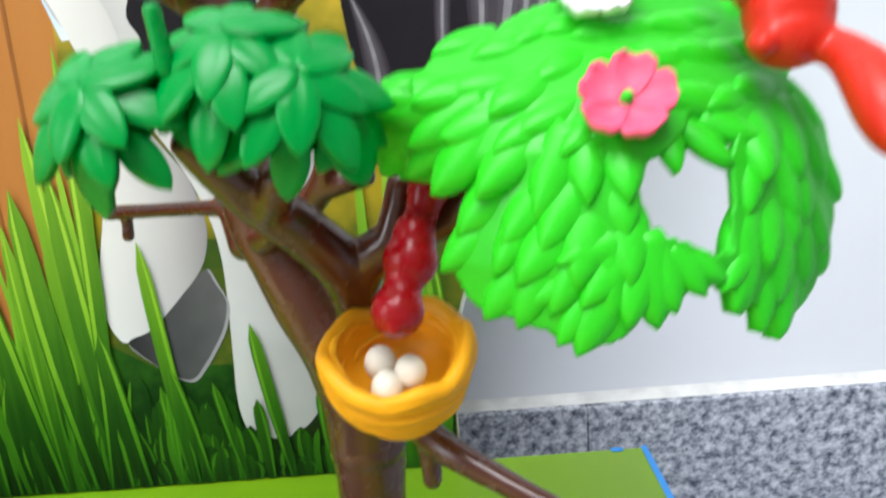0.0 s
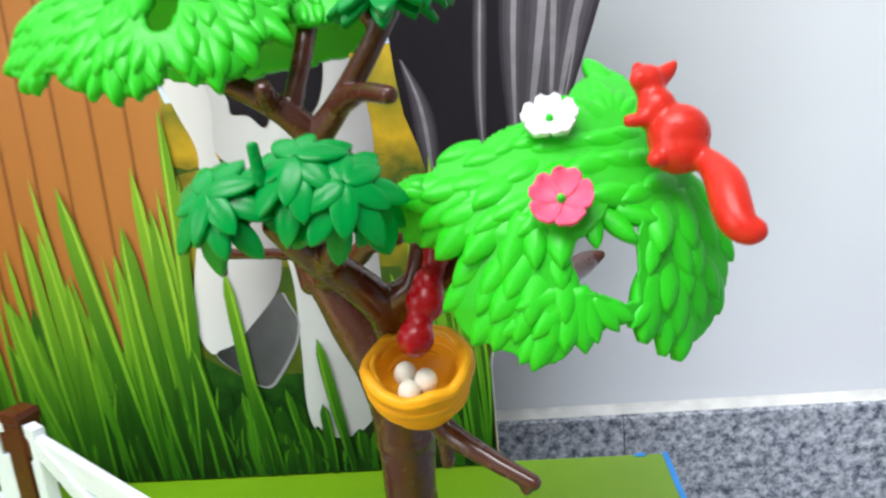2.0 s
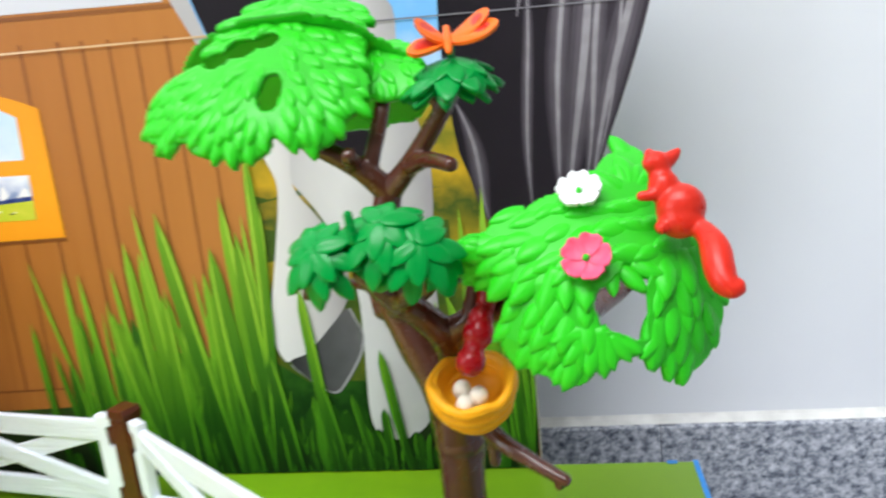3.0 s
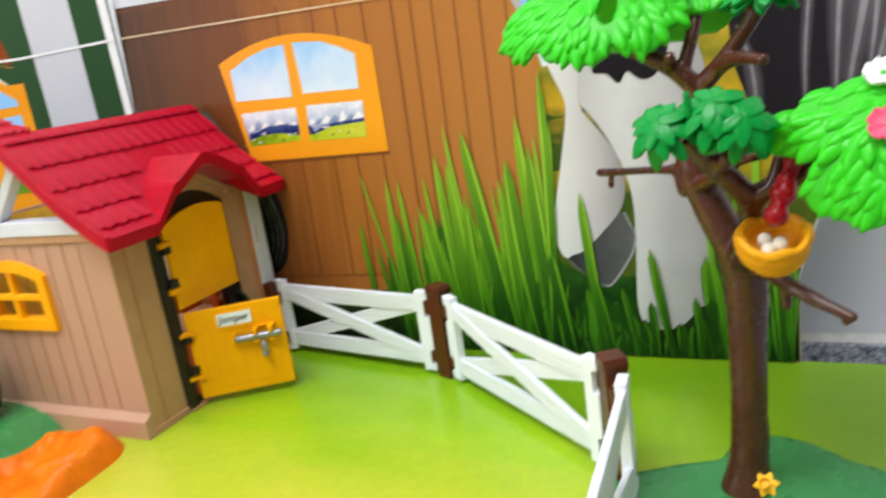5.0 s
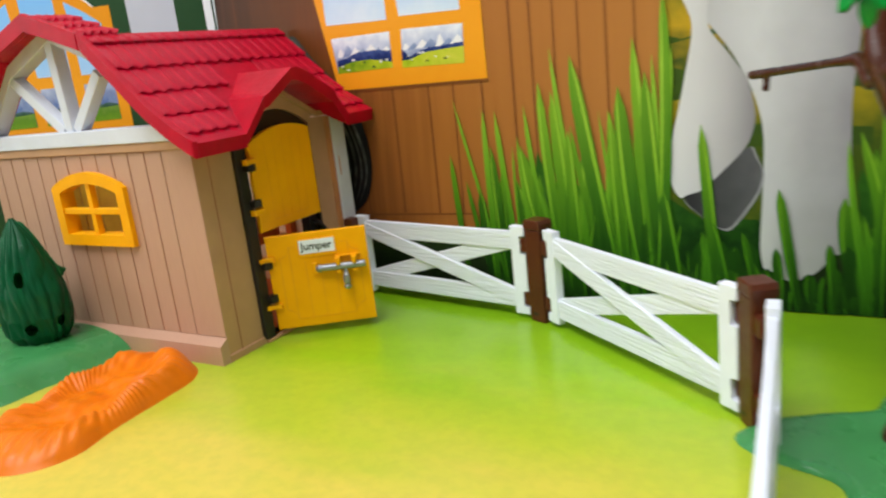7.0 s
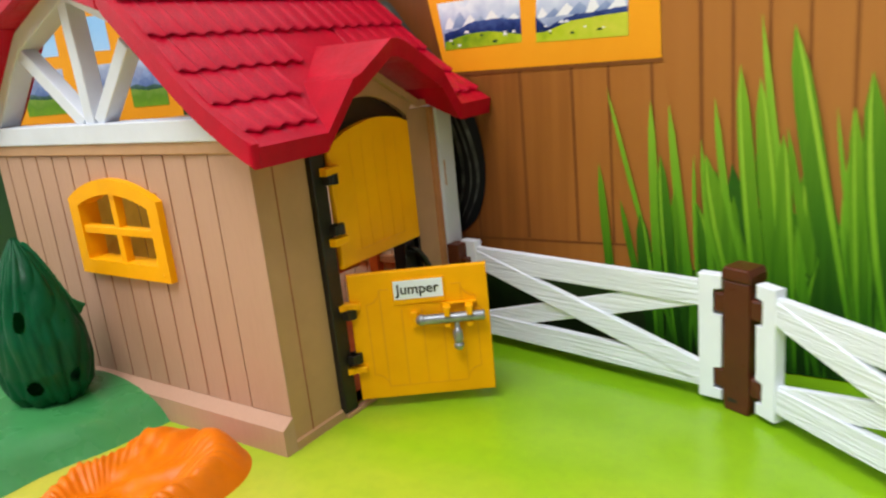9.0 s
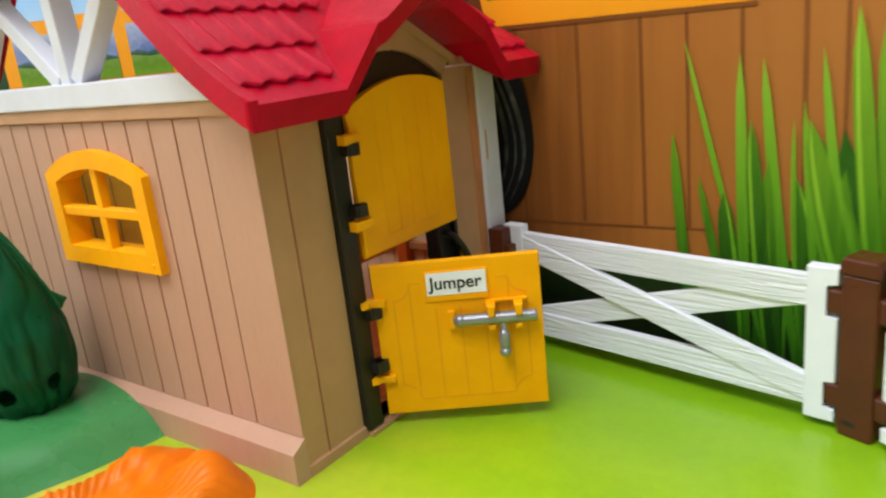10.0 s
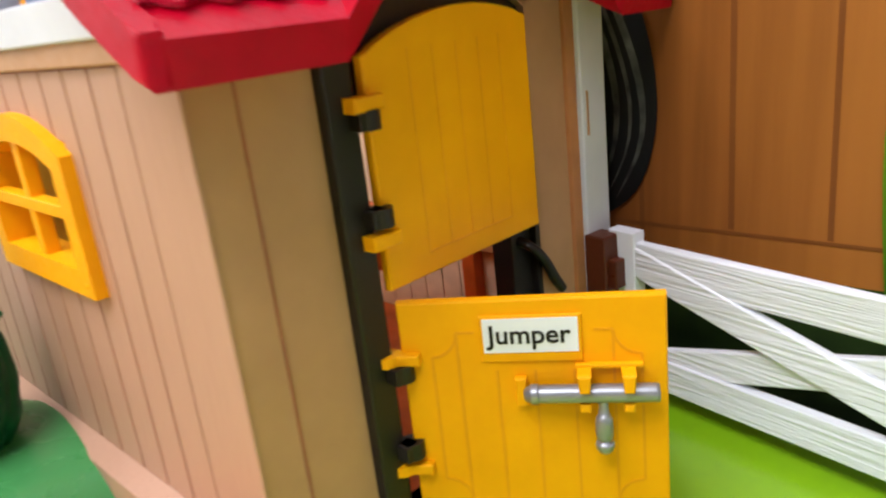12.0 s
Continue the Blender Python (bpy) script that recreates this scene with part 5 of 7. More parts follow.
# ---- fence ----
def fence_panel(at, turn, length, first=None):
    """A white panel from at, along turn degrees, standing on its feet."""
    if first:
        return copy_thing(first, pose(*at, 0, 0, turn))
    f = thing("fence", at, "white plastic fence panel with crossed boards", "fence", "paddock fence", turn)
    lo, hi = 0.0050, 0.0588
    for x0 in (0.0, length - 0.0105):
        edge, inn, cut = (x0, x0 + 0.0105, 0.0042) if x0 == 0.0 else (x0 + 0.0105, x0, -0.0042)
        outline = [(inn, lo - 0.002), (inn, hi + 0.0022)]
        for z, x in ((hi + 0.0022, edge), (0.0550, edge), (0.0550, edge + cut), (0.0430, edge + cut), (0.0430, edge), (0.0185, edge), (0.0185, edge + cut), (0.0080, edge + cut), (0.0080, edge), (lo - 0.002, edge)):
            outline.append((x, z))
        bm = prism(bmesh.new(), outline if x0 == 0.0 else outline[::-1], -0.0030, 0.0026, bevel=0.0004)
        part("stile", bm, M["stile"], f)
    for name, pts, d0, d1 in (("top_rail", [(0.004, 0.0455), (length - 0.004, 0.0455), (length - 0.004, 0.0572), (0.004, 0.0576)], -0.0019, 0.0019),
                              ("bottom_rail", [(0.004, 0.0070), (length - 0.004, 0.0070), (length - 0.004, 0.0185), (0.004, 0.0185)], -0.0019, 0.0019),
                              ("brace", [(0.0095, 0.0460), (0.0095, 0.0565), (length - 0.0095, 0.0190), (length - 0.0095, 0.0085)], -0.0026, 0.0010),
                              ("brace", [(0.0095, 0.0190), (0.0095, 0.0085), (length - 0.0095, 0.0460), (length - 0.0095, 0.0565)], -0.0010, 0.0022)):
        part(name, prism(bmesh.new(), pts, d0, d1, bevel=0.0005), M["fence"], f)
    return f


def fence_post(at, turn, first=None):
    if first:
        return copy_thing(first, pose(*at, 0, 0, turn))
    p = thing("fence_post", at, "dark brown plastic fence post with clips", "fence post", "paddock fence", turn)
    bm = bmesh.new()
    prism(bm, [(-0.0058, 0.0), (0.0058, 0.0), (0.0066, 0.0050), (0.0062, 0.0110), (0.0064, 0.0600), (-0.0064, 0.0600), (-0.0062, 0.0110), (-0.0066, 0.0050)], -0.0056, 0.0055, bevel=0.0008)
    part("post", bm, M["post"], p)
    bm = bmesh.new()
    prism(bm, [(-0.0069, 0.0600), (0.0069, 0.0600), (0.0070, 0.0635), (0.0058, 0.0660), (-0.0058, 0.0660), (-0.0070, 0.0635)], -0.0061, 0.0060, bevel=0.0008)
    part("cap", bm, M["post"], p)
    for x in (-0.0120, 0.0056):
        for z in (0.0442, 0.0090):
            part("clip", box_bm((x, -0.0048, z), (x + 0.0064, 0.0036, z + 0.0094), 0.0012), M["post"], p)
    part("slot", box_bm((-0.0040, -0.0057, 0.0045), (0.0005, -0.00545, 0.0062)), M["black"], p)
    return p


P0, P1, P2 = Vector((-0.2850, -0.0250)), Vector((-0.1185, -0.0545)), Vector((0.0195, -0.1550))


def between(a, b, gap=0.0100):
    d = (b - a).normalized()
    s = a + d * gap
    return (s.x, s.y, 0.0), math.degrees(math.atan2(d.y, d.x)), (b - a).length - gap - 0.0086


at, turn, length = between(P0, P1)
fence = fence_panel(at, turn, length)
at2, turn2, length2 = between(P1, P2)
f2 = fence_panel(at2, turn2, 0, fence)
f2.scale = (length2 / length, 1, 1)
P3 = P2 + Vector((0.0200, -0.1800))
at3, turn3, length3 = between(P2 + Vector((0.0065, 0.0010)), P3)
f3 = fence_panel(at3, turn3, 0, fence)
f3.scale = (length3 / length, 1, 1)
post = fence_post((P1.x, P1.y, 0), -22.0)
fence_post((P2.x, P2.y, 0), -58.0, post)
link = thing("fence_clip", (-0.2765, -0.0320, 0), "dark brown plastic clip between stable and fence", "fence clip", "paddock fence", -8.0)
part("clip_body", box_bm((-0.0042, -0.0045, 0.0), (0.0042, 0.0045, 0.0600), 0.0008), M["post"], link)
for z in (0.0420, 0.0085):
    part("clip", box_bm((0.0038, -0.0026, z), (0.0072, 0.0026, z + 0.0100), 0.0006), M["post"], link)


# ---- the tree ----
tree = thing("toy_tree", (0.079, -0.154, 0.0), "brown plastic toy tree with lime and deep green leaf clusters", "toy tree")
TO = Vector((0.079, -0.154, 0.0))


def tpart(name, bm, material, label="", smooth=True, parent=None):
    bmesh.ops.translate(bm, verts=bm.verts, vec=-TO)
    return part(name, bm, material, parent or tree, label, smooth)


def limb(*lines, name="branch", rough=0.05):
    bm = bmesh.new()
    for pts in lines:
        tube(bm, pts, 8, 22, rough)
    for v in bm.verts:
        v.co.z = max(v.co.z, 0.0016)
    ob = tpart(name, bm, M["bark"], "", True)
    mod = ob.modifiers.new("melt", "REMESH")
    mod.mode, mod.voxel_size, mod.use_smooth_shade = "VOXEL", 0.0006, True
    sm = ob.modifiers.new("soften", "SMOOTH")
    sm.factor, sm.iterations = 0.5, 4
    return ob


# heavy fork towards the front
FORK = ([(0.0780, -0.159, 0.1130, 0.0070), (0.0822, -0.170, 0.1240, 0.0054), (0.0846, -0.180, 0.1355, 0.0046), (0.0838, -0.187, 0.1455, 0.0046), (0.0795, -0.192, 0.1530, 0.0044), (0.0740, -0.197, 0.1600, 0.0042), (0.0700, -0.202, 0.1660, 0.0036), (0.0664, -0.206, 0.1712, 0.0024)],
     [(0.0745, -0.197, 0.1590, 0.0036), (0.0770, -0.202, 0.1625, 0.0030), (0.0785, -0.204, 0.1650, 0.0026)],
     [(0.0840, -0.180, 0.1380, 0.0046), (0.0868, -0.186, 0.1455, 0.0044), (0.0920, -0.189, 0.1500, 0.0038), (0.1000, -0.190, 0.1535, 0.0038), (0.1080, -0.192, 0.1575, 0.0040), (0.1160, -0.193, 0.1625, 0.0036), (0.1250, -0.193, 0.1720, 0.0030)],
     [(0.0925, -0.190, 0.1505, 0.0030), (0.0940, -0.190, 0.1560, 0.0026), (0.0950, -0.190, 0.1605, 0.0024)])
limb([(0.0768, -0.1555, 0.0022, 0.0118), (0.0774, -0.155, 0.0100, 0.0098), (0.0783, -0.154, 0.022, 0.0084), (0.0790, -0.154, 0.045, 0.0079), (0.0795, -0.155, 0.075, 0.0080), (0.0798, -0.156, 0.100, 0.0088), (0.0780, -0.157, 0.114, 0.0090), (0.0725, -0.157, 0.126, 0.0078), (0.0665, -0.156, 0.139, 0.0072), (0.0615, -0.155, 0.152, 0.0066), (0.0605, -0.154, 0.165, 0.0055), (0.0630, -0.154, 0.177, 0.0048), (0.0652, -0.154, 0.186, 0.0046)],
     *FORK, name="trunk", rough=0.05)
tpart("trunk_joint", tube(bmesh.new(), [(0.0800, -0.1555, 0.0925, 0.0086), (0.0799, -0.1557, 0.0945, 0.0090), (0.0799, -0.1558, 0.0965, 0.0087)], 3, 18), M["bark"])
# twig with a hook
limb([(0.0585, -0.153, 0.143, 0.0044), (0.0545, -0.148, 0.1500, 0.0034), (0.0480, -0.143, 0.1500, 0.0020), (0.0350, -0.133, 0.1485, 0.0018), (0.0128, -0.1175, 0.1460, 0.0020)], [(0.0195, -0.122, 0.1462, 0.0015), (0.0193, -0.122, 0.1425, 0.0015), (0.0190, -0.122, 0.1400, 0.0016)])
# short forked stub behind
limb([(0.0640, -0.160, 0.146, 0.0042), (0.0760, -0.172, 0.1545, 0.0030), (0.0800, -0.176, 0.1590, 0.0027), (0.0815, -0.178, 0.1630, 0.0022)], [(0.0795, -0.176, 0.1580, 0.0024), (0.0850, -0.178, 0.1595, 0.0022), (0.0885, -0.179, 0.1605, 0.0022)])
# low branch to the right
limb([(0.0830, -0.160, 0.1110, 0.0046), (0.0900, -0.175, 0.1130, 0.0036), (0.0975, -0.189, 0.1120, 0.0030), (0.1080, -0.196, 0.1080, 0.0024), (0.1170, -0.201, 0.1048, 0.0020)], [(0.0955, -0.187, 0.1110, 0.0022), (0.0958, -0.188, 0.1060, 0.0019), (0.0958, -0.188, 0.1035, 0.0018)], [(0.1145, -0.1995, 0.1057, 0.0018), (0.1150, -0.2005, 0.1025, 0.0014)])
# upper limbs
limb([(0.0650, -0.154, 0.184, 0.0046), (0.0590, -0.156, 0.1910, 0.0040), (0.0520, -0.157, 0.1965, 0.0034), (0.0420, -0.158, 0.2030, 0.0030), (0.0330, -0.158, 0.2120, 0.0028)], [(0.0555, -0.158, 0.1945, 0.0030), (0.0560, -0.164, 0.1975, 0.0026), (0.0562, -0.166, 0.1990, 0.0024)],
     [(0.0590, -0.155, 0.1905, 0.0034), (0.0612, -0.154, 0.1975, 0.0028), (0.0640, -0.150, 0.2080, 0.0028), (0.0658, -0.146, 0.2170, 0.0028)])
limb([(0.0655, -0.154, 0.185, 0.0044), (0.0720, -0.158, 0.1910, 0.0036), (0.0800, -0.163, 0.2000, 0.0032), (0.0870, -0.167, 0.2090, 0.0030), (0.0905, -0.168, 0.2150, 0.0036)], [(0.0880, -0.167, 0.2105, 0.0026), (0.0850, -0.168, 0.2145, 0.0022), (0.0838, -0.169, 0.2180, 0.0024)],
     [(0.0740, -0.160, 0.1925, 0.0030), (0.0820, -0.170, 0.1955, 0.0026), (0.0905, -0.180, 0.1945, 0.0023)])
# grey limb end behind the lime cluster
limb([(0.1180, -0.150, 0.1330, 0.0040), (0.1290, -0.125, 0.1300, 0.0045), (0.1400, -0.106, 0.1300, 0.0038), (0.1460, -0.104, 0.1320, 0.0016)])


# leaf clusters: a moulded shell, with leaves over it
def blob_field(lobes, holes):
    def f(x, z):
        v = min((math.hypot((x - a) / r, (z - c) / s) - 1) * min(r, s) for a, c, r, s in lobes)
        for a, c, r, s in holes:
            v = max(v, -(math.hypot((x - a) / r, (z - c) / s) - 1) * min(r, s))
        return v
    f.inside_hole = lambda x, z: max([-(math.hypot((x - a) / r, (z - c) / s) - 1) * min(r, s) for a, c, r, s in holes] or [-1])
    return f


def shell(field, surface, x0, x1, z0, z1, step, thick):
    bm = bmesh.new()
    nx, nz = int((x1 - x0) / step), int((z1 - z0) / step)
    front, behind = {}, {}

    def vert(i, k):
        if (i, k) not in front:
            x, z = x0 + i * step, z0 + k * step
            for _ in range(4):
                v = field(x, z)
                if v > 0:
                    e = step * 0.2
                    gx, gz = (field(x + e, z) - field(x - e, z)) / (2 * e), (field(x, z + e) - field(x, z - e)) / (2 * e)
                    g = max(gx * gx + gz * gz, 0.2)
                    x, z = x - v * gx / g, z - v * gz / g
            y = surface(x, z)
            front[i, k] = bm.verts.new((x, y, z))
            behind[i, k] = bm.verts.new((x, y + thick, z - thick * 0.4))
        return front[i, k], behind[i, k]

    edges = {}
    for i in range(nx):
        for k in range(nz):
            if field(x0 + (i + 0.5) * step, z0 + (k + 0.5) * step) < 0:
                c = [(i, k), (i + 1, k), (i + 1, k + 1), (i, k + 1)]
                q = [vert(*p) for p in c]
                bm.faces.new([a for a, _ in q])
                bm.faces.new([b for _, b in q[::-1]])
                for m in range(4):
                    a, b = c[m], c[(m + 1) % 4]
                    edges[frozenset((a, b))] = None if frozenset((a, b)) in edges else (a, b)
    for pair in edges.values():
        if pair:
            (fa, ba), (fb, bb) = vert(*pair[0]), vert(*pair[1])
            try:
                bm.faces.new((fb, fa, ba, bb))
            except ValueError:
                pass
    return bm


def cover(field, surface, cluster, mesh, x0, x1, z0, z1, length, dx, dz, centre, seed, stray=0.25, margin=0.0022, name="leaf", aim=None):
    """Leaves in staggered rows over a shell, pointing away from its crest."""
    r = random.Random(seed)
    k, row = 0, 0
    z = z1
    while z > z0:
        x = x0 + (dx / 2 if row % 2 else 0)
        while x < x1:
            px, pz = x + r.uniform(-1, 1) * dx * 0.25, z + r.uniform(-1, 1) * dz * 0.25
            if field(px, pz) < -margin * 0.2:
                e = 0.0006
                y = surface(px, pz)
                gx, gz = (surface(px + e, pz) - surface(px - e, pz)) / (2 * e), (surface(px, pz + e) - surface(px, pz - e)) / (2 * e)
                nrm = Vector((gx, -1, gz)).normalized()
                dirx, dirz = (px - centre[0]) * 1.0, (pz - centre[1]) * 1.0 - 0.011
                a = (aim(px, pz) if aim else math.atan2(dirz, dirx)) + (0.09 if k % 2 else -0.09) + r.uniform(-stray, stray) * 0.4
                d = Vector((math.cos(a), 0, math.sin(a)))
                d = (d - nrm * d.dot(nrm)).normalized()
                # a leaf that would cover a hole or overhang the rim too far is drawn in
                s = length * r.uniform(0.82, 1.12)
                for _ in range(7):
                    deep = max(field.inside_hole(px + d.x * s * q - d.z * s * e, pz + d.z * s * q + d.x * s * e) for q, e in ((-0.4, 0), (-0.1, 0.22), (-0.1, -0.22), (0.2, 0.2), (0.2, -0.2), (0.4, 0.12), (0.4, -0.12), (0.58, 0)))
                    if deep > -0.0002:
                        s *= 0.86
                tipx, tipz = px + d.x * s * 0.55, pz + d.z * s * 0.55
                if field(tipx, tipz) < 0.0030 and deep < 0.0006 and s > 0.6 * length:
                    base = Vector((px, y, pz)) - d * s * 0.42
                    tilt = (d + nrm * 0.02).normalized()
                    sharing(name, mesh, cluster, frame_of(base - TO + nrm * 0.0001, tilt, nrm, (s * r.uniform(1.0, 1.2), s, s * 0.9)))
                    k += 1
            x += dx
        z -= dz
        row += 1
    return k


def moulded_leaf(name, material, wide=0.21, fat=0.10, crease=0.035, arch=0.06, rows=9, cols=8):
    """A moulded leaf 1 long: broad below the middle, pointed, two soft halves beside a creased rib, with steep sides."""
    bm = bmesh.new()
    grid = []
    for i in range(rows + 1):
        t = i / rows
        w = wide * 1.75 * (0.03 + t) ** 0.55 * (1 - t) ** 0.72 + 0.004
        row = []
        for j in range(cols + 1):
            q = 2 * j / cols - 1
            h = fat * (1 - abs(q) ** 3.2) * (w / wide) ** 0.6 - crease * math.exp(-(q / 0.22) ** 2) * math.sin(math.pi * min(1, t + 0.1)) + arch * math.sin(math.pi * t) - 0.05 * t * t
            row.append(bm.verts.new((q * w, t, h)))
        grid.append(row)
    for p, q in zip(grid, grid[1:]):
        for j in range(cols):
            bm.faces.new((p[j], p[j + 1], q[j + 1], q[j]))
    rim = [r[0] for r in grid] + [grid[-1][j] for j in range(1, cols)] + [r[-1] for r in grid[::-1]] + [grid[0][j] for j in range(cols - 1, 0, -1)]
    low = [bm.verts.new((v.co.x * 0.96, v.co.y * 0.985, v.co.z - 0.20)) for v in rim]
    for k in range(len(rim)):
        n = (k + 1) % len(rim)
        bm.faces.new((rim[n], rim[k], low[k], low[n]))
    bm.faces.new(low)
    bmesh.ops.recalc_face_normals(bm, faces=bm.faces)
    me = bpy.data.meshes.new(name)
    bm.to_mesh(me)
    bm.free()
    me.materials.append(material)
    for p in me.polygons:
        p.use_smooth = True
    return me


def scale_leaf(name, material, wide=0.232, rows=8, cols=6):
    """A broad leaf 1 long moulded out of its cluster: sunk at the foot, proud at the rounded point, with a soft ridge."""
    bm = bmesh.new()
    grid = []
    for i in range(rows + 1):
        t = i / rows
        w = wide * math.sin(math.pi * (0.10 + 0.885 * t) ** 0.88) ** 0.74 + 0.004
        row = []
        for j in range(cols + 1):
            q = 2 * j / cols - 1
            h = -0.085 + 0.150 * t + 0.060 * (1 - abs(q)) * math.sin(math.pi * t) - 0.075 * abs(q) ** 4 - 0.085 * t ** 9
            row.append(bm.verts.new((q * w, t, h)))
        grid.append(row)
    for p, q in zip(grid, grid[1:]):
        for j in range(cols):
            bm.faces.new((p[j], p[j + 1], q[j + 1], q[j]))
    rim = [r[0] for r in grid] + [grid[-1][j] for j in range(1, cols)] + [r[-1] for r in grid[::-1]] + [grid[0][j] for j in range(cols - 1, 0, -1)]
    low = [bm.verts.new((v.co.x * 1.06, v.co.y + (0.012 if v.co.y > 0.7 else 0.0), v.co.z - 0.15)) for v in rim]
    for k in range(len(rim)):
        n = (k + 1) % len(rim)
        bm.faces.new((rim[n], rim[k], low[k], low[n]))
    bm.faces.new(low)
    bmesh.ops.recalc_face_normals(bm, faces=bm.faces)
    me = bpy.data.meshes.new(name)
    bm.to_mesh(me)
    bm.free()
    me.materials.append(material)
    for p in me.polygons:
        p.use_smooth = True
    return me


LEAF_LIME = scale_leaf("leaf", M["lime"])
LEAF_DARK = moulded_leaf("leaf", M["dark_leaf"], 0.275, 0.085, 0.030, 0.10)


def along(t, pts):
    """A height read off a line of (place, height) points."""
    for (a, ya), (b, yb) in zip(pts, pts[1:]):
        if t <= b:
            return ya + (yb - ya) * (max(t, a) - a) / (b - a)
    return pts[-1][1]


LIME_BROW = ((0.130, -0.2185), (0.140, -0.2195), (0.152, -0.2198), (0.160, -0.2180), (0.167, -0.2160), (0.173, -0.2110), (0.180, -0.2035), (0.188, -0.1945), (0.199, -0.1750), (0.21, -0.155))


def lime_y(x, z):
    """The bulging front of the big cluster: it bends back at both sides and over the top."""
    bend = 20 - 15 * min(1, max(0, (z - 0.163) / 0.012)) if x < 0.126 else 15
    return along(z, LIME_BROW) + bend * (x - 0.126) ** 2


def lime_aim(x, z):
    """The way the leaves of the big cluster point, lobe by lobe."""
    if z > 0.1830 and x > 0.1315:
        return math.atan2(z - 0.1765, x - 0.1425)
    if z < 0.1720 and x > 0.1370:
        return radians(228 + 52 * min(1, (x - 0.1370) / 0.0200))
    if z > 0.1680:
        return radians(198 + 26 * min(1, max(0, (x - 0.1000) / 0.0240))) if x < 0.1280 else radians(200)
    return radians(224 + 46 * min(1, max(0, (x - 0.1040) / 0.0220)))


def set_leaf(cluster, mesh, surface, x, z, a, length, lift=0.0002, tip=0.05, width=1.0, relief=0.55):
    """One leaf from (x, z) at the angle a, laid on a surface with its tip raised."""
    e = 0.0005
    gx, gz = (surface(x + e, z) - surface(x - e, z)) / (2 * e), (surface(x, z + e) - surface(x, z - e)) / (2 * e)
    nrm = Vector((gx, -1, gz)).normalized()
    dx, dz = math.cos(a), math.sin(a)
    far = Vector((x + dx * length, surface(x + dx * length, z + dz * length), z + dz * length))
    base = Vector((x, surface(x, z), z))
    d = (far - base).normalized()
    nrm = (nrm - d * nrm.dot(d)).normalized()
    sharing("leaf", mesh, cluster, frame_of(base - TO + nrm * lift, (d + nrm * tip).normalized(), nrm, (length * width, length, length * relief)))


field = blob_field(((0.0985, 0.1705, 0.0090, 0.0080), (0.1100, 0.1735, 0.0110, 0.0100), (0.1220, 0.1755, 0.0150, 0.0112), (0.1155, 0.1560, 0.0115, 0.0125), (0.1090, 0.1520, 0.0065, 0.0075), (0.1200, 0.1470, 0.0068, 0.0056), (0.1290, 0.1515, 0.0060, 0.0044), (0.1355, 0.1507, 0.0060, 0.0025), (0.1500, 0.1575, 0.0108, 0.0170), (0.1440, 0.1780, 0.0112, 0.0095), (0.1395, 0.1885, 0.0066, 0.0070), (0.1375, 0.1860, 0.0085, 0.0085)),
                   ((0.1345, 0.1590, 0.0054, 0.0043), (0.1300, 0.1596, 0.0030, 0.0025), (0.1370, 0.1562, 0.0026, 0.0034), (0.1380, 0.1615, 0.0021, 0.0024)))
big = tpart("crown", shell(field, lime_y, 0.086, 0.165, 0.134, 0.201, 0.0006, 0.0020), M["lime_back"], "lime green leaf cluster with a hole, flowers plugged in")
cover(field, lime_y, big, LEAF_LIME, 0.086, 0.162, 0.137, 0.199, 0.0126, 0.0050, 0.0054, (0.127, 0.184), 3, 0.55, aim=lime_aim)
# fan of leaves under the hole, the two leaf tips that close it, and the broad crest
for x, z, turn, ln, lift in ((0.1385, 0.1862, 152, 0.0082, 0.4), (0.1388, 0.1866, 120, 0.0086, 0.6), (0.1394, 0.1868, 92, 0.0084, 0.7), (0.1402, 0.1866, 62, 0.0086, 0.6), (0.1408, 0.1860, 34, 0.0080, 0.4),
                             (0.1225, 0.1530, -150, 0.0125, 0.2), (0.1245, 0.1520, -118, 0.0135, 0.3), (0.1225, 0.1500, -128, 0.0110, 0.1), (0.1275, 0.1560, -166, 0.0120, 0.9), (0.1278, 0.1558, -136, 0.0125, 1.0), (0.1282, 0.1556, -108, 0.0120, 1.1),
                             (0.1292, 0.1552, -80, 0.0098, 1.0), (0.1306, 0.1545, -58, 0.0085, 0.8), (0.1322, 0.1535, -38, 0.0078, 0.6), (0.1440, 0.1530, -140, 0.0090, 0.9), (0.1425, 0.1520, -110, 0.0085, 0.6), (0.1290, 0.1712, -108, 0.0088, 0.2), (0.1316, 0.1706, -84, 0.0080, 0.2), (0.1345, 0.1700, -50, 0.0088, 0.3), (0.1372, 0.1705, -30, 0.0090, 0.4)):
    set_leaf(big, LEAF_LIME, lime_y, x, z, radians(turn), ln, 0.0002 + 0.0005 * lift, 0.03, 1.05, 0.85)


def crown_y(x, z):
    return -0.176 + (max(0, z - 0.204) / 0.045) ** 1.7 * 0.045 + ((x - 0.026) / 0.042) ** 2 * 0.016


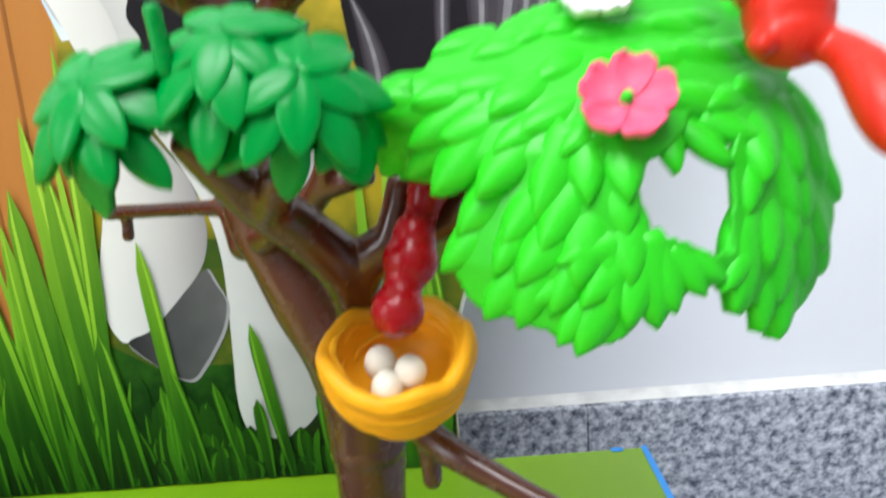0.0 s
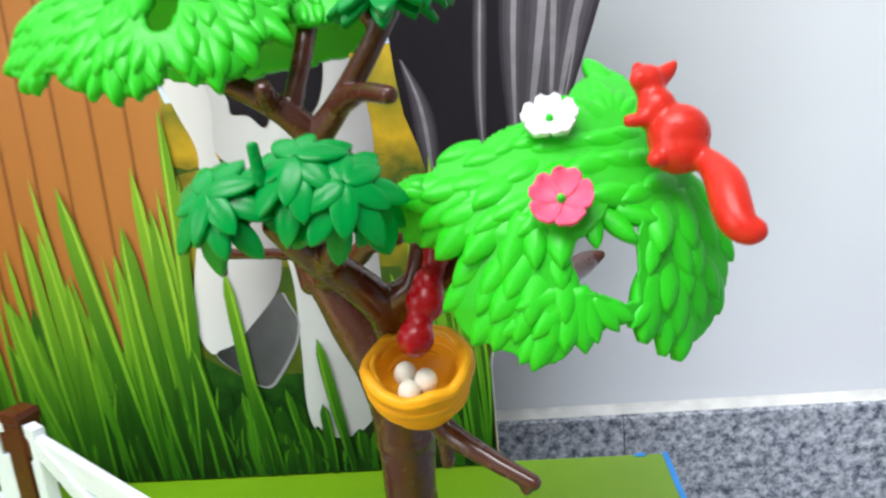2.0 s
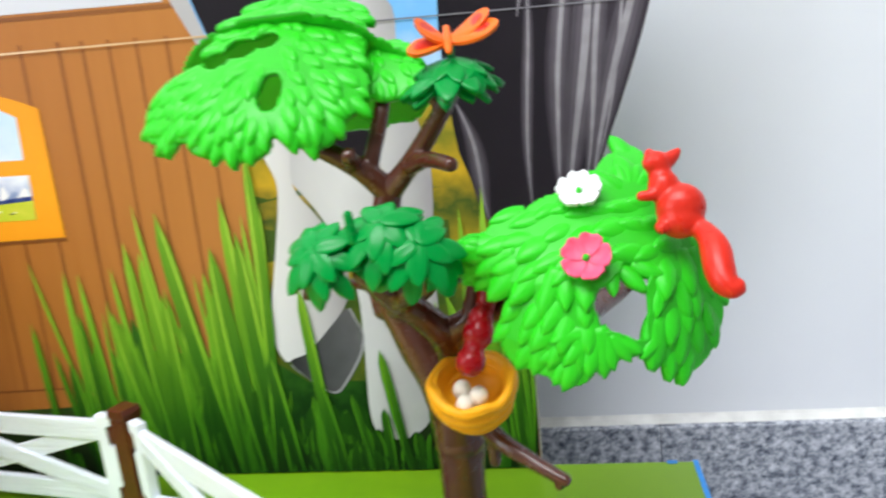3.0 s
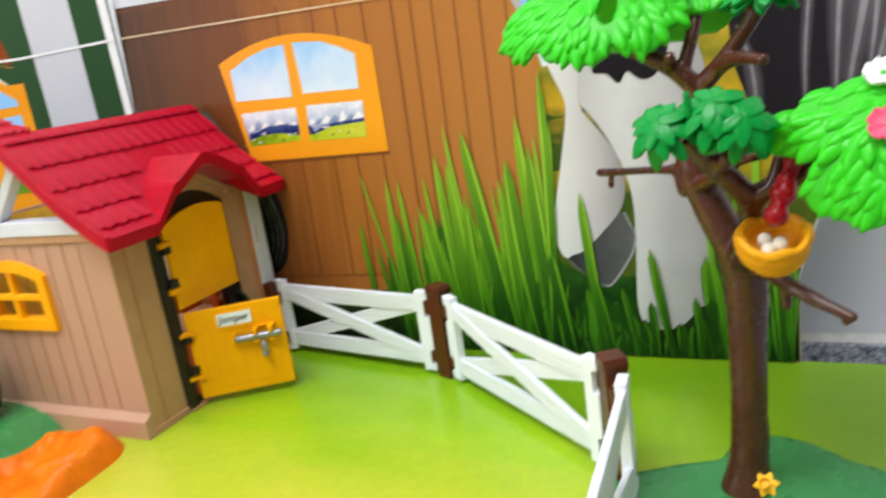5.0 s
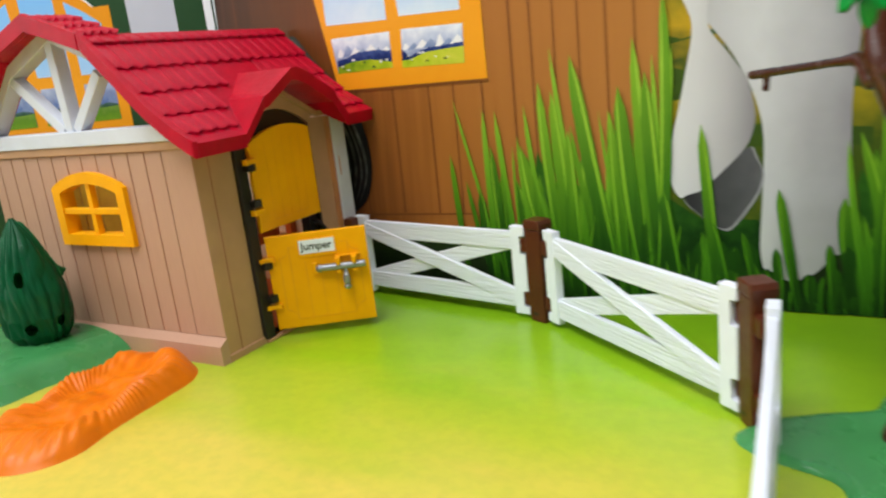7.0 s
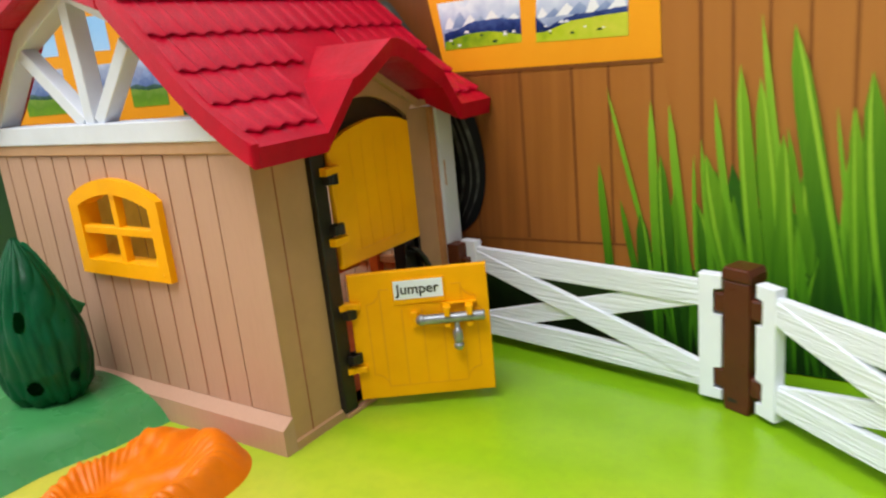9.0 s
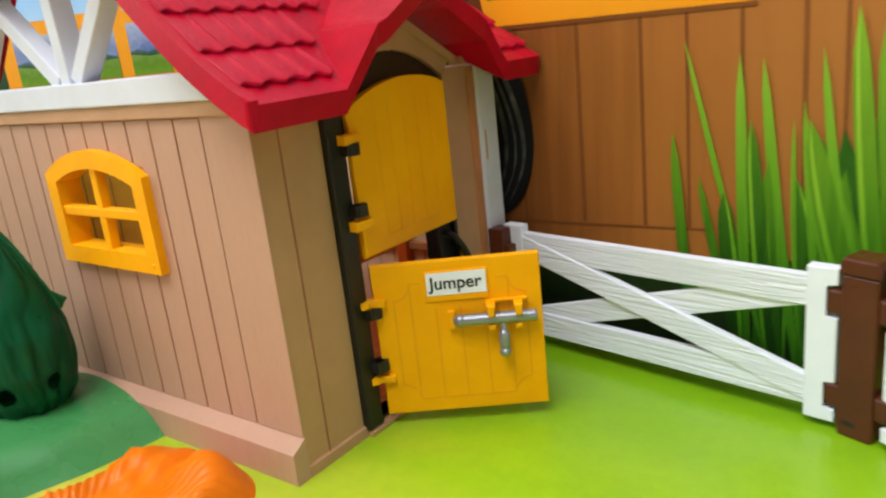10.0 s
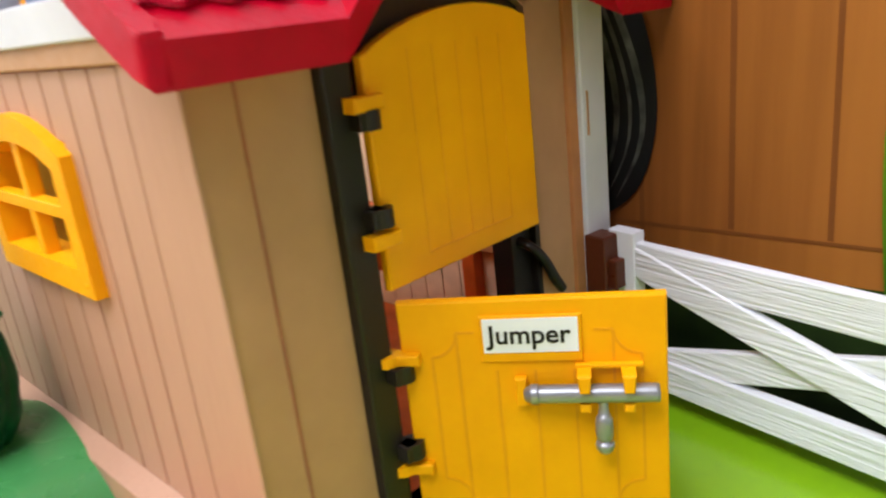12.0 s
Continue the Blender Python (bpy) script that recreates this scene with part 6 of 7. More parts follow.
field2 = blob_field(((0.0250, 0.2200, 0.0385, 0.0135), (0.0340, 0.2330, 0.0270, 0.0220), (0.0150, 0.2175, 0.0300, 0.0100), (0.0420, 0.2160, 0.0200, 0.0095), (-0.0095, 0.2130, 0.0055, 0.0050), (-0.0020, 0.2100, 0.0048, 0.0052), (0.0110, 0.2085, 0.0050, 0.0050), (0.0260, 0.2065, 0.0095, 0.0060), (0.0475, 0.2080, 0.0080, 0.0060)), ((0.0340, 0.2205, 0.0040, 0.0056), (0.0120, 0.2325, 0.0050, 0.0026), (0.0200, 0.2355, 0.0060, 0.0032), (0.0285, 0.2372, 0.0045, 0.0026), (0.0045, 0.2045, 0.0022, 0.0030), (0.0370, 0.2030, 0.0025, 0.0030)))
top_cluster = tpart("crown", shell(field2, crown_y, -0.018, 0.068, 0.199, 0.258, 0.0009, 0.0022), M["lime_back"], "lime green domed leaf cluster with two holes")
cover(field2, crown_y, top_cluster, LEAF_LIME, -0.016, 0.066, 0.203, 0.252, 0.0132, 0.0048, 0.0046, (0.030, 0.258), 5, 0.55)


def rear_y(x, z):
    return -0.118 - (max(0, z - 0.204) / 0.045) ** 1.7 * 0.030 - ((x - 0.026) / 0.042) ** 2 * 0.012


field3 = blob_field(((0.0300, 0.2240, 0.0400, 0.0220), (0.0690, 0.2190, 0.0130, 0.0115), (0.0600, 0.2250, 0.0120, 0.0110), (0.0540, 0.2120, 0.0180, 0.0082), (0.0690, 0.2130, 0.0085, 0.0075), (0.0300, 0.2120, 0.0180, 0.0078)), ())
rear = tpart("crown", shell(field3, rear_y, -0.014, 0.086, 0.199, 0.252, 0.0016, 0.0022), M["lime_back"], "lime green leaf cluster behind the crown")


def rear_front_y(x, z):
    return -0.153 + (max(0, z - 0.212) / 0.03) ** 1.6 * 0.03


field4 = blob_field(((0.0680, 0.2235, 0.0110, 0.0100),), ())
rear_cap = tpart("crown", shell(field4, rear_front_y, 0.055, 0.085, 0.211, 0.238, 0.0014, 0.0022), M["lime_back"], "small lime green leaf cluster behind the crown")
cover(field4, rear_front_y, rear_cap, LEAF_LIME, 0.056, 0.084, 0.213, 0.236, 0.0090, 0.0048, 0.0044, (0.060, 0.236), 9)


def whorl(cluster, at, axis, n, length, droop, turn=0.0, width=1.0, seed=1, start=0.0003):
    """Leaves round one point, drooping from the axis."""
    r = random.Random(seed)
    ax = Vector(axis).normalized()
    u = ax.cross(Vector((0.2, 1, 0.1))).normalized()
    w = ax.cross(u)
    for k in range(n):
        a = turn + 2 * math.pi * (k + r.uniform(-0.12, 0.12)) / n
        side_dir = u * math.cos(a) + w * math.sin(a)
        dr = droop * r.uniform(0.85, 1.15)
        d = (side_dir * math.cos(dr) - ax * math.sin(dr)).normalized()
        nrm = (ax * math.cos(dr) + side_dir * math.sin(dr)).normalized()
        s = length * r.uniform(0.9, 1.1)
        sharing("leaf", LEAF_DARK, cluster, frame_of(Vector(at) - TO + side_dir * start + ax * r.uniform(-0.0004, 0.0004), d, nrm, (s * 1.08 * width, s, s * 0.50)))


bm = bmesh.new()
for at, r in (((0.0600, -0.2080, 0.1765), 0.0052), ((0.0680, -0.2060, 0.1790), 0.0060), ((0.0750, -0.2070, 0.1800), 0.0070), ((0.0830, -0.2090, 0.1755), 0.0066)):
    ball(bm, at, (r, r, r * 0.8))
tube(bm, [(0.0684, -0.2140, 0.1810, 0.0013), (0.0680, -0.2140, 0.1860, 0.0012), (0.0678, -0.2140, 0.1885, 0.0012)], 3, 10)
sprig = tpart("crown", bm, M["dark_leaf"], "deep green sprig of large leaves with a peg")
# each star: an inner ring of leaves over two wider, lower rings
for at, axis, tn, sd in (((0.0578, -0.2155, 0.1803), (-0.22, -0.74, 0.64), 0.2, 1), ((0.0758, -0.2135, 0.1858), (0.0, -0.62, 0.78), 0.5, 2), ((0.0850, -0.2155, 0.1800), (0.26, -0.76, 0.60), 0.1, 3)):
    ax = Vector(axis).normalized()
    whorl(sprig, at, axis, 6, 0.0100, 0.30, tn, 1.10, sd)
    whorl(sprig, Vector(at) - ax * 0.0014, axis, 6, 0.0108, 0.50, tn + 0.5, 1.10, sd + 10, 0.0036)
    whorl(sprig, Vector(at) - ax * 0.0044, axis, 7, 0.0108, 0.85, tn + 0.2, 1.10, sd + 20, 0.0056)
for at, axis, tn, sd in (((0.0672, -0.2105, 0.1805), (-0.1, -0.65, 0.75), 0.3, 31), ((0.0800, -0.2110, 0.1790), (0.1, -0.75, 0.6), 0.7, 32), ((0.0905, -0.2105, 0.1750), (0.6, -0.6, 0.5), 0.2, 33)):
    whorl(sprig, at, axis, 7, 0.0095, 0.55, tn, 1.10, sd, 0.0010)
bm = bmesh.new()
ball(bm, (0.0915, -0.169, 0.2185), (0.0075, 0.0070, 0.0050))
tube(bm, [(0.0920, -0.169, 0.222, 0.0012), (0.0922, -0.169, 0.2295, 0.0011)], 2, 8)
sprig2 = tpart("crown", bm, M["dark_leaf"], "small deep green sprig at the top")
for at, axis, n, ln, dr, tn, sd in (((0.0920, -0.1690, 0.2245), (0, -0.15, 1), 9, 0.0125, 0.35, 0.0, 11), ((0.0915, -0.1690, 0.2225), (0, -0.15, 1), 9, 0.0172, 0.42, 0.35, 12), ((0.0905, -0.1690, 0.2215), (0, -0.2, 1), 8, 0.0150, 0.62, 0.1, 15), ((0.0850, -0.172, 0.2225), (-0.4, -0.3, 0.9), 6, 0.0100, 0.6, 0.2, 13), ((0.0990, -0.172, 0.2220), (0.4, -0.3, 0.9), 6, 0.0100, 0.6, 0.4, 14)):
    whorl(sprig2, at, axis, n, ln, dr, tn, 1.05, sd)


# ---- plugged-in flowers ----
def petal_mesh(material):
    """A rounded cupped petal 1 long with a notched end."""
    bm = bmesh.new()
    rows, cols = 7, 6
    grid = []
    for i in range(rows + 1):
        t = i / rows
        w = 0.20 + 0.36 * math.sin(math.pi * min(1.0, 0.62 * t)) if t < 0.82 else 0.555 * math.sqrt(max(0.22, 1 - ((t - 0.74) / 0.30) ** 2))
        row = []
        for j in range(cols + 1):
            q = 2 * j / cols - 1
            notch = 0.02 * (1 - abs(q)) ** 2 if i >= rows - 1 else 0
            row.append(bm.verts.new((q * w, 0.08 + 0.92 * t - notch - (0.03 * q * q if i == rows else 0), 0.16 + 0.24 * t * t + 0.20 * t * q * q - 0.08 * math.sin(math.pi * t) * (1 - q * q))))
        grid.append(row)
    for a, b in zip(grid, grid[1:]):
        for j in range(cols):
            bm.faces.new((a[j], a[j + 1], b[j + 1], b[j]))
    rim = [r[0] for r in grid] + [grid[-1][j] for j in range(1, cols)] + [r[-1] for r in grid[::-1]] + [grid[0][j] for j in range(cols - 1, 0, -1)]
    mid = [bm.verts.new((v.co.x * 1.05, v.co.y + (0.03 if v.co.y > 0.8 else 0), v.co.z - 0.09)) for v in rim]
    low = [bm.verts.new((v.co.x * 0.92, v.co.y, v.co.z - 0.34)) for v in rim]
    for k in range(len(rim)):
        n = (k + 1) % len(rim)
        bm.faces.new((rim[n], rim[k], mid[k], mid[n]))
        bm.faces.new((mid[n], mid[k], low[k], low[n]))
    bm.faces.new(low[::-1])
    bmesh.ops.recalc_face_normals(bm, faces=bm.faces)
    me = bpy.data.meshes.new("petal")
    bm.to_mesh(me)
    bm.free()
    me.materials.append(material)
    for p in me.polygons:
        p.use_smooth = True
    return me


def petal_flower(name, at, axis, radius, material, label, n=5, turn=0.3):
    f = thing(name, at, label, "flower", "toy flowers")
    face = Vector(axis).normalized()
    base = frame_of((0, 0, 0), face.cross(Vector((-1, 0, 0))), face)
    me = petal_mesh(material)
    for k in range(n):
        sharing("petal", me, f, base @ Matrix.Rotation(turn + 2 * math.pi * k / n, 4, "Z") @ Matrix.Diagonal((radius * 0.86, radius, radius * 0.80, 1)))
    bm = bmesh.new()
    ball(bm, (0, 0, radius * 0.24), (radius * 0.13, radius * 0.13, radius * 0.10))
    bmesh.ops.transform(bm, matrix=base, verts=bm.verts)
    part("flower_centre", bm, M["lime"], f, "lime green centre", True)
    bm = bmesh.new()
    tube(bm, [(0, 0, radius * 0.1, radius * 0.16), (0, -0.001, -radius * 0.5, radius * 0.15), (0, -0.0015, -radius * 0.95, radius * 0.16)], 3, 10)
    bmesh.ops.transform(bm, matrix=base, verts=bm.verts)
    part("flower_stem", bm, M["lime"], f, "lime green peg", True)
    return f


petal_flower("pink_flower", (0.1262, -0.2145, 0.1728), (-0.12, -0.78, 0.62), 0.0061, M["pink"], "pink plastic flower plugged into the lime leaves")
petal_flower("white_flower", (0.1258, -0.1990, 0.1866), (-0.05, -0.62, 0.78), 0.0058, M["white"], "white plastic flower plugged into the lime leaves", 5, 0.6)
# orange winged ornament on the topmost sprig
fly = thing("orange_ornament", (0.0915, -0.169, 0.2280), "bright orange plastic winged ornament on the top sprig", "ornament")
fly.matrix_basis = pose(0.0915, -0.169, 0.2280, 32, 0, 8)
for sx, sy, ln, up in ((1, -0.35, 0.0145, 0.0068), (1, 0.45, 0.0125, 0.0072), (-1, -0.35, 0.0118, 0.0006), (-1, 0.45, 0.0090, 0.0062)):
    outline = [(0.0004, -0.0012), (0.0050, -0.0040), (0.0105, -0.0052), (0.0140, -0.0030), (0.0132, 0.0005), (0.0100, 0.0034), (0.0045, 0.0030), (0.0004, 0.0012)]
    bm = bmesh.new()
    rows = [[bm.verts.new((sx * u * ln / 0.0140, v + sy * u * 0.55, 0.0010 + up * max(0, u / 0.014) ** 1.4 + t)) for u, v in spline(outline, 3, True)] for t in (0.0, 0.0011)]
    bm.faces.new(rows[0]), bm.faces.new(rows[1][::-1])
    n = len(rows[0])
    for i in range(n):
        bm.faces.new((rows[0][(i + 1) % n], rows[0][i], rows[1][i], rows[1][(i + 1) % n]))
    wing = part("wing", bm, M["butter"], fly)
    bm = bmesh.new()
    rows = [[bm.verts.new((sx * (u * 0.62 + 0.0030) * ln / 0.0140, v * 0.55 + sy * (u * 0.62 + 0.0030) * 0.55, 0.0010 + up * max(0, (u * 0.62 + 0.0030) / 0.014) ** 1.4 + t)) for u, v in spline(outline, 3, True)] for t in (0.0009, 0.0014)]
    bm.faces.new(rows[0]), bm.faces.new(rows[1][::-1])
    for i in range(n):
        bm.faces.new((rows[0][(i + 1) % n], rows[0][i], rows[1][i], rows[1][(i + 1) % n]))
    part("wing_patch", bm, M["squirrel"], wing, "red patch on the wing")
part("ornament_body", tube(bmesh.new(), [(0, -0.0060, 0.0015, 0.0009), (0, 0, 0.0018, 0.0014), (0, 0.0070, 0.0020, 0.0010)], 4, 10), M["butter"], fly, "", True)

# ---- nest, eggs and small figurines ----
NX = Vector((0.0922, -0.1965, 0.1345))
nest = thing("nest", tuple(NX), "straw yellow plastic nest with twisted strands on the branch", "nest")
tiltm = Matrix.Rotation(radians(22), 4, "X")


def bowl_r(z):
    """Outer radius of the nest at a height over its rim plane (z from -0.0150 to 0.0006)."""
    return 0.0128 * math.sqrt(max(0.02, 1 - (min(0.0, z) / 0.0152) ** 2)) ** 0.82


def bowl_point(r, a, z):
    rim = (0.0007 * math.sin(2 * a + 0.9) + 0.0006 * math.sin(5 * a + 2.0) + 0.0003 * math.sin(9 * a)) if z > -0.004 else 0.0
    return tiltm @ Vector((r * math.cos(a), r * math.sin(a), z + rim))


bm = bmesh.new()
NS = 72
profile = [(bowl_r(-0.0150 + 0.0150 * k / 16) if k else 0.0012, -0.0150 + 0.0150 * k / 16) for k in range(17)] + [(0.0122, 0.0007), (0.0112, 0.0007), (0.0102, -0.0002)] + [(max(0.0006, 0.0100 * math.cos(math.pi / 2 * k / 9) ** 0.6), -0.0004 - 0.0085 * math.sin(math.pi / 2 * k / 9)) for k in range(1, 10)]
rows = []
for r, z in profile:
    ring = []
    for k in range(NS):
        a = 2 * math.pi * k / NS
        ring.append(bm.verts.new(bowl_point(r + 0.0003 * noise.noise(Vector((math.cos(a) * 2.2, math.sin(a) * 2.2, z * 420))), a, z)))
    rows.append(ring)
for p, q in zip(rows, rows[1:]):
    for k in range(NS):
        bm.faces.new((p[k], p[(k + 1) % NS], q[(k + 1) % NS], q[k]))
bm.faces.new(rows[0][::-1]), bm.faces.new(rows[-1])
part("bowl", bm, M["nest"], nest, "", True)
# moulded straw strands wound about the bowl, rising and dipping
rs = random.Random(12)
for k in range(11):
    z0 = -0.0118 + 0.0120 * (k / 10) ** 0.85
    start, sweep, rise, ph = rs.uniform(0, 6.28), rs.uniform(3.2, 5.6), rs.uniform(-0.0022, 0.0022), rs.uniform(0, 6.28)
    line = []
    for q in range(17):
        u = q / 16
        a = start + sweep * u
        z = min(0.0004, max(-0.0140, z0 + rise * (u - 0.5) * 2 + 0.0007 * math.sin(3 * a + ph)))
        thick = 0.00155 * (0.35 + 0.65 * math.sin(math.pi * u) ** 0.5)
        line.append((*bowl_point(bowl_r(z) - 0.0008, a, z), thick))
    part("strand", tube(bmesh.new(), line, 3, 8), M["nest"], nest, "", True)
# looser strands along the inner wall
for k in range(6):
    start, sweep, z0 = rs.uniform(0, 6.28), rs.uniform(2.0, 3.4), -0.0006 - 0.0010 * k
    line = [(*bowl_point(0.0102 * (1 - (min(0.0, z0) / 0.0105) ** 2) ** 0.5 + 0.0002, start + sweep * q / 12, z0 + 0.0008 * math.sin(2.5 * q / 12 * sweep + k)), 0.0008 * (0.35 + 0.65 * math.sin(math.pi * q / 12))) for q in range(13)]
    part("strand", tube(bmesh.new(), line, 3, 8), M["nest"], nest, "", True)
for at in ((0.0896, -0.1985, 0.1326), (0.0945, -0.2012, 0.1318), (0.0908, -0.2030, 0.1302)):
    bm = bmesh.new()
    ball(bm, at, (0.0027, 0.0027, 0.0030))
    tagged(part("egg", bm, M["egg"], None, "", True), "small cream plastic egg lying in the nest", "egg", "eggs in the nest")


def figurine(name, balls, tubes, material, label, category, voxel=0.0005):
    """A small moulded figure: rounded masses melted into one skin."""
    bm = bmesh.new()
    for at, radii in balls:
        ball(bm, at, radii, None, 16)
    for pts in tubes:
        tube(bm, pts, 5, 14)
    ob = part(name, bm, material, None, "", True)
    mod = ob.modifiers.new("melt", "REMESH")
    mod.mode, mod.voxel_size, mod.use_smooth_shade = "VOXEL", voxel, True
    sm = ob.modifiers.new("soften", "SMOOTH")
    sm.factor, sm.iterations = 0.5, 7
    return tagged(ob, label, category)


figurine("bird_figurine", [((0.0936, -0.2032, 0.1430), (0.0043, 0.0043, 0.0043)), ((0.0946, -0.2015, 0.1462), (0.0031, 0.0031, 0.0034)), ((0.0960, -0.1996, 0.1498), (0.0045, 0.0043, 0.0046)), ((0.0968, -0.1985, 0.1525), (0.0036, 0.0036, 0.0050))], [[(0.0968, -0.1985, 0.1525, 0.0036), (0.0982, -0.1965, 0.1562, 0.0027), (0.0996, -0.1950, 0.1600, 0.0036), (0.1002, -0.1945, 0.1620, 0.0034)], [(0.0932, -0.2060, 0.1420, 0.0018), (0.0930, -0.2068, 0.1412, 0.0011)]], M["bird"], "glossy cherry red plastic bird figurine leaning into the nest", "figurine")
figurine("squirrel_figurine", [((0.1450, -0.2030, 0.1930), (0.0033, 0.0033, 0.0032)), ((0.1434, -0.2042, 0.1934), (0.0022, 0.0022, 0.0021)), ((0.1462, -0.2050, 0.1872), (0.0040, 0.0040, 0.0046)), ((0.1498, -0.2070, 0.1824), (0.0062, 0.0056, 0.0060)), ((0.1496, -0.2080, 0.1796), (0.0058, 0.0054, 0.0048)), ((0.1446, -0.2110, 0.1786), (0.0018, 0.0024, 0.0018))],
         [[(0.1454, -0.2034, 0.1915, 0.0029), (0.1458, -0.2044, 0.1890, 0.0031), (0.1470, -0.2054, 0.1860, 0.0040)], [(0.1436, -0.2020, 0.1944, 0.0018), (0.1434, -0.2012, 0.1962, 0.0010)], [(0.1474, -0.2024, 0.1932, 0.0021), (0.1494, -0.2020, 0.1947, 0.0016), (0.1505, -0.2018, 0.1958, 0.0009)],
          [(0.1448, -0.2068, 0.1866, 0.0019), (0.1424, -0.2076, 0.1860, 0.0015), (0.1402, -0.2078, 0.1860, 0.0014)],
          [(0.1528, -0.2100, 0.1782, 0.0024), (0.1546, -0.2130, 0.1766, 0.0028), (0.1558, -0.2165, 0.1738, 0.0036), (0.1558, -0.2200, 0.1706, 0.0037), (0.1563, -0.2225, 0.1679, 0.0034), (0.1578, -0.2240, 0.1666, 0.0029), (0.1592, -0.2245, 0.1667, 0.0022)]], M["squirrel"], "coral red plastic squirrel figurine on the lime leaves", "figurine")


# ---- ground pieces ----
def terrain(name, centre, radii, height, material, label, category, relief, rings=18, seg=96, edge=0.12):
    """A flat moulded ground piece with a rounded rim; radii go round it."""
    around = spline([(r,) for r in radii], seg // len(radii), True)
    n = len(around)
    bm = bmesh.new()
    rows = []
    for i in range(1, rings + 1):
        t = i / rings
        row = []
        for k, (r,) in enumerate(around):
            a = 2 * math.pi * k / n
            x, y = r * t * math.cos(a), r * t * math.sin(a)
            h = height * (1 - max(0, (t - (1 - edge)) / edge) ** 2.4)
            row.append(bm.verts.new((x, y, max(0.0001, h + relief(x, y, t, a) * (1 - t ** 10)))))
        rows.append(row)
    mid = bm.verts.new((0, 0, height + relief(0, 0, 0, 0)))
    for k in range(n):
        bm.faces.new((mid, rows[0][k], rows[0][(k + 1) % n]))
    for p, q in zip(rows, rows[1:]):
        for k in range(n):
            bm.faces.new((p[k], q[k], q[(k + 1) % n], p[(k + 1) % n]))
    base = [bm.verts.new((v.co.x * 1.002, v.co.y * 1.002, 0.0)) for v in rows[-1]]
    for k in range(n):
        bm.faces.new((rows[-1][k], base[k], base[(k + 1) % n], rows[-1][(k + 1) % n]))
    ob = part(name, bm, material, None, "", True)
    ob.location = centre
    return tagged(ob, label, category)


terrain("tree_mound", (0.100, -0.170, 0.0001), (0.066, 0.062, 0.055, 0.052, 0.0625, 0.0690, 0.0541, 0.0680, 0.0880, 0.0554, 0.0584, 0.062, 0.064, 0.066, 0.062, 0.064), 0.0032, M["hill"], "flat green plastic ground piece under the tree", "ground piece", lambda x, y, t, a: 0.0010 * noise.noise(Vector((x * 30, y * 30, 1))), edge=0.06)
terrain("hill_mound", (-0.452, -0.228, 0.0001), (0.0767, 0.0927, 0.112, 0.082, 0.061, 0.061, 0.082, 0.098, 0.094, 0.098, 0.090, 0.080, 0.074, 0.072, 0.076, 0.080), 0.0090, M["hill"], "rounded green plastic ground piece beside the stable", "ground piece", lambda x, y, t, a: 0.0085 * max(0, 1 - ((x - 0.02) ** 2 + (y - 0.02) ** 2) / 0.0075) + 0.0012 * noise.noise(Vector((x * 25, y * 25, 4))), edge=0.20)


def path_relief(x, y, t, a):
    knob = math.exp(-(((x - 0.0080) / 0.0105) ** 2 + ((y - 0.0540) / 0.0090) ** 2))
    dip = math.exp(-(((x + 0.0080) / 0.0055) ** 2 + ((y - 0.0500) / 0.0150) ** 2))
    crest = (0.0058 + 0.0026 * max(0.0, math.sin(a))) * math.exp(-((t - 0.74) / 0.19) ** 2)
    rill = 0.0009 * (0.8 + 0.5 * noise.noise(Vector((a * 2, t * 3, 9)))) * math.sin(56 * a + 5 * t + 4 * math.sin(5 * a)) * math.exp(-((t - 0.78) / 0.20) ** 2) * (1 - min(1, 1.4 * knob))
    return crest + rill + 0.0060 * knob - 0.0040 * dip + (0.0040 * noise.noise(Vector((x * 62, y * 52, 2))) + 0.0016 * noise.noise(Vector((x * 150, y * 130, 7)))) * (1 - 0.8 * knob) + 0.0010 * math.sin(7 * a + 1.3) * t * t


terrain("orange_path", (-0.314, -0.240, 0.0001), (0.0328, 0.0332, 0.0363, 0.0428, 0.0546, 0.0628, 0.0659, 0.0662, 0.0674, 0.0548, 0.0429, 0.0419, 0.0381, 0.0337, 0.0321, 0.0354, 0.0562, 0.0623, 0.0659, 0.0679, 0.0638, 0.0549, 0.0412, 0.0348), 0.0058, M["orange"], "rippled orange plastic ground piece on the mat", "ground piece", path_relief, 34, 320, 0.16)

# bush: hollow teardrop of overlapping leaf ribs, with openings
bush = thing("toy_bush", (-0.4195, -0.1980, 0.0165), "dark green teardrop plastic bush on the green mound", "toy bush")
BUSH = ((0.0, 0.0175), (0.08, 0.0225), (0.22, 0.0252), (0.40, 0.0240), (0.58, 0.0195), (0.76, 0.0130), (0.90, 0.0070), (1.0, 0.0015))


def bush_r(t):
    for (a, ra), (b, rb) in zip(BUSH, BUSH[1:]):
        if t <= b:
            return ra + (rb - ra) * (t - a) / (b - a)
    return 0.001


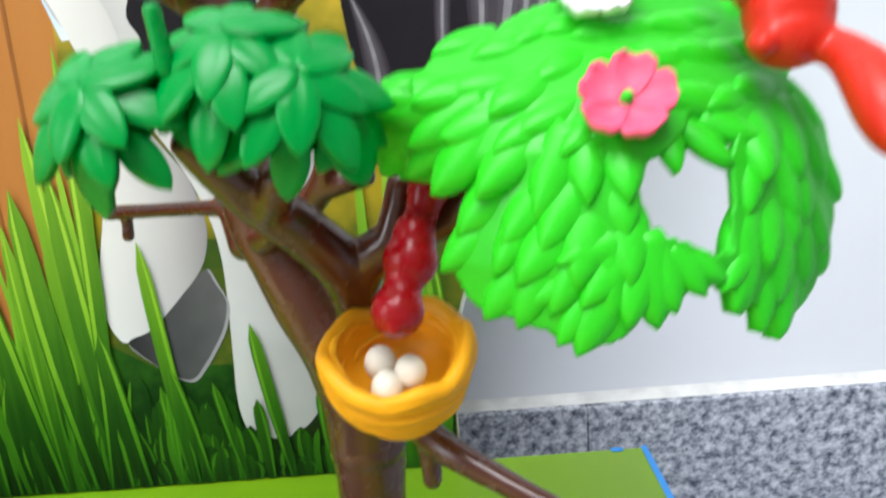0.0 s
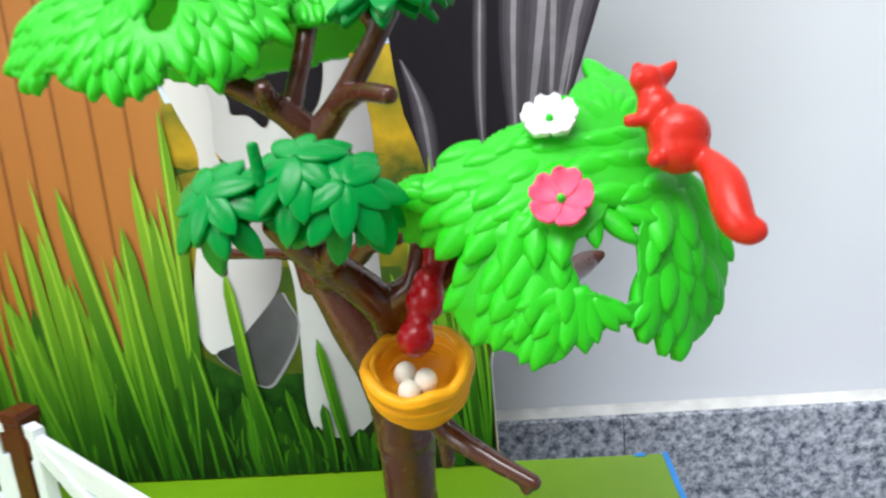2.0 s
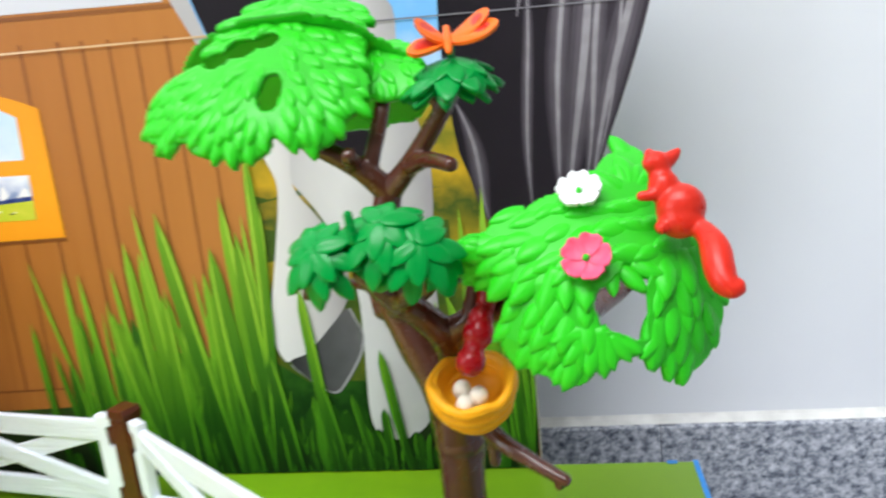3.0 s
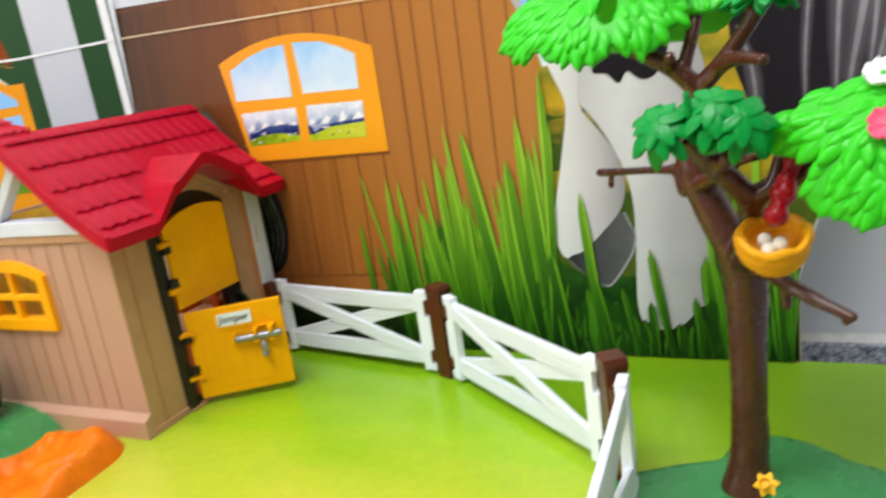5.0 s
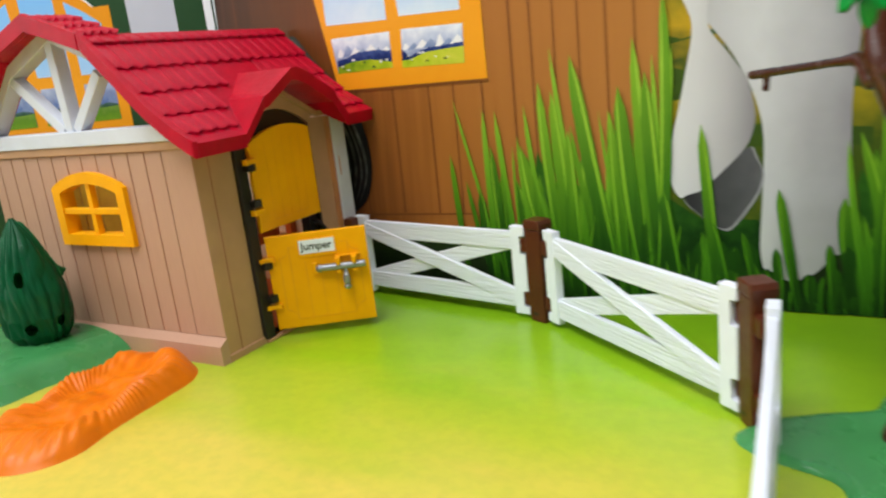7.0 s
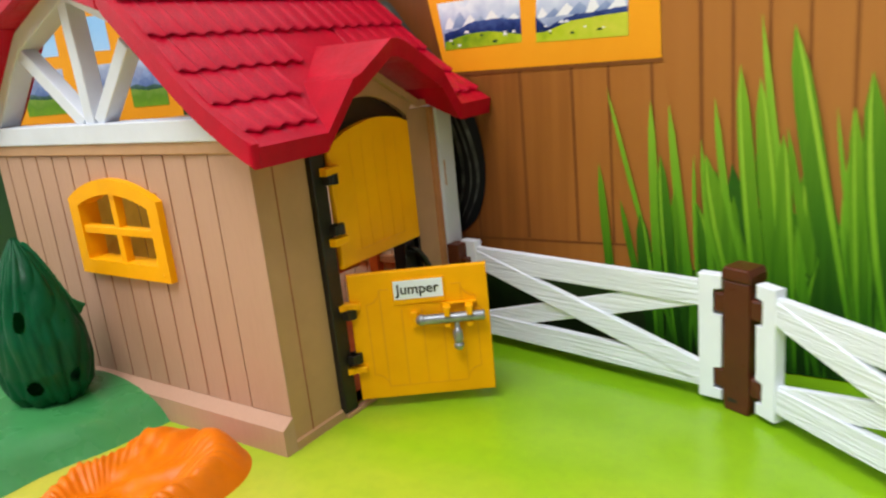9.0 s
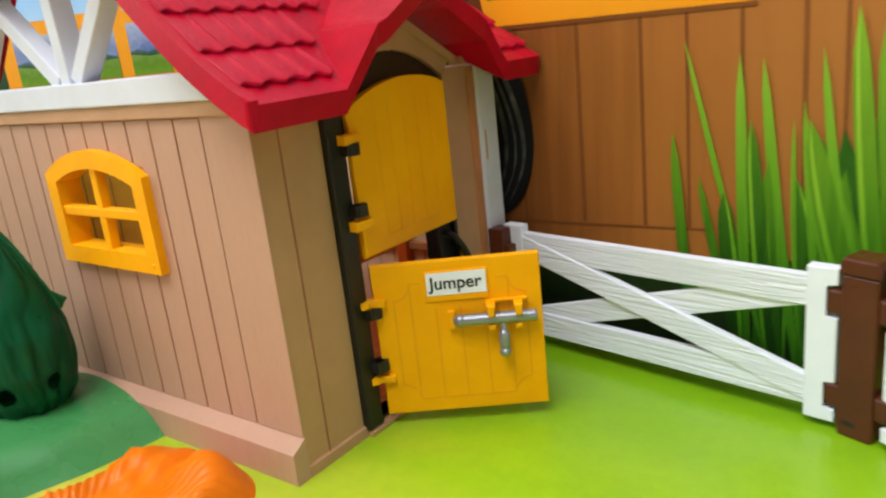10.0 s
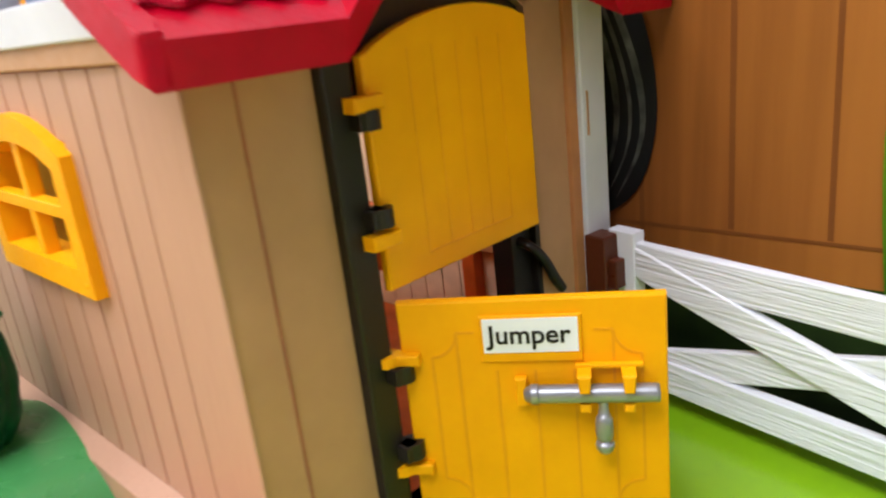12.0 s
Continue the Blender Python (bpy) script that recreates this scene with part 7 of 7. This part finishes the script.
def bush_relief(a, t):
    """Overlapping long leaves carved into the skin."""
    best = 0.0
    for row in range(-2, 7):
        tc = row * 0.16 + 0.03 + 0.05 * math.sin(4 * a + 1.7 * row)
        v = (t - tc) / 0.46
        if not 0 < v < 1:
            continue
        width = 0.30 * math.sin(math.pi * v ** 0.75) ** 0.8 + 0.01
        shift = (0.5 if row % 2 else 0.0) + 0.16 * math.sin(2.3 * row)
        u = (a / (2 * math.pi) * 12 + shift + 0.22 * math.sin(3 * a + row) + 0.35 * math.sin(5 * t + 2 * a)) % 1.0 - 0.5
        if abs(u) < width * 1.5:
            best = max(best, (1 - (abs(u) / (width * 1.5)) ** 1.6) * math.sin(math.pi * (0.12 + 0.88 * v)) ** 0.6 * (0.9 + 0.2 * (row % 2)))
    return best


bm = bmesh.new()
NB, HB = 168, 112
rows = []
for i in range(HB + 1):
    t = i / HB
    ring = []
    for k in range(NB):
        a = 2 * math.pi * k / NB
        rr = bush_r(t) + (0.0022 * bush_relief(a, t) - 0.0008 + 0.0006 * noise.noise(Vector((math.cos(a) * 3, math.sin(a) * 3, t * 7)))) * min(1, bush_r(t) / 0.012)
        ring.append(bm.verts.new((rr * math.cos(a) - 0.002 * t * t, rr * math.sin(a) * 0.9, 0.082 * t)))
    rows.append(ring)
holes = ((-0.86, 0.55, 0.15, 0.060), (-0.80, 0.15, 0.17, 0.046), (0.10, 0.17, 0.15, 0.046))
for i in range(HB):
    for k in range(NB):
        a = 2 * math.pi * (k + 0.5) / NB
        if any(math.hypot(((a - h + math.pi) % (2 * math.pi) - math.pi) / wa, ((i + 0.5) / HB - z) / wz) < 1 for h, z, wa, wz in holes):
            continue
        bm.faces.new((rows[i][k], rows[i][(k + 1) % NB], rows[i + 1][(k + 1) % NB], rows[i + 1][k]))
bmesh.ops.solidify(bm, geom=bm.faces[:], thickness=0.0018)
bmesh.ops.scale(bm, vec=(0.93, 0.93, 1.0), verts=bm.verts)
part("bush_body", bm, M["bush"], bush, "", True)
# toothed crest down one side, ending in a leaf that stands off
bm = bmesh.new()
crest, inner = [], []
for k in range(41):
    t = 0.97 - 0.50 * k / 40
    off = 0.0009 + 0.0010 * abs(math.sin(9.5 * math.pi * k / 40)) + 0.0048 * math.exp(-((t - 0.52) / 0.030) ** 2)
    crest.append((bush_r(t) + off, 0.082 * t))
    inner.append((bush_r(t) - 0.0030, 0.082 * t))
ca, sa = math.cos(1.15), math.sin(1.15)
prism(bm, crest + inner[::-1], -0.0009, 0.0009, lambda r, d, z: (r * ca - d * sa, 0.9 * (r * sa + d * ca), z), 0.0004)
bmesh.ops.scale(bm, vec=(0.93, 0.93, 1.0), verts=bm.verts)
part("leaf_edge", bm, M["bush"], bush, "", True)

# daffodil
daff = thing("toy_daffodil", (0.0862, -0.1860, 0.0030), "small yellow plastic daffodil with green stem on the mound", "flower")
part("stem", tube(bmesh.new(), [(0, 0, 0.0, 0.0026), (0, 0, 0.003, 0.0018), (0.0004, 0, 0.014, 0.0016), (0, 0, 0.024, 0.0017)], 4, 10), M["stem"], daff, "", True)
STEM_LEAF = leaf_mesh("leaf", M["stem"])
sharing("leaf", STEM_LEAF, daff, frame_of((0, -0.001, 0.004), (0.55, -0.3, 0.8), (0.3, -0.8, -0.1), (0.007, 0.010, 0.005)))
sharing("leaf", STEM_LEAF, daff, frame_of((0, -0.001, 0.008), (-0.5, -0.2, 0.8), (-0.3, -0.8, 0.1), (0.006, 0.009, 0.005)))
PETAL = leaf_mesh("petal", M["daff"], 0.14, 0.03)
ax = Vector((-0.15, -0.75, 0.62)).normalized()
u = ax.cross(Vector((0, 0, 1))).normalized()
w = ax.cross(u)
for k in range(6):
    a = 2 * math.pi * k / 6 + 0.3
    d = u * math.cos(a) + w * math.sin(a)
    sharing("petal", PETAL, daff, frame_of(Vector((0, 0, 0.0265)) + d * 0.0006, d, ax, (0.0072, 0.0058, 0.0040)))
bm = bmesh.new()
bmesh.ops.create_cone(bm, cap_ends=True, segments=18, radius1=0.0018, radius2=0.0025, depth=0.0034)
top = max(bm.faces, key=lambda f: f.calc_center_median().z)
ins = bmesh.ops.inset_individual(bm, faces=[top], thickness=0.0007)
bmesh.ops.translate(bm, verts=top.verts, vec=(0, 0, -0.0025))
bmesh.ops.transform(bm, matrix=frame_of(Vector((0, 0, 0.0265)) + ax * 0.0024, w, ax), verts=bm.verts)
part("trumpet", bm, M["daff"], daff)
# the bloom is small beside the trunk
daff.scale = (0.84, 0.84, 0.84)
